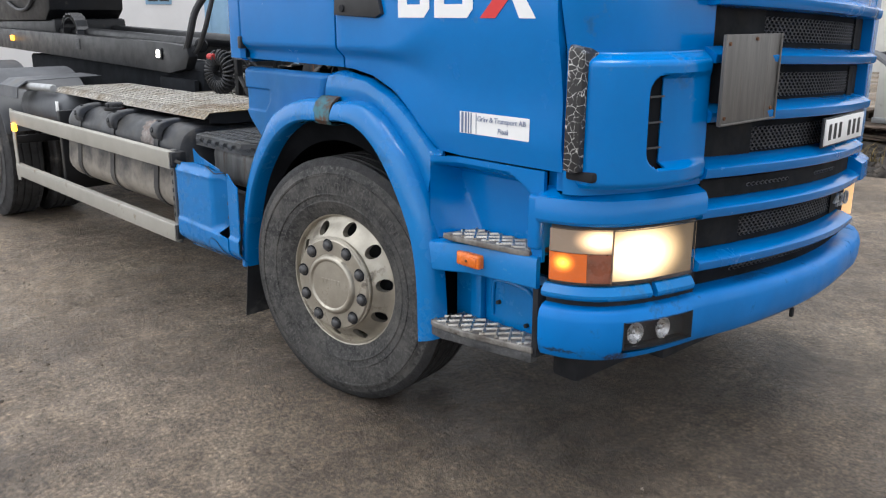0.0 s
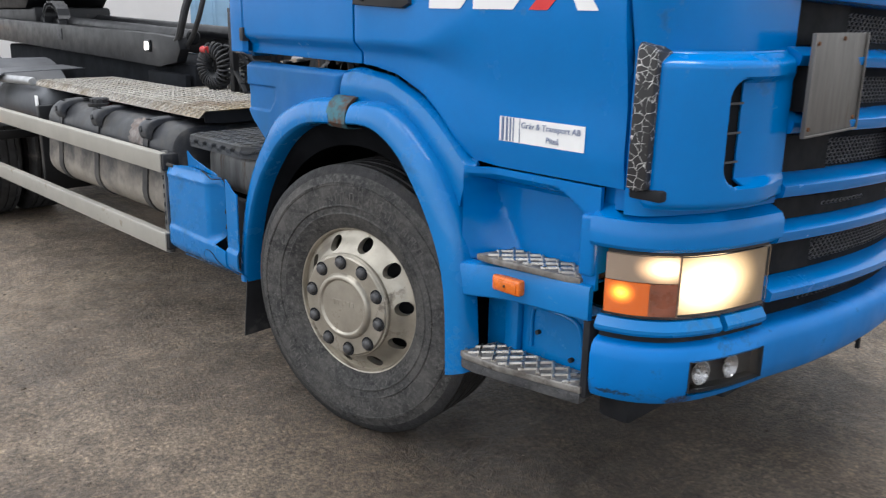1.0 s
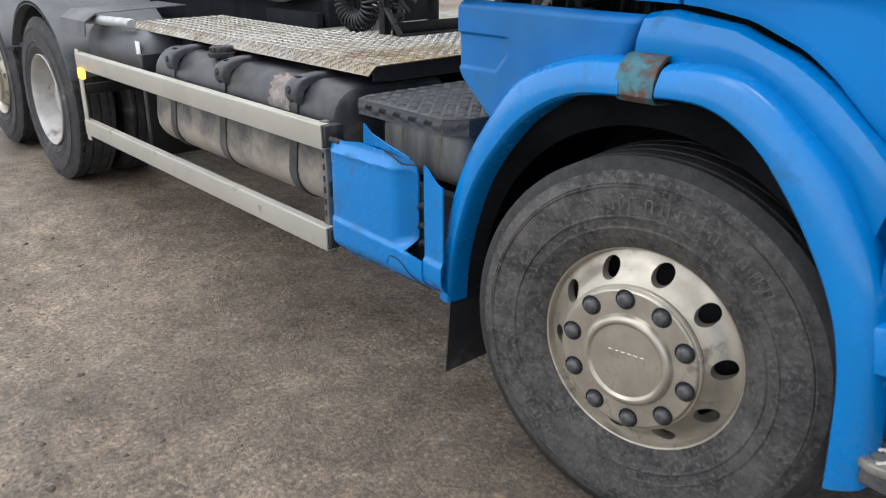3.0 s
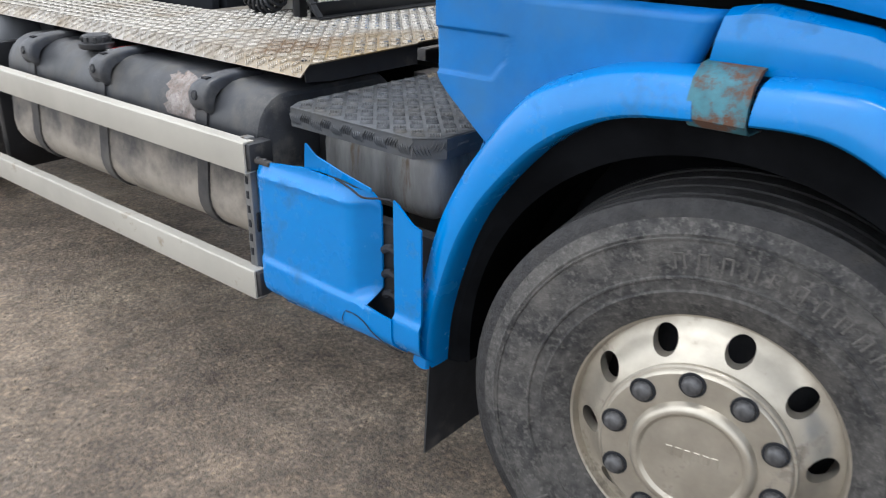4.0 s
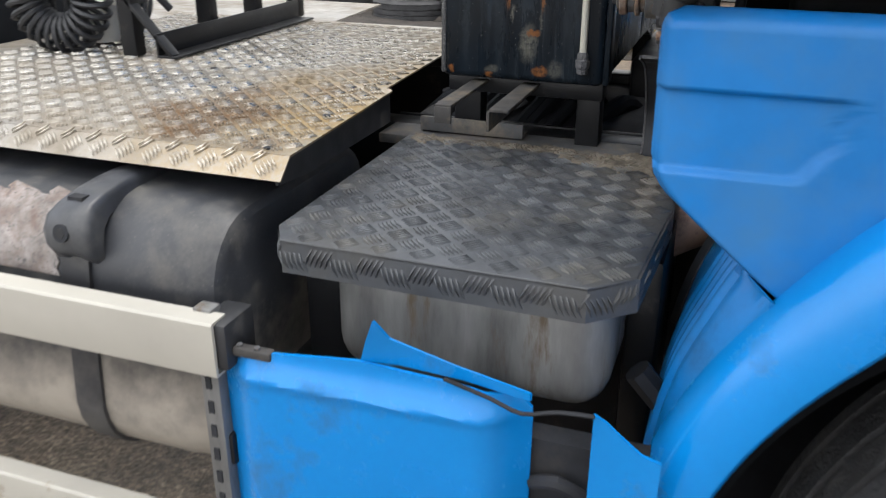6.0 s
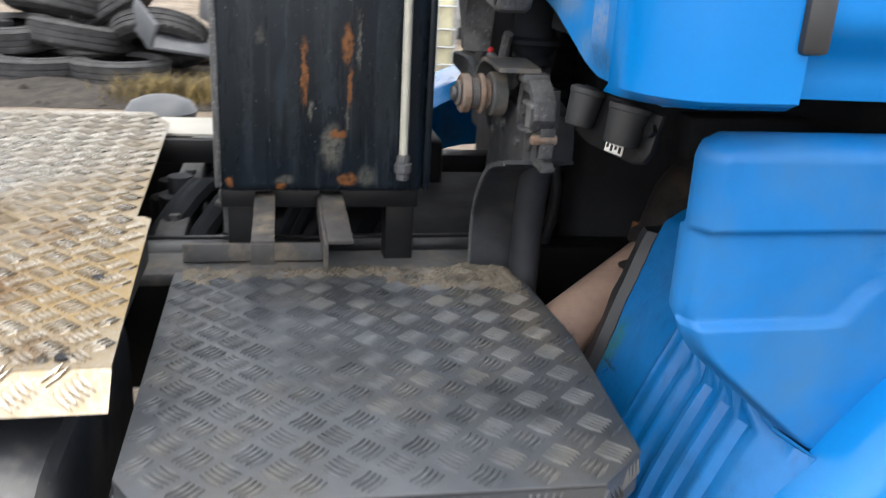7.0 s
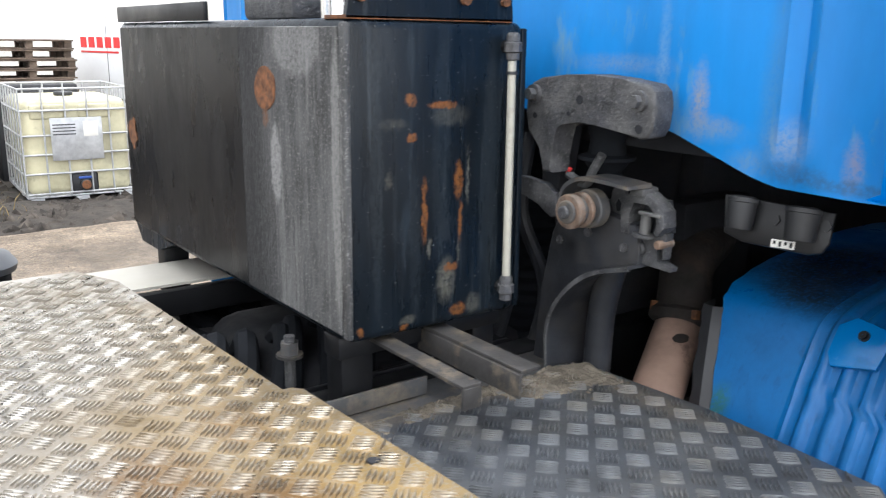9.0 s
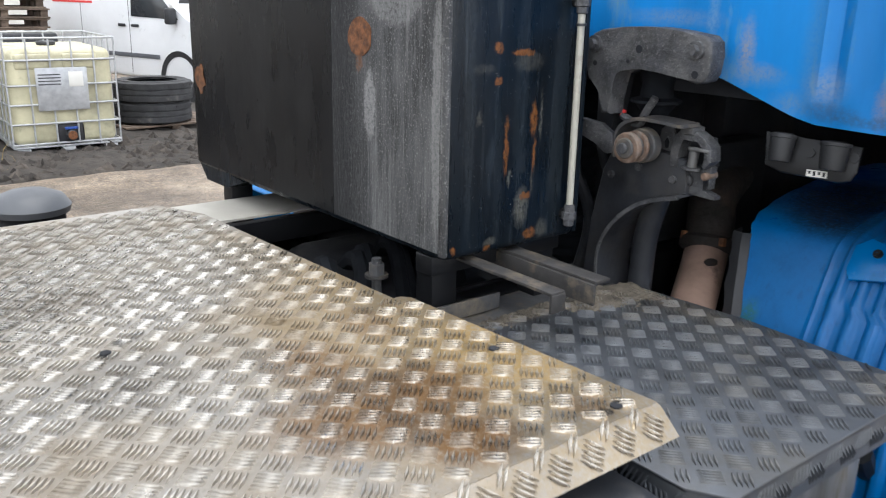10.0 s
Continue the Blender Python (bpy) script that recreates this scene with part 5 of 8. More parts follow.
    house = part("headlight", band(0.078, 0.505, [(-0.10, 0.787), (0.0, 0.787), (0.0, 0.80), (-0.085, 0.80), (-0.085, 0.97), (0.0, 0.97), (0.0, 0.983), (-0.10, 0.983)]), M_BLACK, truck,
                 "lit headlight with amber indicator")
    lens("indicator", 0.0785, 0.128, 0.797, 0.893, M_INDICATOR, 0.004, "lit amber indicator lens", house)
    lens("indicator_reflector", 0.1285, 0.1825, 0.797, 0.893, M_AMBER_PALE, 0.004, "", house)
    lens("side_lamp", 0.0785, 0.1825, 0.896, 0.972, M_LAMP_EDGE, 0.004, "", house)
    lens("lamp_divider", 0.1828, 0.1870, 0.795, 0.975, M_PINKISH, 0.008, "", house)
    lens("lamp_bowl", 0.1875, 0.503, 0.797, 0.972, M_LAMP, -0.004, "glowing main lamp", house)
    g = lens("headlight_glass", 0.0785, 0.503, 0.793, 0.976, M_GLASS, 0.010, "clear lamp glass", house)
    g.visible_shadow = False
    part("headlight", band(2.035, 2.16, [(-0.10, 0.800), (-0.022, 0.800), (-0.022, 0.975), (-0.10, 0.975)]), M_LAMP_FAR, truck, "lit headlight")
    part("far_corner", band(1.864, 2.40, [(-0.10, 0.985), (0.022, 0.985), (0.022, 1.06), (-0.02, 1.085), (-0.2, 1.09), (-0.2, 0.985)]), M_BLUE, truck)
    part("far_pillar", band(1.892, 2.40, [(-0.10, 1.09), (-0.014, 1.09), (-0.010, 1.80), (-0.10, 2.6), (-0.2, 2.6), (-0.2, 1.09)]), M_BLUE, truck)


build_front()


# -- wheels --
def tyre_mesh(R=0.525, half=0.150, rim=0.292, bulge=0.0, flat=0.0, seg=72, lugs=0):
    """A lorry tyre round the axis y, its outer side towards -y, centred on its own middle."""
    s = R / 0.525
    side = [(rim, half - 0.032), (rim + 0.012, half - 0.022), (0.33 * s, half - 0.008), (0.345 * s, half - 0.001), (0.350 * s, half - 0.004), (0.372 * s, half - 0.002), (0.374 * s, half + 0.002), (0.378 * s, half + 0.002), (0.380 * s, half - 0.001), (0.40 * s, half), (0.44 * s, half), (0.452 * s, half - 0.002), (0.453 * s, half + 0.001), (0.456 * s, half + 0.001), (0.457 * s, half - 0.004),
            (0.463 * s, half - 0.003), (0.468 * s, half - 0.008), (0.492 * s, half - 0.016), (0.508 * s, half - 0.022), (0.518 * s, half - 0.030)]
    tread = []
    w = half - 0.034
    for c in (0.088, 0.030, -0.030, -0.088):
        tread += [(R, w), (R, c + 0.007), (R - 0.012, c + 0.004), (R - 0.012, c - 0.004), (R, c - 0.007)]
        w = c - 0.012
    tread.append((R, -half + 0.034))
    prof = side + tread + [(r, -v) for r, v in reversed(side)]
    bm = lathe(prof, seg)
    if lugs:
        for k in range(lugs):
            a = 2 * math.pi * k / lugs
            for sg in (-1, 1):
                y0 = -sg * (half - 0.034)
                m = Matrix.Rotation(-a, 4, "Y")
                add_box(bm, (R - 0.008, min(y0, y0 + sg * 0.03), -0.012), (R + 0.004, max(y0, y0 + sg * 0.03), 0.012), 0, 2, m)
    return bm


def sidewall_marks(parent, R, y):
    """Raised moulded lettering that cannot be read, as plain bars along the sidewall."""
    bm = bmesh.new()
    for c in (70, 250):
        for k in range(11):
            a0 = radians(c + (k - 5) * 6.2)
            for r0, r1, w in ((0.402, 0.436, 0.011),):
                m = Matrix.Rotation(-a0, 4, "Y")
                for v in (-w, w * 0.6):
                    add_box(bm, (r0, y - 0.0012, v), (r1, y + 0.003, v + w * 0.4), 0.0008, 1, m)
                add_box(bm, (r1 - 0.004, y - 0.0012, -w), (r1, y + 0.003, w), 0.0008, 1, m)
    return part("sidewall_mark", bm, M_RUBBER_MARK, parent, kind="stuff")


def disc_holes(r_in, r_out, r_hole, d, count, w_at, seg=24, depth=0.03):
    """A dished wheel disc with a ring of round hand holes that go through it."""
    bm = bmesh.new()
    for k in range(count):
        a0 = 2 * math.pi * (k + 0.150) / count
        half = math.pi / count
        edge, hole = [], []
        for j in range(seg):
            t = 2 * math.pi * j / seg
            c, s = math.cos(t), math.sin(t)
            q = 1 / max(abs(c), abs(s))
            u, v = c * q, s * q
            rr = lerp(r_in, r_out, (u + 1) / 2)
            aa = a0 + half * v
            edge.append((rr * math.cos(aa), -w_at(rr), rr * math.sin(aa)))
            hx, hz = r_hole + d / 2 * c, d / 2 * s
            hr = math.hypot(hx, hz)
            ha = a0 + math.atan2(hz, hx)
            hole.append((hr * math.cos(ha), -w_at(hr), hr * math.sin(ha)))
        inner = [(x * 0.99, y + depth, z * 0.99) for x, y, z in hole]
        va, vb, vc = ([bm.verts.new(p) for p in ring] for ring in (edge, hole, inner))
        for j in range(seg):
            i = (j + 1) % seg
            bm.faces.new((va[j], va[i], vb[i], vb[j]))
            bm.faces.new((vb[j], vb[i], vc[i], vc[j]))
    bmesh.ops.remove_doubles(bm, verts=bm.verts[:], dist=1e-5)
    return bm


def nut(r=0.0205, h=0.019):
    """A capped wheel nut; the recess round it is its second material."""
    bm = lathe([(r, 0.001), (r, 0.007), (r * 0.95, 0.011), (r * 0.84, h * 0.80), (r * 0.62, h * 0.95), (r * 0.30, h)], 14, "w", caps=True)
    done = len(bm.faces)
    lathe([(r * 1.36, 0.0005), (r * 1.34, 0.0022), (r * 1.02, 0.0014)], 20, "w", bm)
    bm.faces.ensure_lookup_table()
    for f in bm.faces[done:]:
        f.material_index = 1
    return bm


def front_wheel(mw, label):
    """A steered alloy wheel; its nut flange lies in the plane y = 0 of the wheel, outwards is -y."""
    bm = tyre_mesh(R=0.536)
    bmesh.ops.translate(bm, vec=(0, 0.185, 0), verts=bm.verts[:])
    for v in bm.verts:
        p = mw @ v.co
        if p.z < 0.012:
            v.co += mw.inverted().to_3x3() @ Vector((0, 0, 0.004 - p.z if p.z < 0.004 else 0))
    for f in bm.faces:
        c = f.calc_center_median()
        f.material_index = int(math.hypot(c.x, c.z) > 0.494)
    tyre = part("wheel", bm, M_RUBBER, truck, label)
    tyre.data.materials.append(M_TYRE_TREAD)
    tyre.matrix_world = mw

    def sub(name, b, mat, lab=""):
        o = part(name, b, mat, None, lab)
        o.parent = tyre
        return o
    sidewall_marks(tyre, 0.525, 0.185 - 0.1505)
    # rim lip and barrel
    sub("rim", lathe([(0.290, -0.098), (0.293, -0.080), (0.295, -0.073), (0.292, -0.068), (0.287, -0.070), (0.282, -0.082), (0.276, -0.10), (0.268, -0.16), (0.262, -0.24)], 72), M_ALU, "alloy rim")

    def w_at(r):
        return lerp(-0.030, -0.088, smoothstep(0.195, 0.28, r))
    sub("wheel_disc", disc_holes(0.200, 0.282, 0.241, 0.056, 10, w_at), M_ALU)
    sub("hub_flange", lathe([(0.201, -0.032), (0.205, -0.020), (0.206, -0.014), (0.203, -0.009), (0.198, -0.008), (0.196, -0.003), (0.192, 0.0), (0.130, 0.0), (0.126, 0.004)], 72), M_ALU)
    sub("hub_cap", lathe([(0.132, -0.001), (0.129, 0.004), (0.127, 0.010), (0.122, 0.016), (0.116, 0.0185), (0.110, 0.0175), (0.106, 0.013), (0.103, 0.0105), (0.098, 0.0105), (0.060, 0.0125), (0.0005, 0.0135)], 64), M_ALU, "plain alloy hub cap")
    for k in range(6):
        sub("cap_mark", box((-0.050 + k * 0.0185, -0.0145, 0.004), (-0.050 + k * 0.0185 + 0.013, -0.0110, 0.026), 0.001, 1), M_ALU)
    sub("brake_drum", lathe([(0.255, -0.20), (0.20, -0.15), (0.01, -0.12)], 32), M_DARK)
    n0 = nut()
    me = None
    for k in range(10):
        a = radians(23.7 + 36 * k)
        if me is None:
            o = part("wheel_nut", n0, M_NUT, None)
            me = o.data
            me.materials.append(M_DARK)
        else:
            o = new("wheel_nut", me)
        o.parent = tyre
        o.matrix_basis = Matrix.Translation((0.171 * math.cos(a), 0, 0.171 * math.sin(a)))
    return tyre


front_wheel(pose(0.0263, -0.0196, 0.5325, 0, 0, 11.0), "steered front wheel, dusty tyre on a cast alloy rim")
far_front = front_wheel(pose(0.0263, 2 * MID + 0.0196, 0.5325, 0, 0, 191.0), "steered front wheel on a cast alloy rim")


def rear_wheel(x, y, deep, label, turn=0):
    R = 0.545
    m = pose(x, y, R - 0.012, 0, 0, turn)
    bm = tyre_mesh(R, 0.150, 0.300, lugs=44)
    bmesh.ops.translate(bm, vec=(0, 0.15, 0), verts=bm.verts[:])
    t = part("wheel", bm, M_RUBBER_OLD, truck, label)
    t.matrix_world = m
    if deep:
        prof = [(0.300, -0.035), (0.307, -0.010), (0.302, -0.004), (0.294, -0.010), (0.286, -0.03), (0.278, -0.05), (0.270, -0.09), (0.262, -0.10), (0.256, -0.15), (0.245, -0.165), (0.20, -0.175), (0.14, -0.17), (0.135, -0.12), (0.12, -0.10), (0.01, -0.10)]
        part("rim", lathe(prof, 48), M_STEELRIM, t, "deep grey steel rim")
    else:
        part("rim", lathe([(0.300, -0.035), (0.307, -0.010), (0.302, -0.004), (0.290, -0.02), (0.28, -0.04)], 48), M_ALU, t, "alloy rim")
        part("wheel_disc", disc_holes(0.196, 0.281, 0.238, 0.050, 10, lambda r: lerp(0.0, -0.04, smoothstep(0.195, 0.28, r))), M_ALU, t)
        part("hub_cap", lathe([(0.197, 0.0), (0.198, 0.02), (0.13, 0.025), (0.12, 0.05), (0.0005, 0.055)], 40), M_ALU, t)
    tw = bmesh.new()
    inner = tyre_mesh(R, 0.150, 0.300)
    bmesh.ops.translate(inner, vec=(0, 0.50, 0), verts=inner.verts[:])
    part("inner_tyre", inner, M_RUBBER_OLD, t)
    tw.free()
    return t


rear_wheel(-4.90, -0.03, True, "rear drive wheel with a deep steel rim")
rear_wheel(-6.28, 0.0, False, "rear trailing wheel with an alloy rim")
rear_wheel(-4.90, 2 * MID + 0.03, True, "rear drive wheel with a deep steel rim", 180)
rear_wheel(-6.28, 2 * MID, False, "rear trailing wheel with an alloy rim", 180)


# -- chassis, decks and tanks --
def tread_marks(x0, x1, y0, y1, z, pitch, inside, h=0.0034, bar=0.033, w=0.0058, m=None, bm=None):
    """Five-bar tread: groups of short raised bars, turned a quarter from group to group."""
    bm = bm or bmesh.new()
    s2 = math.sqrt(0.5)
    for par in (0, 1):
        for i in range(int((x1 - x0) / pitch) + 1):
            for j in range(int((y1 - y0) / pitch) + 1):
                cx, cy = x0 + pitch * (i + 0.5 * par), y0 + pitch * (j + 0.5 * par)
                d = Vector((s2, s2 if par else -s2, 0))
                n = Vector((-d.y, d.x, 0))
                for k in range(-2, 3):
                    c = Vector((cx, cy, z)) + n * k * 0.0072
                    if not inside(c.x, c.y):
                        continue
                    a, b = c - d * bar / 2, c + d * bar / 2
                    q = n * w / 2
                    lo = [a, c - q, b, c + q]
                    up = Vector((0, 0, h))
                    hi = [a.lerp(c, 0.22) + up, c - q * 0.5 + up, b.lerp(c, 0.22) + up, c + q * 0.5 + up]
                    if m is not None:
                        lo, hi = [m @ p for p in lo], [m @ p for p in hi]
                    vl, vh = [bm.verts.new(p) for p in lo], [bm.verts.new(p) for p in hi]
                    for t in range(4):
                        bm.faces.new((vl[t], vl[(t + 1) % 4], vh[(t + 1) % 4], vh[t]))
                    bm.faces.new(vh)
    return bm


def build_decks():
    # bare aluminium deck over the fuel tank: outer sheet with a folded edge, inner sheet set back a little
    z = 1.130
    outer = [(-3.62, 0.182), (-1.347, 0.182), (-1.372, 0.675), (-1.384, 0.690), (-3.62, 0.690)]
    deck = part("tread_deck", plate(outer, "z", z - 0.004, z), M_TREAD, truck, "bare aluminium five-bar tread plate, stained brown")
    part("deck_sheet", plate([(-2.60, 0.694), (-1.396, 0.694), (-1.425, 1.40), (-1.48, 1.53), (-2.60, 1.53)], "z", z - 0.006, z - 0.002), M_TREAD, deck)
    rows = [[(x, 0.182, z - 0.001), (x, 0.176, z - 0.004), (x, 0.144, 1.097)] for x in [-3.62 + 2.27 * i / 20 for i in range(21)]]
    rows[-1] = [(-1.347, 0.182, z - 0.001), (-1.346, 0.176, z - 0.004), (-1.346, 0.144, 1.097)]
    part("folded_edge", sheet(rows, (0, 0.003, -0.002)), M_TREAD, deck)
    part("deck_skirt", plate([(0.195, 1.07), (0.30, 1.06), (0.68, 1.06), (0.68, z - 0.006), (0.190, z - 0.006)], "x", -1.386, -1.380), M_BLACK, deck)
    part("deck_support", box((-3.55, 0.22, 1.085), (-1.40, 0.30, 1.124)), M_FRAME, deck)
    part("deck_support", box((-3.25, 0.60, 1.07), (-1.43, 0.70, 1.116)), M_FRAME, deck)
    part("deck_support", box((-2.55, 1.40, 1.07), (-1.50, 1.48, 1.120)), M_FRAME, deck)

    def in_outer(x, y):
        return 0.195 < y < 0.682 and -3.60 < x < -1.358 - 0.050 * (y - 0.182)

    def in_inner(x, y):
        return 0.703 < y < 1.50 and -2.5 < x < -1.408 - 0.041 * (y - 0.694) - max(0, y - 1.38) * 0.35
    bm = tread_marks(-3.61, -1.33, 0.20, 0.70, z, 0.0555, in_outer)
    tread_marks(-2.5, -1.37, 0.71, 1.5, z - 0.002, 0.0555, in_inner, bm=bm)
    part("tread_bar", bm, M_TREAD_BAR, deck, "raised tread bars", smooth=0, kind="stuff")
    # bars on the folded edge
    m = Matrix.Translation((0, 0.182, z + 0.0006)) @ Matrix.Rotation(radians(41), 4, "X") @ Matrix.Translation((0, -0.182, -z))
    bm = tread_marks(-3.6, -1.36, 0.155, 0.17, z + 0.001, 0.0555, lambda x, y: -3.6 < x < -1.365 and 0.137 < y < 0.179, h=0.0028, m=m)
    part("edge_bar", bm, M_TREAD_BAR, deck, smooth=0, kind="stuff")
    for x, y in ((-1.400, 0.205), (-1.405, 0.43), (-1.86, 0.74), (-2.4, 0.25)):
        part("bolt_hole", cyl((x, y, z - 0.002), (x, y, z + 0.0028), 0.008, 12), M_DARK, deck)
    # black painted step between tank and wheel arch, with a folded rim
    top = [(-1.312, 0.074), (-0.830, 0.066), (-0.770, 0.122), (-0.752, 0.42), (-0.768, 0.655), (-0.855, 0.700), (-1.345, 0.700), (-1.345, 0.128)]
    st = part("black_step", plate(top, "z", 1.022, 1.030, 0.0025), M_TREAD_BLACK, truck, "black painted five-bar step plate, dusty and worn")
    rim = [top[6], top[7], top[0], top[1], top[2], top[3], top[4]]
    rows = [[(x, y, 1.027), (x, y, 1.018), (x, y + 0.0, 0.974)] for x, y in rim]
    fine = []
    for a, b in zip(rows, rows[1:]):
        for k in range(8):
            fine.append([tuple(Vector(p).lerp(Vector(q), k / 8)) for p, q in zip(a, b)])
    fine.append(rows[-1])
    part("step_rim", sheet(fine, (0.004, 0.004, 0)), M_TREAD_BLACK, st)

    def in_step(x, y):
        k = len(top)
        for i in range(k):
            (xa, ya), (xb, yb) = top[i], top[(i + 1) % k]
            if (xb - xa) * (y - ya) - (yb - ya) * (x - xa) < 0.012 * math.hypot(xb - xa, yb - ya):
                return False
        return True
    part("step_bar", tread_marks(-1.36, -0.74, 0.06, 0.70, 1.030, 0.062, in_step, bar=0.036, w=0.0062), M_STEP_BAR, st, "raised tread bars", smooth=0, kind="stuff")
    bm = bmesh.new()
    rng = random.Random(3)
    for (xa, ya), (xb, yb) in zip(rim, rim[1:]):
        L = math.hypot(xb - xa, yb - ya)
        n = int(L / 0.0085)
        nx, ny = (yb - ya) / L, -(xb - xa) / L
        for k in range(n):
            t = (k + 0.5) / n
            lean = 0.007 if (k // 5) % 2 else -0.007
            x, y = lerp(xa, xb, t), lerp(ya, yb, t)
            ux, uy = (xb - xa) / L, (yb - ya) / L
            zc = 1.000 + (0.006 if (k // 5) % 2 else -0.004)
            a = Vector((x - ux * lean, y - uy * lean, zc - 0.015))
            b = Vector((x + ux * lean, y + uy * lean, zc + 0.015))
            o = Vector((nx, ny, 0))
            s = Vector((ux, uy, 0)) * 0.002
            vs = [bm.verts.new(p) for p in (a - s, a + s, b + s, b - s, a.lerp(b, .5) + o * 0.0055)]
            for q in range(4):
                bm.faces.new((vs[q], vs[(q + 1) % 4], vs[4]))
    part("rim_bar", bm, M_TREAD_BLACK, st, smooth=0, kind="stuff")
    # crumbs of drifted sand along the step's inner edge and over the beam beside it
    bm = bmesh.new()
    rng = random.Random(17)
    for k in range(1500):
        f = rng.random()
        x = lerp(-1.33, -0.775, f ** 0.75)
        reach = 0.022 + 0.05 * smoothstep(-1.02, -0.86, x) + 0.03 * abs(noise.noise((x * 11, 2, 5)))
        y = 0.690 - 0.05 * smoothstep(-0.85, -0.77, x) - abs(rng.gauss(0, 1)) * reach * 0.6 + rng.uniform(0, 0.02)
        if noise.noise((x * 16, y * 22, 3)) < -0.08:
            continue
        r = 0.0018 + 0.006 * rng.random() ** 3
        c = Vector((x, y, 1.0302))
        top = bm.verts.new(c + Vector((rng.uniform(-.4, .4) * r, rng.uniform(-.4, .4) * r, r * rng.uniform(0.35, 0.8))))
        a0 = rng.random() * 6.28
        ring = [bm.verts.new(c + Vector((math.cos(a0 + 1.2566 * q), math.sin(a0 + 1.2566 * q), 0)) * r * rng.uniform(0.7, 1.3)) for q in range(5)]
        for q in range(5):
            bm.faces.new((ring[q], ring[(q + 1) % 5], top))
    part("sand_drift", bm, M_SAND, st, "sandy grit along the plate's edge", smooth=0, kind="stuff")
    rows = []
    for i in range(111):
        x = lerp(-1.33, -0.765, i / 110)
        row = []
        for j in range(27):
            y = lerp(0.58, 0.705, j / 26) - 0.05 * smoothstep(-0.85, -0.77, x)
            bank = smoothstep(0.0, 0.8, j / 26) * (0.35 + 0.65 * smoothstep(-1.10, -0.88, x)) * smoothstep(-0.765, -0.785, x)
            h = 0.020 * bank * (0.42 + noise.noise((x * 14, y * 14, 1))) + 0.005 * bank * noise.noise((x * 60, y * 60, 4)) + 0.003 * noise.noise((x * 150, y * 150, 7)) - 0.004
            row.append((x, y, 1.0305 + max(-0.003, h)))
        rows.append(row)
    part("sand_bank", sheet(rows, (0, 0, -0.002)), M_SAND, st, "low bank of sandy dirt", smooth=0, kind="stuff")
    # canister under the step
    bm = box((-1.262, 0.122, 0.775), (-0.800, 0.56, 0.990), 0.062, 6)
    part("canister", bm, M_CANISTER, truck, "weathered zinc canister under the step")
    part("step_bracket", box((-1.345, 0.20, 0.60), (-1.25, 0.62, 1.02), 0.01), M_FRAME, truck)
    part("step_bracket", box((-0.80, 0.30, 0.60), (-0.745, 0.62, 0.98), 0.01), M_FRAME, truck)
    part("support_arm", tube([(-0.76, 0.16, 0.86), (-0.70, 0.16, 0.80), (-0.60, 0.12, 0.775)], 0.022, 8, smooth=3), M_FRAME, truck)


build_decks()


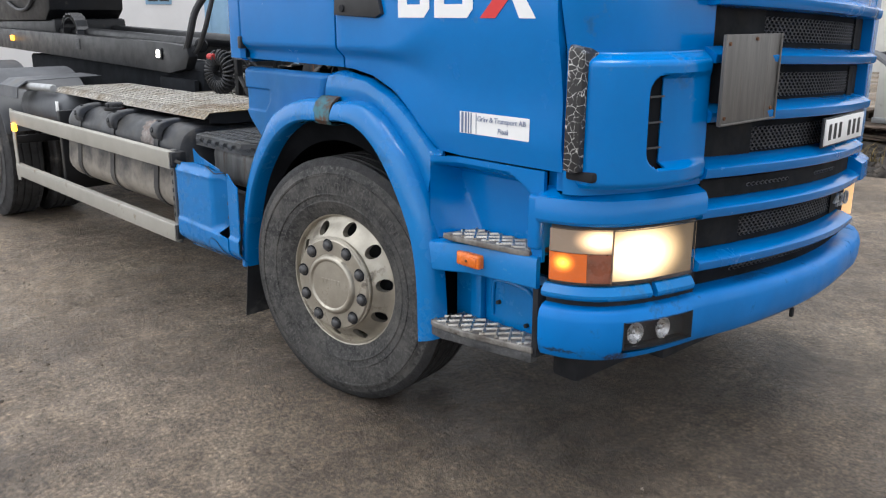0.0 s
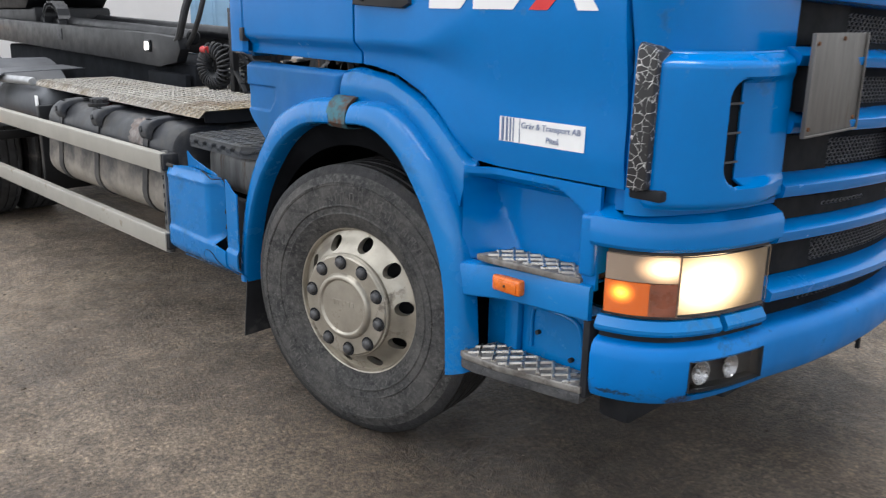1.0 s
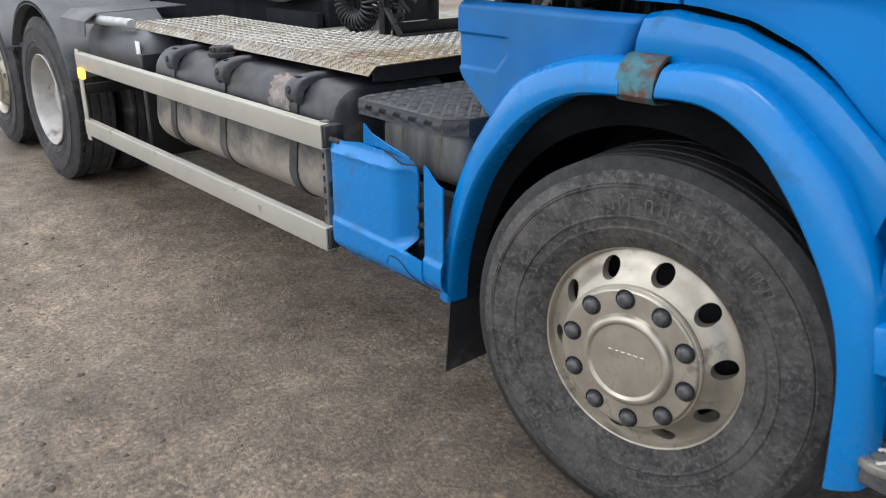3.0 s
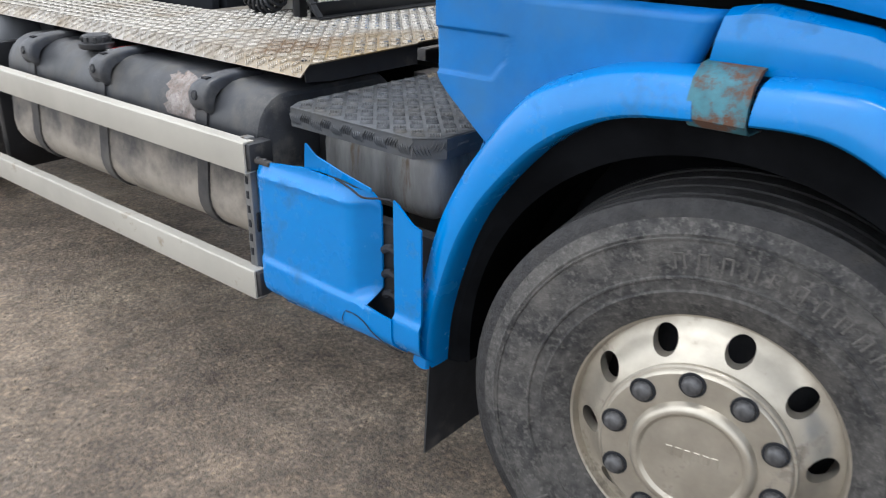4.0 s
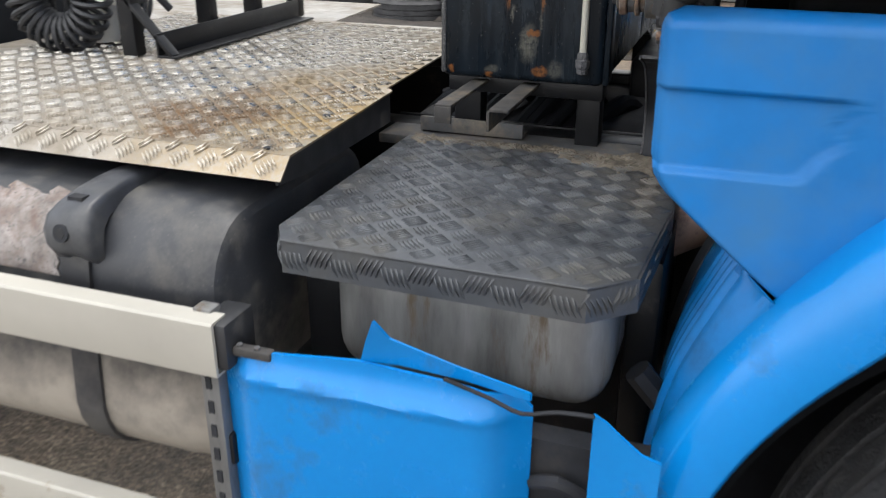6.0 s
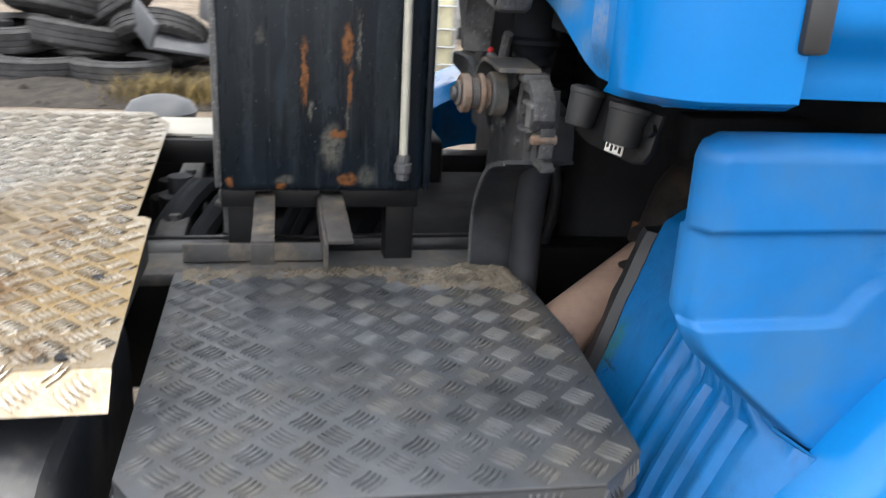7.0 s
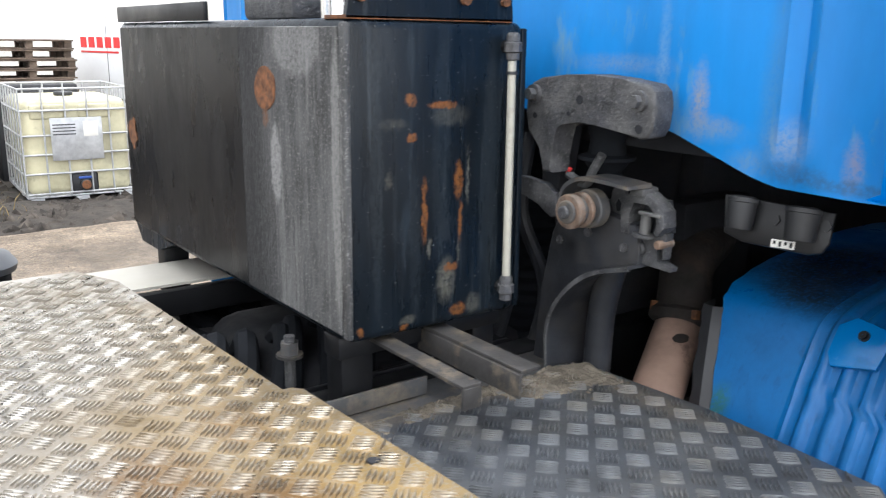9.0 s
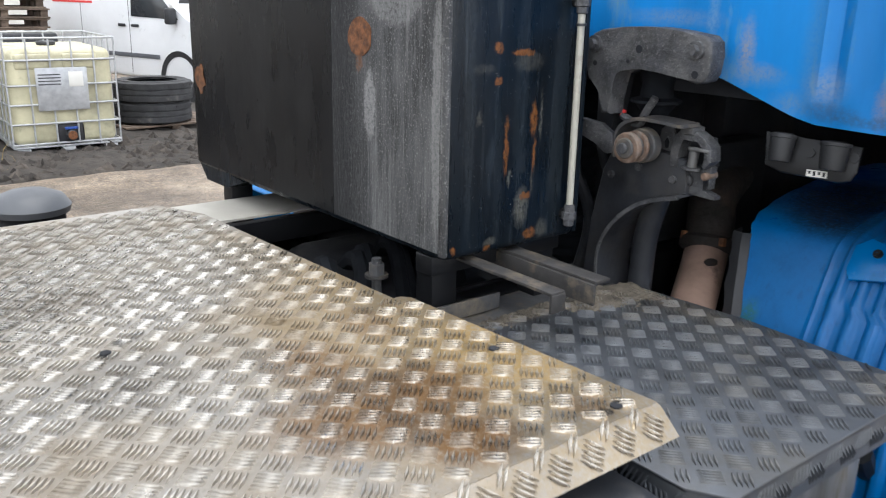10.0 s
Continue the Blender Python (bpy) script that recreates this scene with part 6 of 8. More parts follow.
def build_chassis():
    # unseen axle, sump, gearbox and steering gear, added to block light under the cab
    axle = part("front_axle", box((-0.05, 0.42, 0.36), (0.10, 2 * MID - 0.42, 0.50), 0.03, 3), M_DARK, truck)
    for y in (0.62, 2 * MID - 0.62):
        part("leaf_spring", box((-0.75, y - 0.045, 0.50), (0.95, y + 0.045, 0.57), 0.01), M_DARK, axle)
    part("engine_sump", box((-0.25, 0.80, 0.36), (1.00, 1.58, 0.98), 0.06, 3), M_DARK, truck)
    part("gearbox", box((-1.45, 0.88, 0.42), (-0.26, 1.50, 0.98), 0.08, 3), M_DARK, truck)
    # dark box added behind the canister, where there is only shade
    part("battery_box", box((-1.33, 0.52, 0.36), (-0.80, 0.84, 0.98), 0.02, 2), M_DARK, truck)
    # unseen reservoir and shaft, added to darken the space under the tank
    part("air_reservoir", lathe([(0.001, 0.0), (0.10, 0.02), (0.15, 0.07), (0.15, 1.5), (0.10, 1.56), (0.001, 1.58)], 24, "z", None, Matrix.Translation((-3.2, 0.80, 0.62)) @ Matrix.Rotation(radians(90), 4, "Y"), True), M_DARK, truck)
    part("propeller_shaft", cyl((-4.7, MID, 0.62), (-1.40, MID, 0.66), 0.06, 16), M_DARK, truck)
    part("steering_box", box((0.45, 0.42, 0.55), (0.80, 0.70, 0.95), 0.03, 2), M_DARK, truck)
    part("bumper_beam", box((1.02, 0.25, 0.36), (1.14, 2 * MID - 0.25, 0.62), 0.02, 2), M_DARK, truck)
    part("under_tray", box((1.141, 0.55, 0.42), (1.30, 2 * MID - 0.55, 0.47), 0.01, 2), M_DARK, truck)
    # far mudguard and a cross member, seen through the gap behind the cab
    arc = [(-0.86 + 0.05 * k, 1.17 - 0.0035 * (k - 8) ** 2 * (1 if k < 8 else 0.4)) for k in range(15)]
    part("far_mudguard", sheet([[(x, 2.02 + 0.05 * q, z - 0.04 * (q == 0)) for q in range(7)] + [(x, 2.36, max(0.8, z - 0.3))] for x, z in arc], (0, 0, -0.006)), M_BLUE_WORN, truck, "blue far mudguard")
    part("cross_member", box((-0.95, 1.28, 0.88), (-0.79, 1.85, 1.12), 0.012, 2), M_FRAME, truck)
    for y in (0.80, 2 * MID - 0.86):
        part("frame_rail", box((-8.2, y, 0.76), (-0.2, y + 0.07, 1.028), 0.006), M_FRAME, truck)
    part("frame_top", box((-1.42, 0.702, 1.004), (-0.785, 0.868, 1.026), 0.004), M_BEAM, truck, "dusty flat beam beside the step")
    part("frame_top", box((-1.44, 0.875, 0.985), (-0.80, 0.885, 1.030), 0.002), M_FRAME, truck)
    for x in (-1.0, -1.9, -3.1, -4.2, -5.6):
        part("cross_member", box((x - 0.06, 0.85, 0.78), (x + 0.06, 1.52, 1.00), 0.01), M_DARK, truck)
    part("gearbox", box((-1.25, 0.95, 0.55), (-0.25, 1.45, 1.02), 0.08, 4), M_DARK, truck)
    part("axle", cyl((-4.90, 0.1, 0.52), (-4.90, 2.2, 0.52), 0.09), M_DARK, truck)
    part("axle", cyl((-6.28, 0.1, 0.52), (-6.28, 2.2, 0.52), 0.09), M_DARK, truck)
    part("axle", cyl((0.0, 0.2, 0.50), (0.0, 2.2, 0.50), 0.07), M_DARK, truck)
    # pipes and hoses lying in the gap beside the deck
    rng = random.Random(6)
    for k in range(9):
        x = -1.36 + 0.05 * k + rng.uniform(-0.02, 0.02)
        part("hose", tube([(x - 0.1, 0.92, 0.95), (x, 1.05 + 0.1 * rng.random(), 1.03 + 0.05 * rng.random()), (x + 0.03, 1.3, 0.96), (x - 0.05, 1.6, 0.98)], 0.014 + 0.012 * rng.random(), 8, smooth=4), M_RECESS, truck)
    for x, y, z in ((-1.38, 1.15, 1.02), (-1.33, 1.45, 1.0), (-1.42, 1.3, 0.97)):
        part("valve", lathe([(0.03, -0.05), (0.045, -0.05), (0.045, 0.01), (0.025, 0.015), (0.025, 0.05), (0.001, 0.05)], 14, "z", None, Matrix.Translation((x, y, z)), True), M_DARK, truck)
    rail = part("inner_rail", box((-1.405, 0.89, 0.965), (-1.348, 1.75, 1.022), 0.005), M_POST, truck, "dark inner beam with bolt heads")
    for y in (1.00, 1.06, 1.28, 1.34):
        part("bolt", cyl((-1.376, y, 1.021), (-1.376, y, 1.033), 0.011, 6), M_CASTING, rail)
    # side fairing behind the wheel, torn along its top, with an open slot
    def fy(x, z):
        crease = 0.60 + 0.06 * (-1.1 - x) * 0.5
        belt = 0.010 * smoothstep(crease + 0.006, crease - 0.010, z) * smoothstep(-1.375, -1.31, x)
        return -0.056 - belt + 0.075 * smoothstep(0.535, 0.435, z) ** 1.5 + 0.045 * smoothstep(-1.30, -1.39, x)
    main = []
    for i in range(27):
        x = lerp(-1.386, -0.884, i / 26)
        zt = curve_at([(-1.386, 0.832), (-1.36, 0.855), (-1.31, 0.893), (-1.29, 0.896), (-1.13, 0.915), (-0.97, 0.907), (-0.925, 0.898), (-0.900, 0.886), (-0.884, 0.864)], x)
        zb = curve_at([(-1.386, 0.47), (-1.37, 0.448), (-1.33, 0.440), (-1.0, 0.452), (-0.884, 0.457)], x)
        col = []
        for j in range(61):
            z = lerp(zb, zt, j / 60)
            zt1 = 0.858 + 0.02 * (x + 1.1)
            c1 = -0.005 * smoothstep(0.014, 0.0, abs(z - zt1)) * smoothstep(-1.36, -1.30, x)
            c2 = 0.012 * smoothstep(zt1, zt1 + 0.045, z) * smoothstep(-1.37, -1.31, x)
            edge = 0.062 * smoothstep(-0.955, -0.882, x) ** 1.6 * smoothstep(0.585, 0.625, z)
            col.append((x, fy(x, z) + c1 + c2 + edge, z))
        main.append(col)
    fair = part("side_fairing", sheet(main, (0, 0.006, 0)), M_BLUE_WORN, truck, "cracked and torn blue side fairing")
    strip = [[(x, fy(x, z) + 0.012, z) for z in [lerp(0.462, zt, j / 40) for j in range(41)]] for x, zt in ((-0.792, 0.902), (-0.775, 0.893), (-0.75, 0.872), (-0.725, 0.853), (-0.700, 0.846))]
    part("fairing_strip", sheet(strip, (0, 0.006, 0)), M_BLUE_WORN, fair)
    lowb = [[(x, fy(x, z) + 0.006 * (x + 0.886) / 0.08, z) for z in [lerp(0.459, 0.592 - 0.012 * (x + 0.886) / 0.08, j / 24) for j in range(25)]] for x in (-0.886, -0.86, -0.83, -0.792)]
    part("fairing_strip", sheet(lowb, (0, 0.006, 0)), M_BLUE_WORN, fair)
    # torn tongue and ragged rim
    tongue = [[(-1.128, -0.038, 0.912), (-1.116, -0.046, 0.950), (-1.100, -0.055, 0.990)], [(-1.07, -0.03, 0.912), (-1.075, -0.03, 0.935), (-1.085, -0.035, 0.955)],
              [(-0.98, -0.03, 0.908), (-0.985, -0.03, 0.918), (-0.99, -0.03, 0.928)], [(-0.88, -0.035, 0.898), (-0.88, -0.035, 0.905), (-0.88, -0.035, 0.910)]]
    part("torn_tongue", sheet(tongue, (0.002, 0.004, 0)), M_BLUE_WORN, fair)
    part("torn_rim", tube([(-1.0, -0.042, 0.912), (-0.93, -0.055, 0.904), (-0.885, -0.058, 0.892), (-0.84, -0.045, 0.896), (-0.79, -0.052, 0.905)], 0.003, 6, smooth=3), M_DARK, fair)
    crack = [(-0.955, 0.555), (-0.92, 0.556), (-0.885, 0.545), (-0.85, 0.522), (-0.81, 0.490), (-0.785, 0.470)]
    part("crack", tube([(x, fy(x, z) - 0.0015, z) for x, z in crack], 0.0018, 5, smooth=3), M_DARK, fair)
    part("crack", tube([(x, fy(x, z) - 0.0005, z) for x, z in ((-0.96, 0.55), (-0.97, 0.52), (-0.965, 0.47))], 0.001, 5, smooth=3), M_DARK, fair)
    part("fairing_clip", box((-1.335, -0.050, 0.885), (-1.27, -0.03, 0.900), 0.004), M_STAY, fair)
    for x in (-1.325, -1.295):
        part("rivet", cyl((x, -0.042, 0.899), (x, -0.042, 0.904), 0.005, 8), M_BEAM, fair)
    part("fairing_back", box((-1.33, 0.02, 0.48), (-0.72, 0.06, 0.80)), M_DARK, truck)
    for z in (0.60, 0.66, 0.73):
        part("hose", tube([(-0.88, 0.01, z), (-0.84, -0.005, z + 0.02), (-0.80, 0.01, z - 0.01)], 0.011, 8, smooth=3), M_DARK, truck)
    # cream side guard: two channel rails, a rear post and a dark front post
    guard = part("side_guard", box((-4.005, -0.066, 0.425), (-3.945, -0.058, 0.962), 0.003), M_RAIL, truck, "cream side guard with two rails")
    for z0, z1 in ((0.853, 0.945), (0.458, 0.550)):
        prof = [(-0.068, z0), (-0.070, z0 + 0.004), (-0.070, z1 - 0.004), (-0.067, z1), (-0.032, z1), (-0.032, z1 - 0.004), (-0.064, z1 - 0.005), (-0.064, z0 + 0.004), (-0.032, z0 + 0.004), (-0.032, z0)]
        part("guard_rail", loft([[(x, y, z) for y, z in prof] for x in (-4.0, -1.352)]), M_RAIL, guard, "cream channel rail")
        part("rail_end", box((-1.385, -0.062, z0 + 0.01), (-1.335, 0.02, z1 - 0.004), 0.006), M_BLACK, guard)
    part("front_post", box((-1.405, -0.04, 0.44), (-1.372, -0.012, 0.95), 0.003), M_CANISTER, guard)
    for k in range(6):
        part("post_slot", box((-1.395, -0.0425, 0.585 + 0.045 * k), (-1.385, -0.039, 0.607 + 0.045 * k)), M_DARK, guard)
    part("rear_arm", box((-3.99, -0.05, 0.70), (-3.95, 0.5, 0.76), 0.005), M_FRAME, guard)
    part("front_arm", box((-1.40, -0.03, 0.66), (-1.365, 0.5, 0.72), 0.005), M_FRAME, guard)
    part("marker_lamp", box((-3.955, -0.085, 0.80), (-3.885, -0.06, 0.86), 0.008, 3), M_AMBER_LIT, guard, "lit amber marker lamp")
    # fuel tank with straps, cap and worn label
    prof = []
    for cy, cz, a0 in ((0.50, 0.69, 270), (0.50, 0.96, 0), (0.155, 0.935, 90), (0.135, 0.705, 180)):
        r = {270: 0.11, 0: 0.10, 90: 0.125, 180: 0.125}[a0]
        for k in range(7):
            a = radians(a0 + 90 * k / 6)
            prof.append((cy + r * math.cos(a) - (0.0 if a0 in (270, 0) else 0.02), cz + r * math.sin(a)))
    rings = []
    cy, cz = 0.30, 0.81
    for x, s in ((-3.06, 0.80), (-3.05, 0.90), (-3.02, 0.97), (-2.97, 1.0), (-1.49, 1.0), (-1.44, 0.97), (-1.41, 0.90), (-1.40, 0.80)):
        rings.append([(x, cy + (y - cy) * (0.5 + s / 2), cz + (z - cz) * (0.5 + s / 2)) for y, z in prof])
    tm = tank_material()
    tank = part("fuel_tank", loft(rings), tm, truck, "dusty dark plastic fuel tank with straps")
    for x in (-1.66, -2.27, -2.80):
        loop = [(y, z) for y, z in prof]
        sr = [[(xx, cy + (y - cy) * k, cz + (z - cz) * k) for y, z in loop] for xx, k in ((x - 0.028, 1.002), (x - 0.028, 1.025), (x + 0.028, 1.025), (x + 0.028, 1.002))]
        strap = part("tank_strap", loft(sr, caps=False), M_STRAP, tank, "dusty black tank strap")
        # moulded lug that clasps the strap's upper end
        pad = []
        for y, z, w in ((-0.002, 0.984, 0.014), (-0.009, 0.988, 0.034), (-0.013, 1.003, 0.045), (-0.013, 1.030, 0.047), (-0.002, 1.053, 0.043), (0.022, 1.067, 0.037), (0.06, 1.076, 0.034), (0.11, 1.081, 0.033), (0.20, 1.081, 0.032)):
            pad.append([(x + 0.008 + w * q, y + 0.010 * e, z - 0.012 * e) for q, e in ((-1, 1), (-0.93, 0.3), (-0.75, 0), (0, -0.15), (0.75, 0), (0.93, 0.3), (1, 1))])
        part("strap_lug", sheet(pad, (0, 0.022, -0.018)), M_LUG, strap, "moulded grey-black strap lug", smooth=60)
        part("strap_bolt", cyl((x + 0.004, -0.0165, 1.026), (x + 0.004, 0.01, 1.020), 0.015, 14), M_DARK, strap)
        part("bolt_head", cyl((x + 0.004, -0.0175, 1.026), (x + 0.004, -0.010, 1.024), 0.009, 6), M_FRAME, strap)
        part("strap_slot", box((x - 0.006, 0.022, 1.060), (x + 0.022, 0.040, 1.0745)), M_DARK, strap)
    cap = part("fuel_cap", lathe([(0.062, 0.0), (0.066, 0.006), (0.066, 0.02), (0.05, 0.024), (0.05, 0.040), (0.045, 0.048), (0.001, 0.05)], 28, "z", None, Matrix.Translation((-2.44, 0.105, 1.062))), M_BLACK, tank, "black fuel cap")
    for k in range(10):
        a = 2 * math.pi * k / 10
        part("cap_grip", box((0.047, -0.007, 0.022), (0.056, 0.007, 0.044), 0.002, 1, Matrix.Translation((-2.44, 0.105, 1.062)) @ Matrix.Rotation(a, 4, "Z")), M_BLACK, cap)
    part("warning_label", box((-2.40, 0.13, 1.0605), (-2.33, 0.25, 1.0625)), M_RED, tank, "red warning label")
    part("warning_label", box((-2.40, 0.105, 1.0600), (-2.33, 0.13, 1.0615)), M_WHITE, tank)
    rows = []
    for k in range(13):
        a = radians(112 + 68 * k / 12)
        x0 = -1.895 + 0.014 * math.sin(2.3 * k) + 0.03 * smoothstep(2, 8, k)
        x1 = -1.700 + 0.006 * math.sin(3.1 * k + 1) - 0.02 * smoothstep(4, 0, k)
        rows.append([(lerp(x0, x1, q / 6), 0.135 + 0.1275 * math.cos(a), 0.935 + 0.1275 * math.sin(a) - (0.010 * math.sin(q * 2.1) if k == 0 else 0)) for q in range(7)])
    part("worn_label", sheet(rows, (0, 0.002, -0.002)), material("scuffed_label", (0.235, 0.215, 0.205), 0.85, 0, 0.35, 22, 0.4, 60, 0.002, (0.115, 0.075, 0.058), 0.42, 14, soft=0.12, speckle=(0.56, 0.70, (0.08, 0.075, 0.075), 90)), tank, "worn grey and brown label")
    part("tank_bracket", box((-3.25, 0.02, 0.45), (-3.20, 0.5, 1.0), 0.006), M_FRAME, truck)
    # air tank, alloy tube and rear mudguards
    air = part("air_tank", lathe([(0.001, 0.0), (0.08, 0.012), (0.13, 0.045), (0.15, 0.09), (0.15, 0.86), (0.12, 0.93), (0.001, 0.95)], 28, "z", None, Matrix.Translation((-3.30, 0.22, 0.965)) @ Matrix.Rotation(radians(-90), 4, "Y")), M_MUDGUARD, truck, "dark grey air tank")
    part("sticker", box((-3.40, 0.068, 0.98), (-3.345, 0.072, 1.05), 0.001), M_WHITE, air)
    part("alloy_tube", cyl((-4.10, 0.06, 1.118), (-3.50, 0.10, 1.13), 0.028, 16, bevel=0.006), M_CAGE, truck, "bare alloy tube")
    for xc, a0, a1 in ((-4.90, 20, 150), (-6.28, 25, 160)):
        rows = []
        for k in range(25):
            a = radians(lerp(a0, a1, k / 24))
            r = 0.66
            rows.append([(xc + r * math.cos(a) * 1.02, 0.02, 0.53 + (r - 0.03) * math.sin(a)), (xc + r * math.cos(a) * 1.02, -0.035, 0.53 + (r - 0.02) * math.sin(a)), (xc + r * math.cos(a) * 1.02, -0.035, 0.53 + r * math.sin(a)),
                         (xc + r * math.cos(a) * 1.02, 0.0, 0.53 + (r + 0.015) * math.sin(a)), (xc + r * math.cos(a) * 1.02, 0.68, 0.53 + (r + 0.015) * math.sin(a))])
        part("rear_mudguard", sheet(rows, (0, 0.0, -0.008)), M_MUDGUARD, truck, "faded grey plastic mudguard")
    rows = [[(x, y, z) for y, z in ((-0.03, 1.04), (-0.02, 1.12), (0.05, 1.165), (0.6, 1.18))] for x in (-4.32, -4.2, -4.05, -3.9)]
    part("mudguard_apron", sheet(rows, (0, 0.008, -0.004)), M_MUDGUARD, truck)


def tank_material():
    """Dark plastic above, a coat of pale road dust below that follows the splash line."""
    m = material("splashed_plastic_tank", (0.024, 0.026, 0.031), 0.42, 0.0, 0.25, 4, 0.15, 80, 0.001, (0.11, 0.104, 0.094), 0.10, 7, soft=0.14, spec=0.5, speckle=(0.62, 0.80, (0.11, 0.10, 0.09)))
    n, l = m.node_tree.nodes, m.node_tree.links
    bsdf = n["Principled BSDF"]
    src = bsdf.inputs["Base Color"].links[0].from_socket
    co = n.new("ShaderNodeTexCoord").outputs["Object"]
    sep = n.new("ShaderNodeSeparateXYZ")
    l.new(co, sep.inputs[0])
    t = n.new("ShaderNodeTexNoise")
    t.inputs["Scale"].default_value, t.inputs["Detail"].default_value, t.inputs["Roughness"].default_value = 6.0, 8, 0.62
    l.new(co, t.inputs["Vector"])
    a = n.new("ShaderNodeMath")
    a.operation = "MULTIPLY_ADD"
    l.new(t.outputs["Fac"], a.inputs[0])
    a.inputs[1].default_value = 0.60
    l.new(sep.outputs["Z"], a.inputs[2])
    r = n.new("ShaderNodeMapRange")
    r.inputs[1].default_value, r.inputs[2].default_value, r.inputs[3].default_value, r.inputs[4].default_value = 1.15, 0.96, 0.0, 0.85
    l.new(a.outputs[0], r.inputs[0])
    x = n.new("ShaderNodeMix")
    x.data_type = "RGBA"
    l.new(r.outputs[0], x.inputs[0])
    l.new(src, x.inputs[6])
    x.inputs[7].default_value = (0.30, 0.27, 0.23, 1)
    l.new(x.outputs[2], bsdf.inputs["Base Color"])
    return m


build_chassis()


# -- hydraulic tank behind the cab --
def blob(cx, cy, rx, ry, seed, n=18, rough=0.35):
    """A ragged patch outline."""
    pts = []
    for k in range(n):
        a = 2 * math.pi * k / n
        f = 1 + rough * noise.noise((math.cos(a) * 1.7 + seed * 3.1, math.sin(a) * 1.7, seed)) * 1.6
        pts.append((cx + rx * f * math.cos(a), cy + ry * f * math.sin(a)))
    return pts


def build_hydraulics():
    x0, x1, y0, y1, z0, z1 = -1.274, -0.932, 0.712, 1.775, 1.162, 1.655
    tank = part("hydraulic_tank", box((x0, y0, z0), (x1, y1, z1), 0.016, 3), M_HYD, truck, "dark blue-grey steel hydraulic tank, rusty and dusty")
    # dust-coated and smooth halves of the rear face
    part("dusty_side", box((x0 - 0.0025, y0 + 0.016, z0 + 0.014), (x0 + 0.01, 1.075, z1 - 0.012), 0.001, 1), M_HYD_DUSTY, tank)
    part("smooth_side", box((x0 - 0.0020, 1.0755, z0 + 0.014), (x0 + 0.01, y1 - 0.012, z1 - 0.012), 0.001, 1), M_HYD_SMOOTH, tank)
    part("edge_strip", box((x0 - 0.001, y0 - 0.0012, z0 + 0.008), (x0 + 0.010, y0 + 0.017, z1 - 0.006), 0.004, 2), M_HYD_DUSTY, tank)
    part("lower_chamfer", plate([(1.60, z0 - 0.03), (1.72, z0 - 0.03), (1.77, z0 + 0.02), (1.50, z0 + 0.002)], "x", x0 + 0.002, x1 - 0.01), M_HYD, tank)
    part("rust_patch", plate(blob(0.972, 1.543, 0.040, 0.036, 31, 30, 0.07), "x", x0 - 0.0042, x0), M_RUST, tank)
    part("rust_patch", plate(blob(1.72, 1.40, 0.03, 0.035, 33, 16), "x", x0 - 0.0032, x0), M_RUST, tank)
    gauge = part("sight_tube", cyl((-0.972, 0.694, 1.228), (-0.973, 0.694, 1.600), 0.0072, 12), M_TUBE, tank, "yellowed sight tube")
    for z in (1.212, 1.616):
        part("tube_fitting", lathe([(0.009, -0.022), (0.011, -0.020), (0.011, -0.010), (0.0145, -0.008), (0.0145, 0.006), (0.011, 0.008), (0.011, 0.018), (0.008, 0.022)], 8, "z", None, Matrix.Translation((-0.972, 0.694, z)), True), M_CASTING, gauge, "dusty grey tube fitting")
        part("tube_elbow", cyl((-0.972, 0.694, z), (-0.972, 0.715, z), 0.011, 10), M_FRAME, gauge)
    part("tube_ring", cyl((-0.972, 0.694, 1.572), (-0.972, 0.694, 1.577), 0.0098, 12), M_BLACK, gauge)
    part("side_lip", box((x1 - 0.002, y0 + 0.004, z0 + 0.004), (x1 + 0.010, y0 + 0.05, z1 - 0.01), 0.003), M_HYD, tank)
    # top: rusty front angle, black rear angle, valve block and hose
    part("top_angle", plate([(-1.268, 1.655), (-1.262, 1.692), (-1.25, 1.700), (-0.975, 1.703), (-0.958, 1.692), (-0.955, 1.655)], "y", 0.716, 0.722), M_HYD, tank)
    part("top_angle", box((-1.268, 0.716, 1.653), (-0.955, 0.78, 1.659), 0.001), M_RUST, tank)
    for x in (-1.245, -1.055, -0.975):
        part("angle_bolt", cyl((x, 0.708, 1.685), (x, 0.718, 1.685), 0.008, 8), M_RUST, tank)
    part("rear_angle", box((-1.272, 1.24, 1.655), (-1.262, 1.79, 1.690), 0.002), M_FRAME, tank)
    part("valve_block", box((-1.22, 0.98, 1.655), (-1.08, 1.18, 1.73), 0.012, 2), M_CASTING, tank, "grey cast valve block")
    part("filler_neck", lathe([(0.035, 0), (0.035, 0.03), (0.045, 0.035), (0.045, 0.06), (0.03, 0.066), (0.001, 0.068)], 20, "z", None, Matrix.Translation((-1.19, 0.86, 1.655)), True), M_CHROME, tank)
    part("top_hose", tube([(-1.14, 0.92, 1.69), (-1.16, 0.84, 1.72), (-1.10, 0.79, 1.70), (-1.05, 0.80, 1.66)], 0.013, 8, smooth=4), M_BLACK, tank)
    # stand
    for y in (0.76, 1.60):
        part("stand_leg", box((-1.26, y, 1.02), (-1.20, y + 0.05, 1.165), 0.003), M_FRAME, tank)
        part("stand_leg", box((-0.99, y, 1.02), (-0.94, y + 0.05, 1.165), 0.003), M_FRAME, tank)
    part("stand_rail", box((-1.27, 0.75, 1.125), (-0.935, 0.80, 1.163), 0.003), M_FRAME, tank)
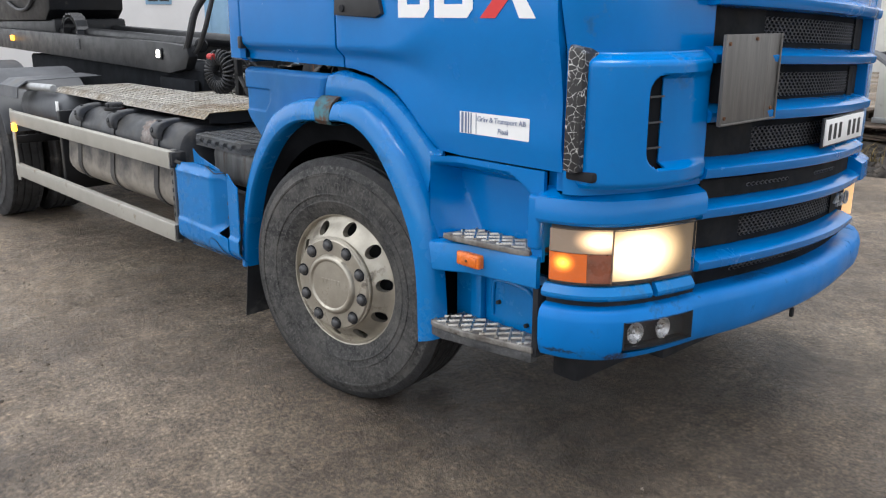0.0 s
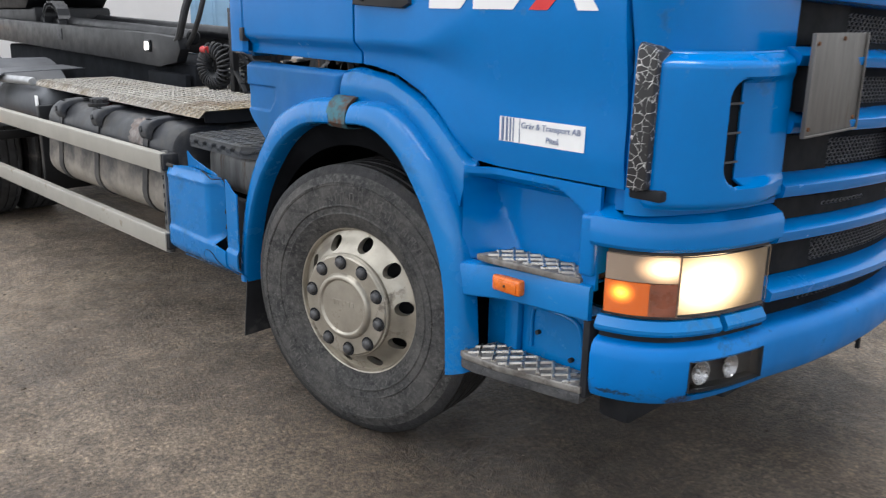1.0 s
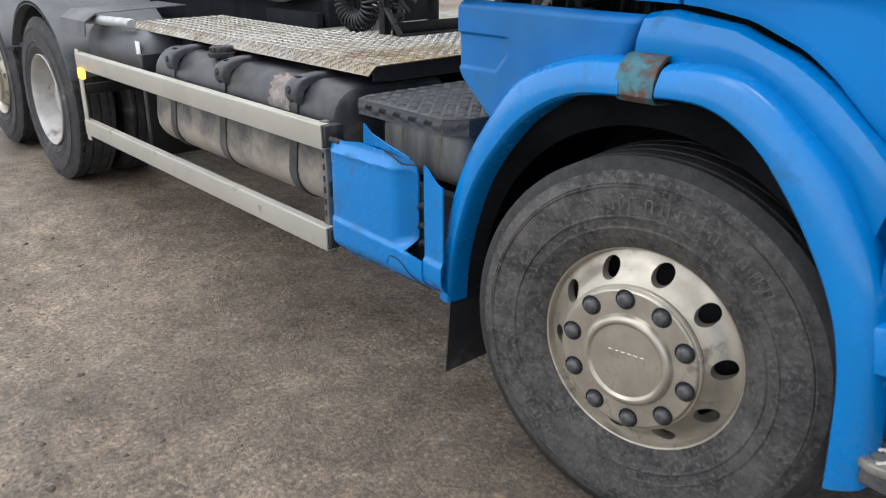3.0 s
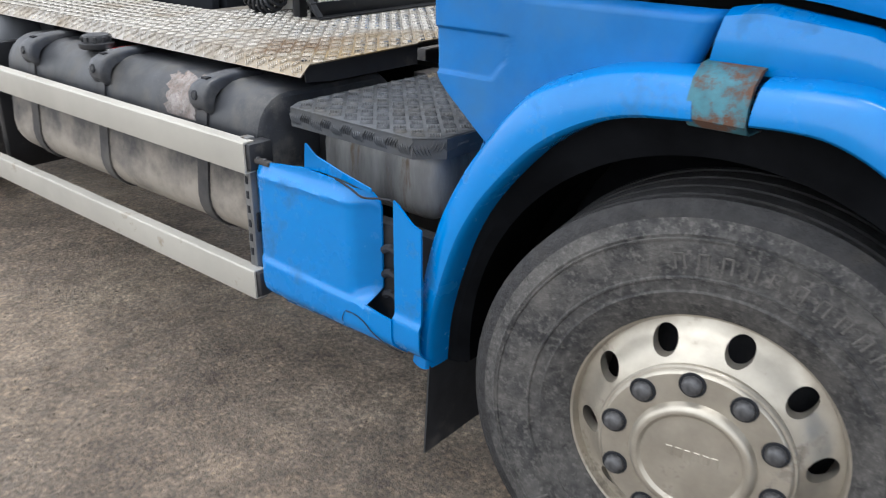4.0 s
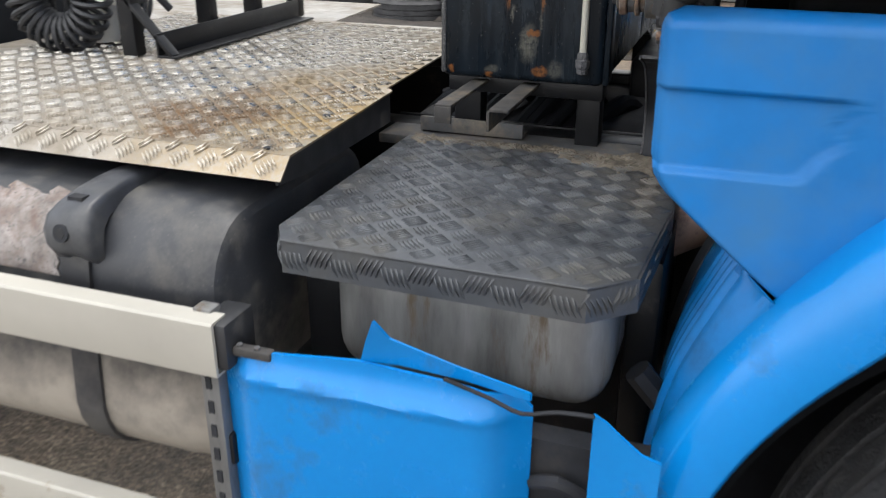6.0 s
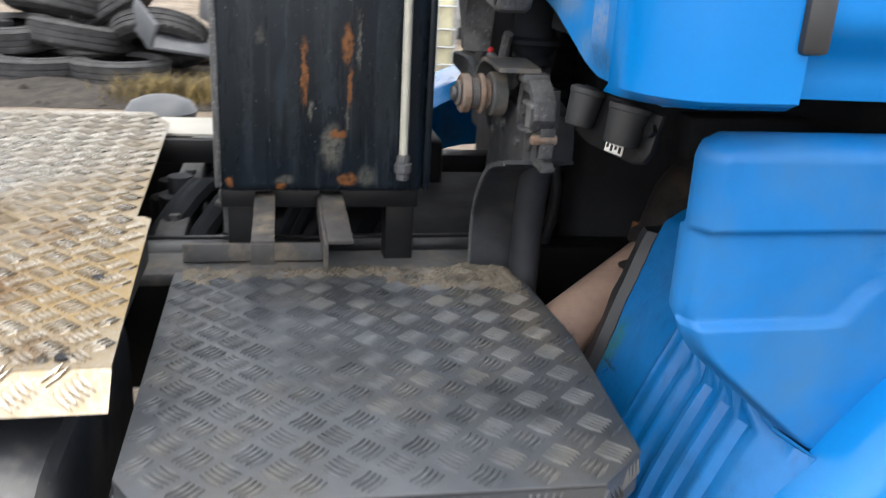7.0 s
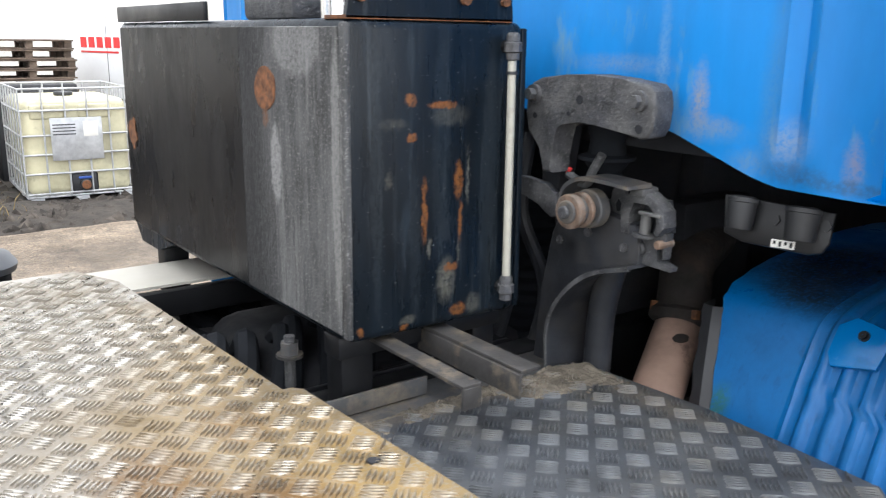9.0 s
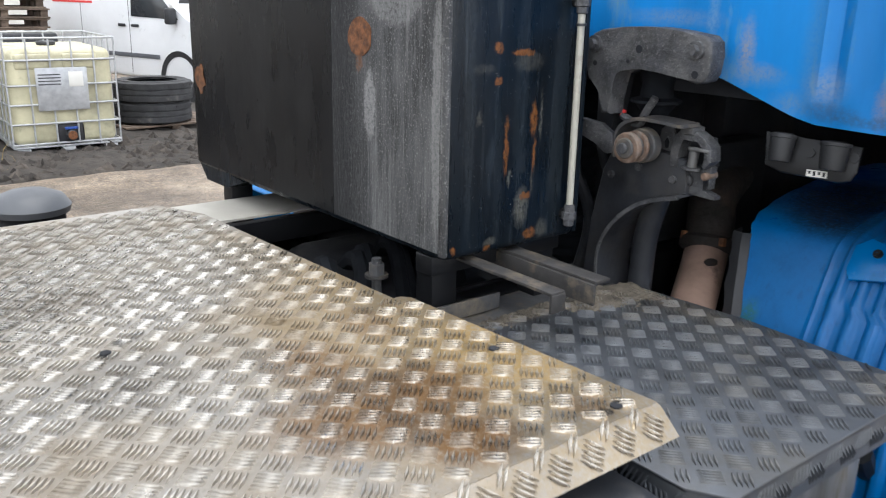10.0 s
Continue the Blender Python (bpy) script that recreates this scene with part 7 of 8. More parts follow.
    part("stand_rail", box((-1.16, 0.80, 1.110), (-1.10, 1.70, 1.160), 0.003), M_RECESS, tank)
    part("foot_angle", box((-1.335, 0.745, 1.030), (-1.10, 0.752, 1.062), 0.001), M_BEAM, tank)
    part("foot_angle", box((-1.335, 0.752, 1.030), (-1.10, 0.79, 1.036), 0.001), M_BEAM, tank)
    stud = part("stand_bolt", cyl((-1.268, 0.93, 1.02), (-1.268, 0.93, 1.115), 0.010, 10), M_CASTING, tank)
    part("stand_nut", cyl((-1.268, 0.93, 1.082), (-1.268, 0.93, 1.104), 0.017, 6), M_BEAM, stud)
    part("stand_washer", cyl((-1.268, 0.93, 1.076), (-1.268, 0.93, 1.082), 0.024, 14), M_STAY, stud)
    part("stay_bar", box((-1.213, 0.502, 1.148), (-1.180, 0.76, 1.154), 0.001), M_STAY, tank, "flat steel bar")
    part("stay_bar", box((-1.105, 0.500, 1.148), (-1.068, 0.76, 1.154), 0.001), M_STAY, tank, "flat steel bar")
    part("stay_flange", box((-1.110, 0.500, 1.110), (-1.104, 0.76, 1.148), 0.001), M_STAY, tank)
    part("stay_lug", box((-1.213, 0.500, 1.118), (-1.180, 0.506, 1.150), 0.001), M_STAY, tank)


build_hydraulics()


# -- cab mount, lamps under the cab and exhaust --
def build_mount():
    out = [(0.757, 1.500), (0.756, 1.533), (0.742, 1.556), (0.720, 1.565), (0.662, 1.572), (0.600, 1.574), (0.538, 1.570), (0.486, 1.564), (0.474, 1.554), (0.470, 1.530), (0.474, 1.498), (0.482, 1.485),
           (0.497, 1.480), (0.525, 1.487), (0.581, 1.494), (0.625, 1.497), (0.666, 1.496), (0.682, 1.487), (0.688, 1.466), (0.686, 1.405), (0.711, 1.405), (0.714, 1.452), (0.748, 1.468)]
    mount = part("cab_mount", plate(out, "x", -0.884, -0.838, 0.006, 3), M_CASTING, truck, "dusty cast cab mount")
    part("mount_web", plate([(0.757, 1.47), (0.757, 1.53), (0.72, 1.545), (0.56, 1.55), (0.54, 1.51), (0.66, 1.50), (0.70, 1.48), (0.712, 1.36), (0.757, 1.36)], "x", -0.838, -0.802, 0.004), M_POST, mount)
    for y, z in ((0.499, 1.539), (0.732, 1.537)):
        b = part("mount_bolt", cyl((-0.892, y, z), (-0.882, y, z), 0.016, 16), M_CASTING, mount)
        part("bolt_head", cyl((-0.903, y, z), (-0.890, y, z), 0.0105, 6), M_CASTING, b)
    for y, z, r in ((0.626, 1.533, 0.0075), (0.65, 1.509, 0.004), (0.499, 1.4965, 0.007), (0.731, 1.500, 0.005)):
        part("mount_hole", cyl((-0.8852, y, z), (-0.882, y, z), r, 12), M_DARK, mount)
    part("air_spring", lathe([(0.022, 0.0), (0.034, 0.008), (0.026, 0.018), (0.036, 0.030), (0.040, 0.036), (0.050, 0.040), (0.050, 0.046), (0.034, 0.050), (0.030, 0.075), (0.036, 0.09), (0.036, 0.17)], 22, "z", None, Matrix.Translation((-0.78, 0.655, 1.385)), True), M_RECESS, truck, "black bellows spring")
    # curved casting that carries the bush and latch
    lip = [(0.7130, 0.9547), (0.7246, 1.0286), (0.7267, 1.1151), (0.6909, 1.1837), (0.6265, 1.2364), (0.5411, 1.2639)]
    curve = [(p.x, p.y) for p in spline([(*q, 0) for q in lip], 5)]
    body = curve + [(0.5411, 1.2850), (0.5495, 1.3293), (0.6128, 1.3367), (0.6761, 1.3472), (0.7236, 1.3293), (0.7478, 1.2818), (0.7710, 1.1636), (0.7848, 1.0223), (0.7869, 0.9547)]
    post = part("mount_post", plate(body, "x", -0.815, -0.735, 0.004, 2), M_POST, truck, "dark cast post under the cab mount")
    part("post_flange", sheet([[(x, y, z) for x in (-0.841, -0.80, -0.735)] for y, z in curve], (0, -0.005, -0.005)), M_POST, post)
    part("flange_edge", sheet([[(x, y - 0.001, z - 0.001) for x in (-0.845, -0.8415)] for y, z in curve], (0, -0.006, -0.006)), M_CASTING, post)
    part("post_tube", tube([(-0.757, 0.6740, 0.9125), (-0.757, 0.6708, 1.0497), (-0.757, 0.6677, 1.1235), (-0.757, 0.6592, 1.1763), (-0.757, 0.6339, 1.2660)], 0.026, 16, smooth=4), M_POST, post)
    for y, z in ((0.6550, 1.2976), (0.7236, 1.2712), (0.5706, 1.2871)):
        part("post_bolt", cyl((-0.821, y, z), (-0.811, y, z), 0.008, 8), M_CASTING, post)
    # bush with bolt, and the link to the far side
    c = Vector((-0.848, 0.629, 1.348))
    ax = Vector((-1.0, -0.03, 0.0)).normalized()
    for d0, d1, r, m in ((-0.02, 0.004, 0.034, M_BEAM), (0.004, 0.014, 0.023, M_BUSH), (0.014, 0.022, 0.031, M_BUSH), (0.022, 0.036, 0.024, M_BEAM), (0.036, 0.050, 0.030, M_BUSH), (0.050, 0.056, 0.020, M_BEAM), (0.056, 0.064, 0.011, M_CASTING)):
        part("bush_ring", cyl(c + ax * d0, c + ax * d1, r, 20, bevel=0.002), m, post)
    part("mount_link", plate([(0.8772, 1.3806), (0.7742, 1.3848), (0.7227, 1.3806), (0.6939, 1.3642), (0.6867, 1.3261), (0.7073, 1.3209), (0.7381, 1.3394), (0.7742, 1.3539), (0.8772, 1.3580)], "x", -0.862, -0.848, 0.003), M_CASTING, truck, "grey steel link")
    strap = spline([(0, 0.6899, 1.3234), (0, 0.6837, 1.3754), (0, 0.6452, 1.4014), (0, 0.5880, 1.4035), (0, 0.5360, 1.4004)], 5)
    part("yoke", sheet([[(x, p.y, p.z) for x in (-0.862, -0.84, -0.80)] for p in strap], (0, -0.004, -0.006)), M_BEAM, post)
    # latch: a cheek with a slotted hole, an arched frame round an upright bolt, and a bracketed foot
    latch = part("cab_latch", plate([(0.506, 1.352), (0.509, 1.385), (0.518, 1.402), (0.530, 1.404), (0.541, 1.394), (0.544, 1.372), (0.536, 1.348)], "x", -0.898, -0.890, 0.002), M_CASTING, truck, "grey cab latch")
    part("latch_slot", plate([(0.522, 1.362), (0.520, 1.374), (0.525, 1.381), (0.530, 1.374), (0.528, 1.362)], "x", -0.8992, -0.897), M_DARK, latch)
    frame_line = [(0.498, 1.336), (0.500, 1.366), (0.494, 1.390), (0.482, 1.402), (0.452, 1.403), (0.436, 1.394), (0.418, 1.380), (0.415, 1.356), (0.428, 1.340), (0.434, 1.346), (0.427, 1.360), (0.430, 1.374), (0.446, 1.388), (0.476, 1.388), (0.484, 1.366), (0.482, 1.336)]
    part("latch_frame", plate(frame_line, "x", -0.922, -0.892, 0.002), M_CASTING, latch)
    part("latch_back", plate([(0.490, 1.334), (0.490, 1.392), (0.432, 1.392), (0.422, 1.344)], "x", -0.892, -0.884), M_POST, latch)
    part("latch_cap", box((-0.930, 0.452, 1.397), (-0.892, 0.478, 1.410), 0.004, 2), M_CASTING, latch)
    part("latch_bar", box((-0.926, 0.420, 1.370), (-0.918, 0.462, 1.376), 0.002), M_CANISTER, latch)
    part("latch_bolt", cyl((-0.912, 0.455, 1.374), (-0.912, 0.459, 1.338), 0.0088, 14, bevel=0.002), M_CANISTER, latch)
    part("bolt_washer", cyl((-0.912, 0.459, 1.340), (-0.912, 0.4595, 1.335), 0.018, 16, bevel=0.001), M_CASTING, latch)
    part("latch_foot", plate([(0.488, 1.332), (0.488, 1.300), (0.474, 1.290), (0.410, 1.288), (0.410, 1.294), (0.436, 1.300), (0.438, 1.332), (0.428, 1.332), (0.424, 1.304), (0.422, 1.344), (0.430, 1.346), (0.432, 1.336)], "x", -0.908, -0.888, 0.0015), M_CASTING, latch)
    part("foot_boss", cyl((-0.915, 0.468, 1.314), (-0.888, 0.468, 1.314), 0.012, 14, bevel=0.003), M_POST, latch)
    part("latch_pin", cyl((-0.920, 0.428, 1.328), (-0.884, 0.428, 1.328), 0.007, 10, bevel=0.002), M_BUSH, latch)
    part("latch_pin", cyl((-0.908, 0.503, 1.312), (-0.884, 0.503, 1.312), 0.008, 6), M_CASTING, latch)
    seat = Matrix.Translation((-0.800, 0.541, 1.326)) @ Matrix.Scale(1.095, 4) @ Matrix.Translation((0.905, -0.462, -1.348))
    for ob in (latch, *latch.children):
        ob.data.transform(seat)
    part("red_cap", cyl((-0.84, 0.690, 1.398), (-0.84, 0.684, 1.410), 0.0045, 8), M_HOSE_RED, truck)
    part("air_line", tube([(-0.84, 0.69, 1.40), (-0.83, 0.655, 1.385), (-0.83, 0.64, 1.41), (-0.83, 0.62, 1.44)], 0.008, 8, smooth=4), M_CASTING, truck)
    # twin sensors on a plate below the cab's rear edge
    base = part("sensor_bracket", plate([(0.212, 1.360), (0.220, 1.345), (0.240, 1.340), (0.335, 1.345), (0.365, 1.356), (0.372, 1.415), (0.21, 1.405)], "x", -0.80, -0.79, 0.004), M_FRAME, truck, "black bracket with two round sensors")
    for y, z, r in ((0.338, 1.368, 0.022), (0.250, 1.363, 0.025)):
        part("sensor", lathe([(r * 0.80, -0.004), (r * 0.86, 0.0), (r * 0.98, 0.036), (r * 1.04, 0.037), (r * 1.04, 0.043), (r * 0.7, 0.046), (0.001, 0.046)], 22, "z", None, Matrix.Translation((-0.815, y, z)), True), M_GRILLE, base)
    part("sensor_label", box((-0.8015, 0.258, 1.3445), (-0.7995, 0.292, 1.3565)), M_CABIN, base, "small white printed label")
    for k in range(4):
        tag_bar = box((-0.8022, 0.261 + 0.008 * k, 1.3465 + 0.003 * (k % 2)), (-0.8010, 0.265 + 0.008 * k, 1.3545), 0)
        part("bar", tag_bar, M_DARK, base)
    for y in (0.220, 0.292):
        part("bracket_bolt", cyl((-0.806, y, 1.385), (-0.798, y, 1.385), 0.009, 6), M_FRAME, base)
    tilt = Matrix.Translation((-0.779, 0.328, 1.377)) @ Euler((0, radians(12), radians(16))).to_matrix().to_4x4() @ Matrix.Translation((0.815, -0.294, -1.387))
    for ob in (base, *base.children):
        ob.data.transform(tilt)
    # browned exhaust pipe with its clamp and elbow
    d = Vector((0.827, 0.435, 0.355)).normalized()
    p = Vector((-0.600, 0.630, 1.012))
    pipe = part("exhaust_pipe", cyl(p - d * 0.34, p + d * 0.130, 0.050, 32), M_PIPE, truck, "heat-browned exhaust pipe")
    part("pipe_seam", tube([p + d * k + Vector((-0.012, -0.044, 0.022)) for k in (-0.30, -0.1, 0.11)], 0.0012, 5), M_ELBOW, pipe)
    e = p + d * 0.122
    part("pipe_clamp", cyl(e, e + Vector((0.012, 0.006, 0.034)), 0.066, 26, bevel=0.009), M_ELBOW, pipe, "rusty clamp")
    for a in (0.6, 2.4, 4.2):
        c = e + Vector((0.058 * math.cos(a) + 0.006, 0.058 * math.sin(a), 0.03))
        part("clamp_bolt", cyl(c, c + Vector((0.004, 0.002, 0.018)), 0.010, 6), M_RUST, pipe)
    part("pipe_elbow", tube([e + Vector((0.008, 0.004, 0.02)), e + Vector((0.022, 0.012, 0.06)), e + Vector((0.07, 0.04, 0.12)), e + Vector((0.24, 0.10, 0.15))], 0.055, 20, smooth=5), M_ELBOW, pipe)
    part("pipe_plate", plate(blob(0, 0, 0.020, 0.011, 3, 14, 0.1), "z", 0, 0.001), M_ELBOW, pipe).matrix_world = Matrix.Translation((-0.588, 0.6115, 1.0645)) @ Vector((-0.093, -0.52, 0.85)).to_track_quat("Z", "Y").to_matrix().to_4x4()
    part("heat_shield", box((-0.46, 0.72, 0.85), (-0.22, 0.78, 1.30), 0.01), M_DARK, truck)
    # dark boxes added to stand for the shaded space under the cab
    part("engine_cover", box((-0.60, 0.86, 0.95), (-0.28, 1.8, 1.47), 0.04, 3), M_DARK, truck)
    part("cross_beam", box((-0.58, 1.16, 1.02), (-0.42, 1.95, 1.47), 0.03, 3), M_DARK, truck)
    # corrugated air duct, hoses and wiring in the gap behind the mount
    duct = [(0.058 + 0.008 * (k % 2), 0.014 * k) for k in range(36)]
    part("air_duct", lathe(duct, 24, "z", None, Matrix.Translation((-0.640, 1.00, 0.94)), True), M_RECESS, truck, "black corrugated air duct")
    for x, y, r in ((-0.76, 0.86, 0.014), (-0.74, 0.99, 0.018), (-0.68, 0.84, 0.011)):
        part("hose", tube([(x, y, 0.98), (x + 0.02, y - 0.02, 1.14), (x - 0.015, y + 0.02, 1.30), (x + 0.02, y + 0.03, 1.47)], r, 10, smooth=5), M_POST, truck)


build_mount()


# -- hooklift and air lines behind the cab --
def build_hooklift():
    for y in (0.75, 1.56):
        prof = [(-7.9, 1.33), (-3.6, 1.25), (-3.0, 1.235), (-2.75, 1.27), (-2.69, 1.36), (-2.72, 1.43), (-3.1, 1.445), (-7.9, 1.515)]
        part("lift_beam", plate(prof, "y", y, y + 0.07, 0.006), M_FRAME, truck, "black hooklift beam")
    lamp = part("marker_lamp", box((-3.17, 0.735, 1.325), (-3.095, 0.752, 1.405), 0.010, 3), M_BLACK, truck, "lit white marker lamp")
    part("lamp_lens", box((-3.158, 0.728, 1.340), (-3.107, 0.738, 1.392), 0.006, 3), M_MARKER, lamp)
    part("beam_label", box((-4.77, 0.745, 1.35), (-4.67, 0.751, 1.44), 0.001), M_CASTING, truck, "faded label on the beam")
    part("marker_lamp", box((-6.50, 0.738, 1.385), (-6.41, 0.752, 1.435), 0.006, 3), M_AMBER_LIT, truck, "lit amber marker lamp")
    part("lift_frame", box((-7.6, 0.84, 1.40), (-5.5, 1.52, 1.60), 0.03), M_FRAME, truck)
    part("lift_cylinder", cyl((-7.4, 0.95, 1.53), (-2.78, 0.90, 1.43), 0.05, 20, bevel=0.01), M_FRAME, truck, "black lift cylinder")
    part("lift_cylinder", cyl((-7.4, 1.40, 1.53), (-2.9, 1.42, 1.43), 0.05, 20, bevel=0.01), M_FRAME, truck)
    part("lift_tower", plate([(-7.6, 1.56), (-5.62, 1.58), (-5.48, 1.68), (-5.42, 2.3), (-7.6, 2.3)], "y", 0.80, 1.50, 0.03), M_FRAME, truck, "black hooklift body")
    part("body_hose", tube([(-6.6, 0.79, 1.75), (-6.3, 0.78, 1.68), (-6.0, 0.78, 1.70), (-5.8, 0.78, 1.85), (-5.75, 0.79, 2.2)], 0.016, 8, smooth=4), M_CASTING, truck)
    # near-black box added for the shadowed space beneath the beams
    part("under_frame", box((-6.2, 0.82, 0.95), (-2.64, 1.50, 1.265), 0.02), M_RECESS, truck)
    # cable chain over the beam
    for k in range(9):
        a = radians(10 + 20 * k)
        part("chain_link", box((-0.07, -0.05, -0.016), (0.07, 0.05, 0.016), 0.004, 1, Matrix.Translation((-5.05 + 0.16 * math.cos(a), 0.86, 1.50 + 0.12 * math.sin(a))) @ Matrix.Rotation(-a + 1.57, 4, "Y")), M_CASTING if k % 2 else M_BLACK, truck)
    # hoses and spiral air lines on a stand
    part("hose", tube([(-2.95, 0.80, 1.36), (-2.75, 0.77, 1.42), (-2.66, 0.76, 1.52), (-2.62, 0.80, 1.68), (-2.50, 0.9, 1.85), (-2.30, 1.0, 1.95)], 0.024, 10, smooth=5), M_BLACK, truck, "black hydraulic hose")
    part("hose", tube([(-2.90, 0.84, 1.33), (-2.66, 0.80, 1.40), (-2.52, 0.80, 1.55), (-2.48, 0.85, 1.75), (-2.42, 0.95, 2.0)], 0.016, 10, smooth=5), M_BLACK, truck)
    stand = part("hose_stand", box((-2.065, 0.80, 1.131), (-2.005, 1.53, 1.137), 0.001), M_FRAME, truck, "dark angle stand with spiral air lines")
    part("stand_upright", box((-2.065, 0.80, 1.137), (-2.058, 1.53, 1.190), 0.001), M_FRAME, stand)
    for x, y in ((-2.17, 0.80), (-2.12, 1.06), (-2.12, 1.30), (-2.12, 1.56)):
        part("stand_post", box((x, y, 1.13), (x + 0.045, y + 0.04, 1.62), 0.004), M_FRAME, stand)
    part("stand_bar", box((-2.12, 0.80, 1.40), (-2.08, 1.60, 1.62), 0.004), M_FRAME, stand)

    def coil(c, major, minor, turns, tilt, wire=0.0075):
        """A spiral air line hung up in a loop."""
        m = pose(c[0], c[1], c[2], 0, 0, tilt)
        pts = []
        n = turns * 12
        for k in range(n + 1):
            u = 2 * math.pi * k / n * 0.97
            a = 2 * math.pi * turns * k / n
            r = major + minor * math.cos(a)
            pts.append(m @ Vector((r * math.cos(u + 1.7), minor * math.sin(a), r * math.sin(u + 1.7) * 1.05)))
        part("air_line", tube(pts, wire, 6), M_BLACK, stand, "black spiral air line")
    coil((-2.345, 0.80, 1.272), 0.092, 0.044, 26, 12)
    coil((-2.345, 1.00, 1.245), 0.084, 0.038, 20, -14)
    for r, x in ((0.085, -2.27), (0.070, -2.24)):
        part("air_line", tube([(x + r * math.cos(a), 0.93 + 0.02 * math.sin(a * 2), 1.225 + r * math.sin(a)) for a in [6.2832 * k / 28 for k in range(29)]], 0.006, 6), M_BLACK, stand, "black air line loop")
    part("white_reservoir", lathe([(0.001, 0), (0.05, 0.005), (0.055, 0.02), (0.055, 0.10), (0.04, 0.12), (0.02, 0.13), (0.001, 0.13)], 18, "z", None, Matrix.Translation((-2.33, 0.93, 1.135)), True), M_CABIN, stand, "off-white reservoir")
    part("coupling", cyl((-2.42, 0.76, 1.37), (-2.36, 0.76, 1.37), 0.022, 12, bevel=0.004), M_HOSE_RED, stand, "red air coupling")
    part("coupling", cyl((-2.36, 0.80, 1.35), (-2.30, 0.80, 1.35), 0.018, 12, bevel=0.004), M_CASTING, stand)
    rng = random.Random(12)
    part("stand_brace", box((0, 0, 0), (0.20, 0.03, 0.012), 0.002, 2, pose(-2.16, 0.80, 1.28, 0, 48, 0)), M_FRAME, stand)
    for k in range(3):
        x = -2.42 + 0.05 * k
        part("hose", tube([(x, 0.85, 1.14), (x + 0.05, 0.82, 1.30 + 0.1 * rng.random()), (x + 0.15, 0.86, 1.38), (x + 0.25, 0.95, 1.2 + 0.2 * rng.random())], 0.010, 8, smooth=4), M_BLACK, stand)
    part("rear_gear", box((-3.9, 0.30, 0.78), (-3.2, 0.74, 1.10), 0.03), M_DARK, truck)
    part("rear_gear", box((-3.2, 0.76, 1.00), (-2.66, 0.80, 1.20), 0.01), M_RECESS, truck)
    # bright plates on the far side and a grey domed lid
    part("far_deck", plate([(-2.9, 1.40), (-1.02, 1.40), (-1.02, 1.585), (-2.9, 1.60)], "z", 1.098, 1.104), M_RAIL, truck, "pale plate beyond the deck")
    part("far_deck", plate([(-3.2, 1.62), (-2.02, 1.62), (-2.06, 2.20), (-3.2, 2.20)], "z", 1.090, 1.096), M_TREAD, truck, "bright aluminium plate on the far side")
    part("far_deck_edge", box((-3.2, 1.37, 1.04), (-1.02, 1.398, 1.096), 0.003), M_FRAME, truck)
    part("filter_dome", lathe([(0.115, 0.0), (0.12, 0.02), (0.10, 0.05), (0.06, 0.066), (0.001, 0.072)], 30, "z", None, Matrix.Translation((-1.57, 2.38, 0.945)), True), M_MUDGUARD, truck, "grey domed lid")
    part("dome_stem", cyl((-1.57, 2.38, 0.5), (-1.57, 2.38, 0.95), 0.10, 16), M_DARK, truck)


build_hooklift()


# ---- the yard behind the truck ----
def loose_tyre(m, label, r=0.50, half=0.13):
    e = empty("tyre", label, "tyre", m, "scrap tyres in the yard")
    part("carcass", tyre_mesh(r, half, 0.285, lugs=40), M_RUBBER_OLD, e)
    return e


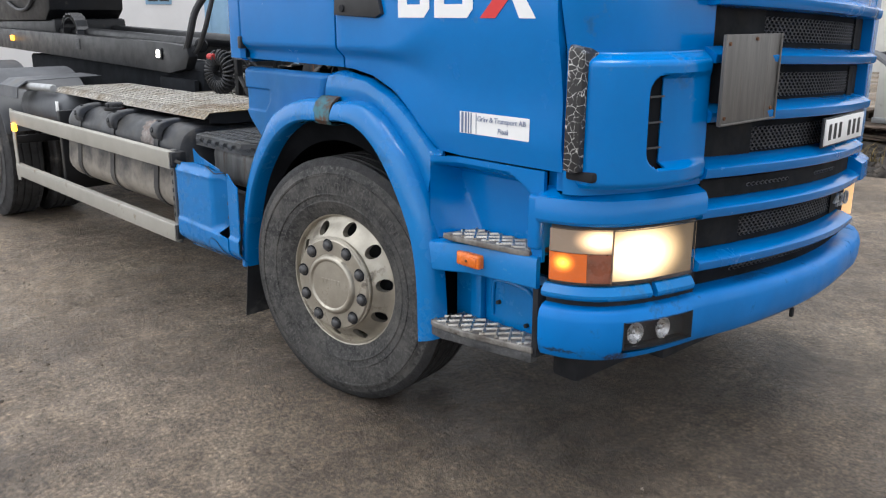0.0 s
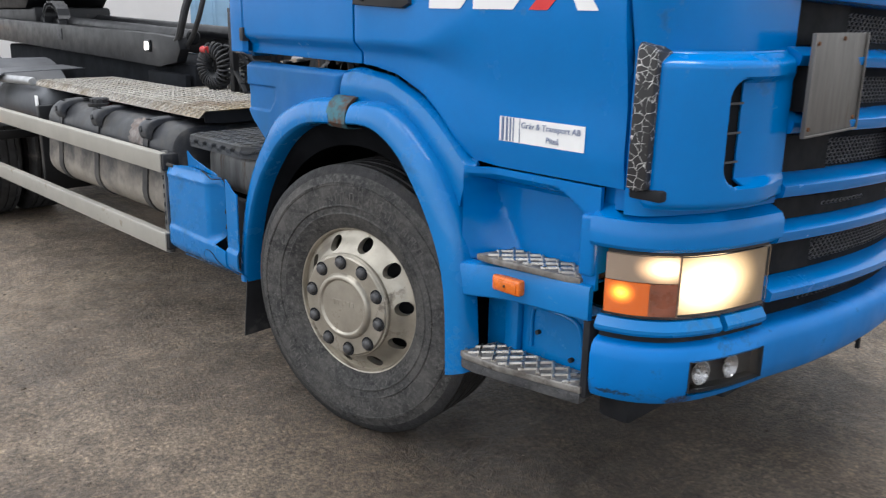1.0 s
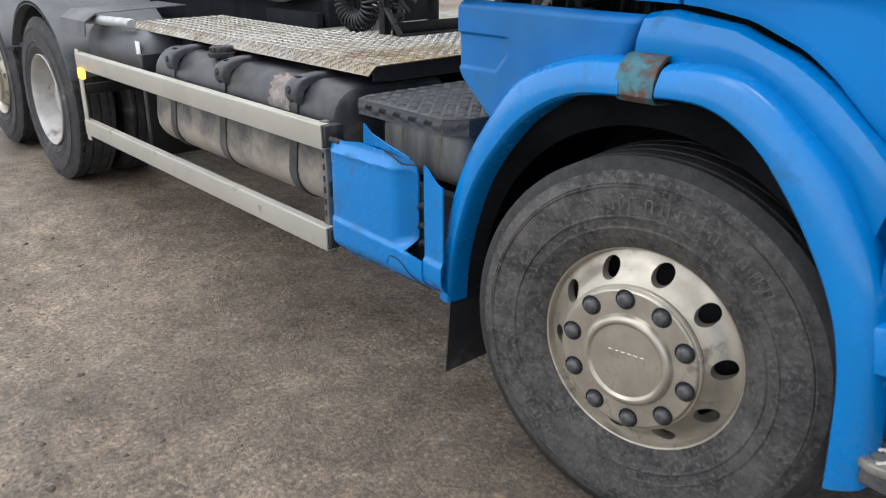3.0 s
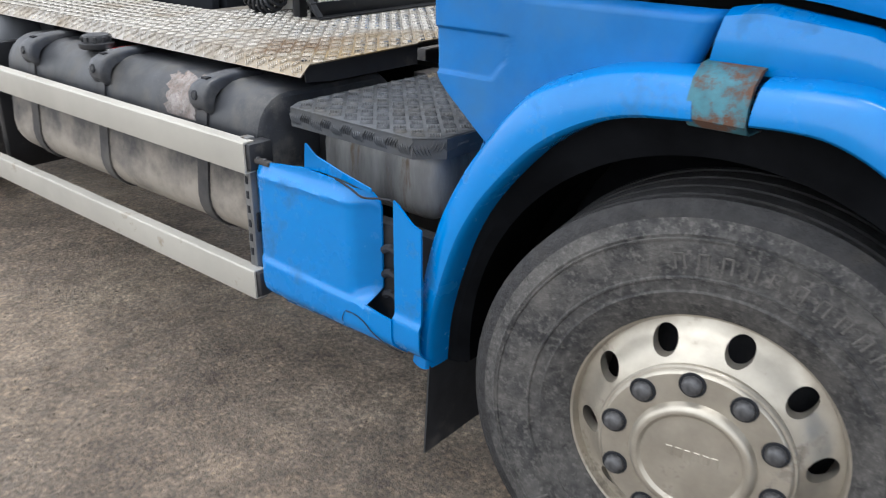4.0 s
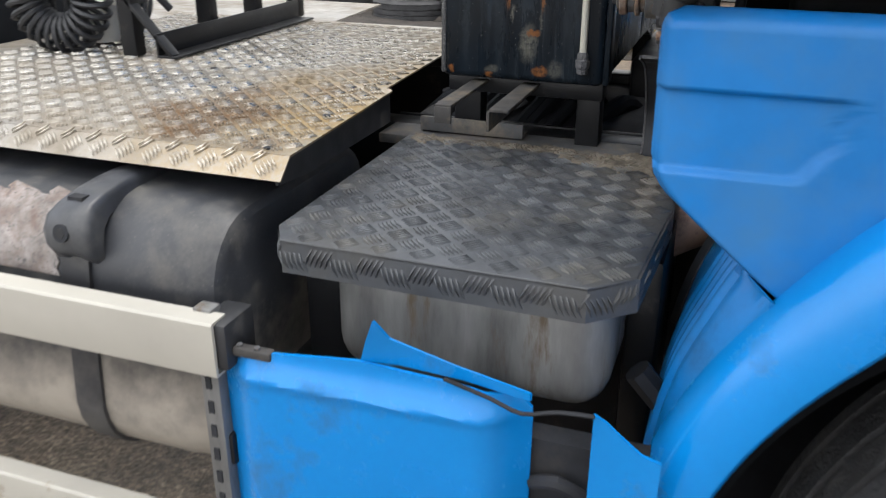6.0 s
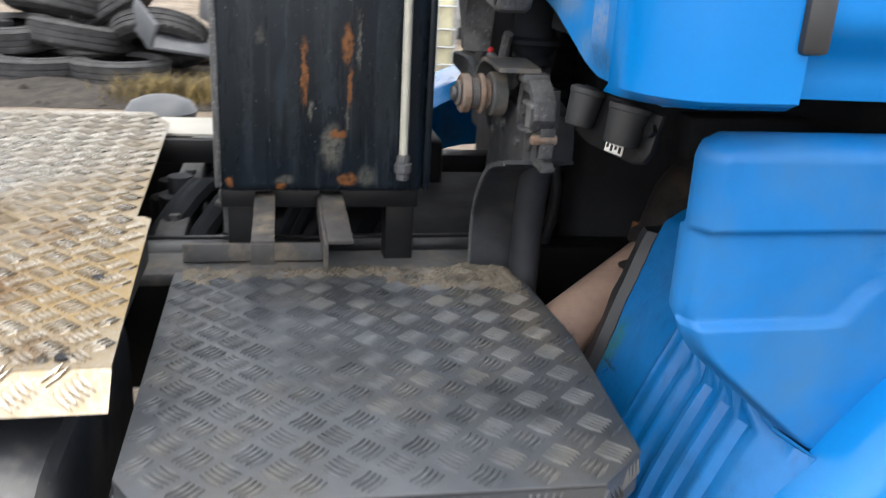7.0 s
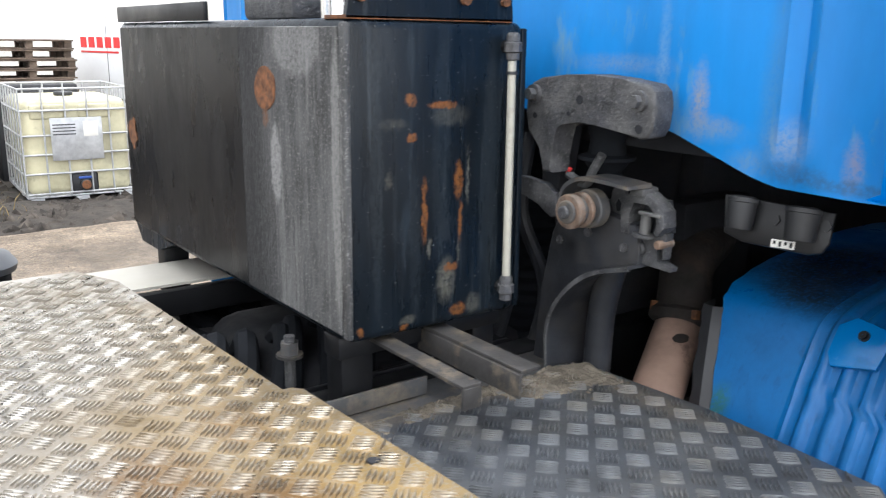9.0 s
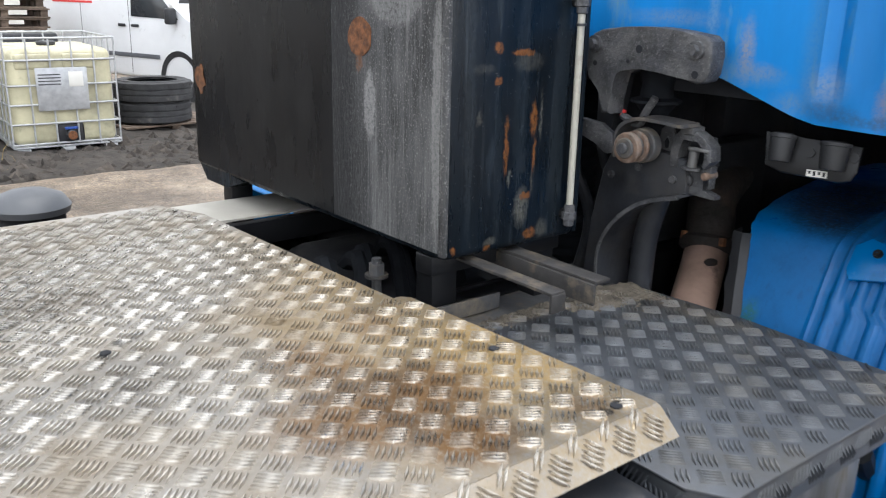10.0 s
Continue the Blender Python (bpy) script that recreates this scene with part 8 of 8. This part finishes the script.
def build_yard():
    # tyre heap
    spots = [(-3.55, 8.6, 0.15, 90, 0, 10), (-2.75, 8.5, 0.15, 90, 0, 50), (-3.2, 8.9, 0.43, 84, 8, 0), (-2.4, 8.9, 0.42, 62, 20, 30), (-3.9, 9.0, 0.42, 90, -6, 80), (-3.5, 9.3, 0.72, 80, 12, 20), (-4.5, 8.8, 0.15, 90, 0, 0), (-4.4, 9.1, 0.44, 86, 4, 30),
             (-3.0, 9.6, 0.62, 55, -10, 60), (-4.9, 9.4, 0.5, 70, 10, 10), (-5.6, 8.9, 0.15, 90, 0, 20)]
    for x, y, z, rx, ry, rz in spots:
        loose_tyre(pose(x, y, z, rx, ry, rz), "old worn lorry tyre on the heap")
    for k in range(2):
        loose_tyre(pose(1.36 + 0.02 * k, 9.25, 0.26 + 0.23 * k, 90, 0, 40 * k), "old lorry tyre stacked on a pallet", 0.43, 0.115)

    def pallet(m, label="weathered grey wooden pallet", group="pallets"):
        e = empty("pallet", label, "pallet", m, group)
        slat = None
        for z, n, w in ((0.115, 7, 0.09), (0.0, 3, 0.10)):
            for i in range(n):
                y = -0.38 + 0.76 * i / (n - 1)
                part("slat", box((-0.6, y - w / 2, z), (0.6, y + w / 2, z + 0.022), 0.003, 1), M_WOOD, e)
        for x in (-0.53, 0, 0.53):
            part("stringer", box((x - 0.05, -0.4, 0.093), (x + 0.05, 0.4, 0.115), 0.002, 1), M_WOOD, e)
            for y in (-0.33, 0, 0.33):
                part("block", box((x - 0.05, y - 0.05, 0.022), (x + 0.05, y + 0.05, 0.093), 0.002, 1), M_WOOD, e)
        return e
    p0 = pallet(pose(1.47, 9.3, 0.0, 0, 0, 4))
    for k in range(11):
        copy_thing(p0, pose(0.75 + 0.03 * (k % 3), 13.6, 0.14 * k, 0, 0, 3 * (k % 2)))
    for x, y, z, r in ((-1.0, 9.7, 0.0, 2), (-1.02, 9.7, 0.14, -4), (-2.2, 9.9, 0.0, 8), (-2.2, 9.9, 0.14, 5), (-2.25, 9.9, 0.28, 0)):
        copy_thing(p0, pose(x, y, z, 0, 0, r))

    # caged liquid container
    def container(m, label, fluid):
        e = empty("liquid_container", label, "container", m, "caged liquid containers")
        wx, wy = 0.49, 0.58
        for x in (-0.40, 0.0, 0.40):
            part("skid", box((x - 0.06, -wy, 0.0), (x + 0.06, wy, 0.03), 0.004), M_CAGE, e)
            for y in (-0.5, 0, 0.5):
                part("foot", box((x - 0.06, y - 0.07, 0.03), (x + 0.06, y + 0.07, 0.11), 0.01), M_CAGE, e)
        part("base_plate", box((-wx, -wy, 0.11), (wx, wy, 0.13), 0.006), M_CAGE, e)
        bottle = part("bottle", box((-wx + 0.025, -wy + 0.025, 0.132), (wx - 0.025, wy - 0.025, 1.03), 0.07, 4), M_PLASTIC_TANK, e, "yellowed translucent bottle")
        for x in (-0.24, 0.18):
            part("bulge", box((x - 0.17, -wy + 0.012, 0.84), (x + 0.15, -wy + 0.06, 0.99), 0.03, 3), M_PLASTIC_TANK, bottle)
        part("screw_lid", cyl((0, 0, 1.03), (0, 0, 1.07), 0.09, 20, bevel=0.01), M_BLACK, bottle)
        for z in (0.15, 0.34, 0.52, 0.70, 0.93, 1.13):
            loop = [(-wx, -wy, z), (wx, -wy, z), (wx, wy, z), (-wx, wy, z), (-wx, -wy, z)]
            for a, b in zip(loop, loop[1:]):
                part("cage_tube", cyl(a, b, 0.010, 8), M_CAGE, e)
        for k in range(6):
            x = -wx + 2 * wx * k / 5
            for y in (-wy, wy):
                part("cage_tube", cyl((x, y, 0.12), (x, y, 1.13), 0.009, 8), M_CAGE, e)
        for k in range(1, 6):
            y = -wy + 2 * wy * k / 6
            for x in (-wx, wx):
                part("cage_tube", cyl((x, y, 0.12), (x, y, 1.13), 0.009, 8), M_CAGE, e)
        lab = part("label_plate", box((-0.24, -wy - 0.014, 0.46), (0.22, -wy - 0.008, 0.86), 0.002), M_CAGE, e, "grey label plate")
        for z in (0.79, 0.76, 0.73, 0.70):
            part("bar", box((-0.22, -wy - 0.016, z), (-0.02, -wy - 0.0135, z + 0.012)), M_CASTING, lab)
        part("sticker", box((0.05, -wy - 0.017, 0.68), (0.18, -wy - 0.0135, 0.82), 0.001), M_CABIN, lab)
        v = part("outlet_valve", cyl((0.03, -wy + 0.05, 0.22), (0.03, -wy - 0.04, 0.22), 0.05, 18, bevel=0.008), M_BLACK, e, "black outlet valve")
        part("valve_ring", cyl((0.03, -wy - 0.03, 0.22), (0.03, -wy - 0.055, 0.22), 0.042, 18), M_RUST, v)
        part("valve_lever", box((-0.03, -wy - 0.03, 0.275), (0.09, -wy - 0.01, 0.30), 0.006), material("blue_lever", (0.02, 0.06, 0.25), 0.4), v)
        part("dark_opening", box((-0.09, -wy + 0.015, 0.14), (0.15, -wy + 0.03, 0.33), 0.02), M_BLACK, e)
        return e
    c0 = container(pose(0.17, 8.78, 0.0, 0, 0, -3), "caged yellowed plastic liquid container on rubble", 0.5)
    copy_thing(c0, pose(-0.75, 11.8, 0.0, 0, 0, 5))
    dk = empty("black_crate", "black plastic crate behind the container", "crate", pose(0.1, 9.9, 0))
    part("crate_body", box((-0.42, -0.3, 0.0), (0.42, 0.3, 1.10), 0.03), M_BLACK, dk)

    # white van seen past the tank
    van = empty("van", "white panel van parked in the yard", "van", pose(3.42, 11.66, 0, 0, 0, -72.5))
    side = [(-3.35, 0.32), (0.45, 0.30), (0.85, 0.40), (0.92, 0.75), (0.80, 0.98), (0.15, 1.12), (-0.55, 1.72), (-0.9, 1.83), (-3.2, 1.86), (-3.42, 1.6)]
    part("body", plate(side, "y", -0.86, 0.86, 0.06, 3), M_VAN, van)
    for sy in (-1, 1):
        for x in (0.0, -2.68):
            w = part("wheel", lathe([(0.17, 0.0), (0.20, 0.02), (0.31, 0.02), (0.33, 0.0), (0.33, -0.16), (0.31, -0.18)], 30, "w", None, pose(x, sy * 0.80, 0.33, 0, 0, 0 if sy < 0 else 180)), M_RUBBER_OLD, van)
            part("hub", lathe([(0.17, 0.0), (0.16, 0.012), (0.001, 0.014)], 24, "w", None, pose(x, sy * 0.80, 0.33, 0, 0, 0 if sy < 0 else 180)), M_CAGE, w)
            part("wheel_arch", lathe([(0.40, 0.0), (0.41, 0.015), (0.33, 0.004)], 30, "w", None, pose(x, sy * 0.865, 0.33, 0, 0, 0 if sy < 0 else 180)), M_BLACK, van)
    part("side_window", plate([(-1.0, 1.18), (0.02, 1.16), (-0.55, 1.66), (-0.95, 1.72)], "y", -0.872, -0.862, 0.004), M_WINDOW, van)
    part("windscreen", plate([(-0.75, 1.16), (0.75, 1.16), (0.62, 1.66), (-0.62, 1.66)], "x", 0.0, 0.012), M_WINDOW, van).matrix_local = pose(-0.16, 0, 0.0, 0, 0, 0)
    part("mirror", box((-0.10, -1.02, 1.10), (0.02, -0.88, 1.32), 0.03, 3), M_BLACK, van)
    for x in (-0.92, -1.22):
        part("handle", box((x - 0.08, -0.885, 1.03), (x + 0.08, -0.865, 1.07), 0.008), M_BLACK, van)
    for x in (-1.06, -2.2):
        part("door_seam", box((x - 0.004, -0.8635, 0.38), (x + 0.004, -0.860, 1.75)), M_BLACK, van)
    part("rub_strip", box((-2.3, -0.878, 0.60), (-0.42, -0.862, 0.66), 0.004), M_MUDGUARD, van)
    for k in range(5):
        part("red_mark", box((-2.9 + 0.22 * k, -0.866, 1.42), (-2.74 + 0.22 * k, -0.861, 1.58)), M_RED, van)
    part("red_mark", box((-2.9, -0.866, 1.34), (-1.9, -0.861, 1.37)), M_RED, van)

    # pale cabin box on pallets, dark mudguard leaning before it
    cab = empty("cabin_box", "off-white sheet-metal cabin box on old pallets", "box", pose(-1.08, 10.0, 0.29))
    part("shell", box((-0.42, -0.35, 0), (0.42, 0.45, 0.86), 0.015), M_CABIN, cab)
    part("lid", box((-0.45, -0.38, 0.86), (0.45, 0.48, 0.90), 0.01), M_BLACK, cab)
    part("base_trim", box((-0.43, -0.365, 0.0), (0.43, -0.34, 0.07), 0.004), M_CAGE, cab)
    mg = empty("scrap_mudguard", "dark grey plastic mudguard leaning on scrap", "mudguard", pose(-1.42, 8.75, 0.70, 0, -8, 14))
    rows = []
    for k in range(23):
        a = radians(-30 + 205 * k / 22)
        rows.append([(0.52 * math.cos(a), y, 0.56 * math.sin(a) - (0.03 if y in (-0.3, 0.3) else 0)) for y in (-0.30, -0.28, 0.0, 0.28, 0.30)])
    part("shell", sheet(rows, (0, 0, -0.02)), M_MUDGUARD, mg)
    part("stay", cyl((-0.5, 0, -0.1), (0.2, -0.2, 0.05), 0.02, 8), M_FRAME, mg)
    sc = empty("plastic_scrap", "dark plastic scrap panel on the heap", "panel", pose(-2.15, 8.6, 0.45, 20, 10, 30))
    part("panel", box((-0.45, -0.3, -0.02), (0.45, 0.3, 0.02), 0.01), M_MUDGUARD, sc)
    part("panel_fold", box((-0.45, -0.3, 0.0), (-0.41, 0.3, 0.25), 0.01), M_MUDGUARD, sc)
    hood = empty("cream_hood", "cream curved hood piece on the scrap heap", "panel", pose(-2.35, 9.1, 0.85, 0, 12, 20))
    rows = [[(0.45 * math.cos(radians(a)), y, 0.32 * math.sin(radians(a))) for y in (-0.4, -0.2, 0, 0.2, 0.4)] for a in range(20, 150, 10)]
    part("shell", sheet(rows, (0, 0, -0.02)), M_CREAM, hood)

    # rubble strip, stones and tarpaulin scraps
    rng = random.Random(21)
    bm = bmesh.new()
    for k in range(3200):
        x, y = rng.uniform(-7, 5) if k % 3 == 0 else rng.uniform(-2.6, 2.4), 7.3 + abs(rng.gauss(0, 0.75))
        s = (0.012 + 0.085 * rng.random() ** 2.5) * (1.4 if y > 8.3 else 1)
        a = rng.random() * 6.28
        u, v = Vector((math.cos(a), math.sin(a), 0)) * s, Vector((-math.sin(a), math.cos(a), 0)) * s * rng.uniform(0.35, 1)
        c = Vector((x, y, 0.05 if y > 7.6 else 0.0))
        top = bm.verts.new(c + Vector((rng.uniform(-0.5, 0.5) * s, rng.uniform(-0.3, 0.3) * s, s * rng.uniform(0.4, 1.0))))
        ring = [bm.verts.new(c + q * rng.uniform(0.6, 1.2) - Vector((0, 0, s * 0.2))) for q in (u, (u + v) * 0.7, v, (v - u) * 0.7, -u, (-u - v) * 0.7, -v, (u - v) * 0.7)]
        mid = [bm.verts.new(q.co.lerp(top.co, 0.35) + Vector((0, 0, s * rng.uniform(0.1, 0.3)))) for q in ring]
        for i in range(8):
            j = (i + 1) % 8
            bm.faces.new((ring[i], ring[j], mid[j], mid[i]))
            bm.faces.new((mid[i], mid[j], top))
    r = part("rubble", bm, M_RUBBLE, smooth=0)
    tagged(r, "dark rubble, soil clods and broken scraps", "rubble", kind="stuff")
    rows = []
    for i in range(61):
        x = -9 + 16 * i / 60
        rows.append([(x, 7.25 + 0.42 * j, 0.0 if j == 0 else (0.05 + 0.10 * abs(noise.noise((x * 1.1, j * 0.6, 3))) + 0.05 * abs(noise.noise((x * 4, j * 1.7, 9)))) * (1 if j < 10 else 0)) for j in range(11)])
    b = part("rubble_bank", sheet(rows, (0, 0, -0.05)), M_RUBBLE)
    tagged(b, "low bank of dark soil and rubble", "bank", kind="stuff")
    # stones lying on the yard
    bm = bmesh.new()
    for k in range(5200):
        if k % 3:
            x, y = rng.uniform(-4.5, 3.5), rng.uniform(-2.8, 0.4)
        else:
            x, y = rng.uniform(-6, 4), rng.uniform(-3.2, 6.8)
        s = 0.002 + 0.009 * rng.random() ** 4
        a = rng.random() * 6.28
        u, v = Vector((math.cos(a), math.sin(a), 0)) * s, Vector((-math.sin(a), math.cos(a), 0)) * s * rng.uniform(0.6, 1)
        c = Vector((x, y, ground_z(x, y)))
        top = bm.verts.new(c + Vector((rng.uniform(-0.4, 0.4) * s, 0, s * rng.uniform(0.4, 0.8))))
        ring = [bm.verts.new(c + q * rng.uniform(0.7, 1.2) - Vector((0, 0, s * 0.3))) for q in (u, (u + v) * 0.7, v, (v - u) * 0.7, -u, (-u - v) * 0.7, -v, (u - v) * 0.7)]
        mid = [bm.verts.new(q.co.lerp(top.co, 0.3) + Vector((0, 0, s * 0.25))) for q in ring]
        for i in range(8):
            j = (i + 1) % 8
            bm.faces.new((ring[i], ring[j], mid[j], mid[i]))
            bm.faces.new((mid[i], mid[j], top))
    st = part("gravel", bm, material("loose_stone", (0.125, 0.104, 0.083), 0.85, 0, 0.3, 30, 0.2, island=0.3), smooth=0)
    tagged(st, "small loose stones on the yard", "gravel", kind="stuff")
    # clods of mud dropped along the wheel track
    bm = bmesh.new()
    for k in range(200):
        cx, cy, sp = rng.choice(((-1.35, -1.15, 0.30), (-0.95, -1.25, 0.35), (-1.9, -0.9, 0.5), (0.2, -1.35, 0.5), (2.3, 0.2, 0.5), (-2.6, -0.7, 0.5)))
        x, y = cx + rng.gauss(0, sp), cy + rng.gauss(0, 0.16)
        r = 0.004 + 0.014 * rng.random() ** 2.5
        c, a0 = Vector((x, y, ground_z(x, y))), rng.random() * 6.28
        ring = [bm.verts.new(c + Vector((math.cos(a0 + 0.8976 * q), math.sin(a0 + 0.8976 * q), -0.15)) * r * rng.uniform(0.75, 1.25)) for q in range(7)]
        mid = [bm.verts.new(c.lerp(v.co, 0.7) + Vector((0, 0, r * rng.uniform(0.3, 0.6)))) for v in ring]
        top = bm.verts.new(c + Vector((0, 0, r * rng.uniform(0.5, 0.8))))
        for q in range(7):
            w = (q + 1) % 7
            bm.faces.new((ring[q], ring[w], mid[w], mid[q]))
            bm.faces.new((mid[q], mid[w], top))
    cl = part("mud_clods", bm, material("dark_wet_mud", (0.095, 0.077, 0.060), 0.8, 0, 0.3, 30, 0.4, island=0.4), smooth=0)
    tagged(cl, "dark clods of mud on the yard", "mud", kind="stuff")
    # dry grass tufts
    bm = bmesh.new()
    for k in range(1700):
        cx, cy = rng.choice(((-1.95, 7.55), (-1.5, 7.6), (-2.3, 7.6), (-1.1, 7.75)))
        x, y = cx + rng.gauss(0, 0.22), cy + rng.gauss(0, 0.14)
        h, a = rng.uniform(0.06, 0.26), rng.random() * 6.28
        d = Vector((math.cos(a), math.sin(a), 0))
        w = Vector((-d.y, d.x, 0)) * 0.005
        base = Vector((x, y, 0.03))
        t1 = base + d * h * 0.3 + Vector((0, 0, h * 0.7))
        t2 = base + d * h * 0.8 + Vector((0, 0, h))
        v = [bm.verts.new(q) for q in (base - w, base + w, t1 + w * 0.7, t1 - w * 0.7, t2)]
        bm.faces.new(v[:4])
        bm.faces.new((v[3], v[2], v[4]))
    g = part("grass", bm, M_GRASS, smooth=0)
    tagged(g, "dry yellow-green grass tufts", "grass", kind="stuff")

    # pale block added to read as white sky along the yard's far edge
    backdrop = empty("far_hall", "plain pale backdrop block standing for white sky behind the yard", "building", pose(-3, 25, 0))
    part("wall", box((-20, 0, -0.1), (22, 9, 4.6), 0.05), M_CABIN, backdrop)
    part("roof", plate([(-0.4, 4.6), (9.4, 4.6), (4.5, 5.6)], "x", -20.5, 22.5), M_CABIN, backdrop)
    # white workshop far behind the lorry
    h = empty("workshop", "white rendered workshop with a pale blue gate, far off", "building", pose(-24.2, 10.8, 0, 0, 0, 64.5))
    part("wall", box((-9, -0.2, -0.1), (9, 6, 5.2), 0.02), M_WALL, h)
    part("roof", plate([(-0.5, 5.2), (6.3, 5.2), (2.9, 6.8)], "x", -9.4, 9.4), M_MUDGUARD, h)
    part("gate", box((1.15, -0.26, 0), (4.2, -0.19, 3.4), 0.02), M_BLUE_DOOR, h)
    for k in range(5):
        part("gate_rib", box((1.25 + 0.6 * k, -0.30, 0.05), (1.33 + 0.6 * k, -0.25, 3.3), 0.01), M_BLUE_DOOR, h)
    for x in (-0.65, -3.6):
        w = part("window", box((x, -0.24, 1.93), (x + 0.80, -0.18, 2.95), 0.02), M_BLUE_DOOR, h)
        part("pane", box((x + 0.08, -0.26, 2.03), (x + 0.38, -0.235, 2.86)), M_WINDOW, w)
        part("pane", box((x + 0.43, -0.26, 2.03), (x + 0.72, -0.235, 2.86)), M_WINDOW, w)


build_yard()
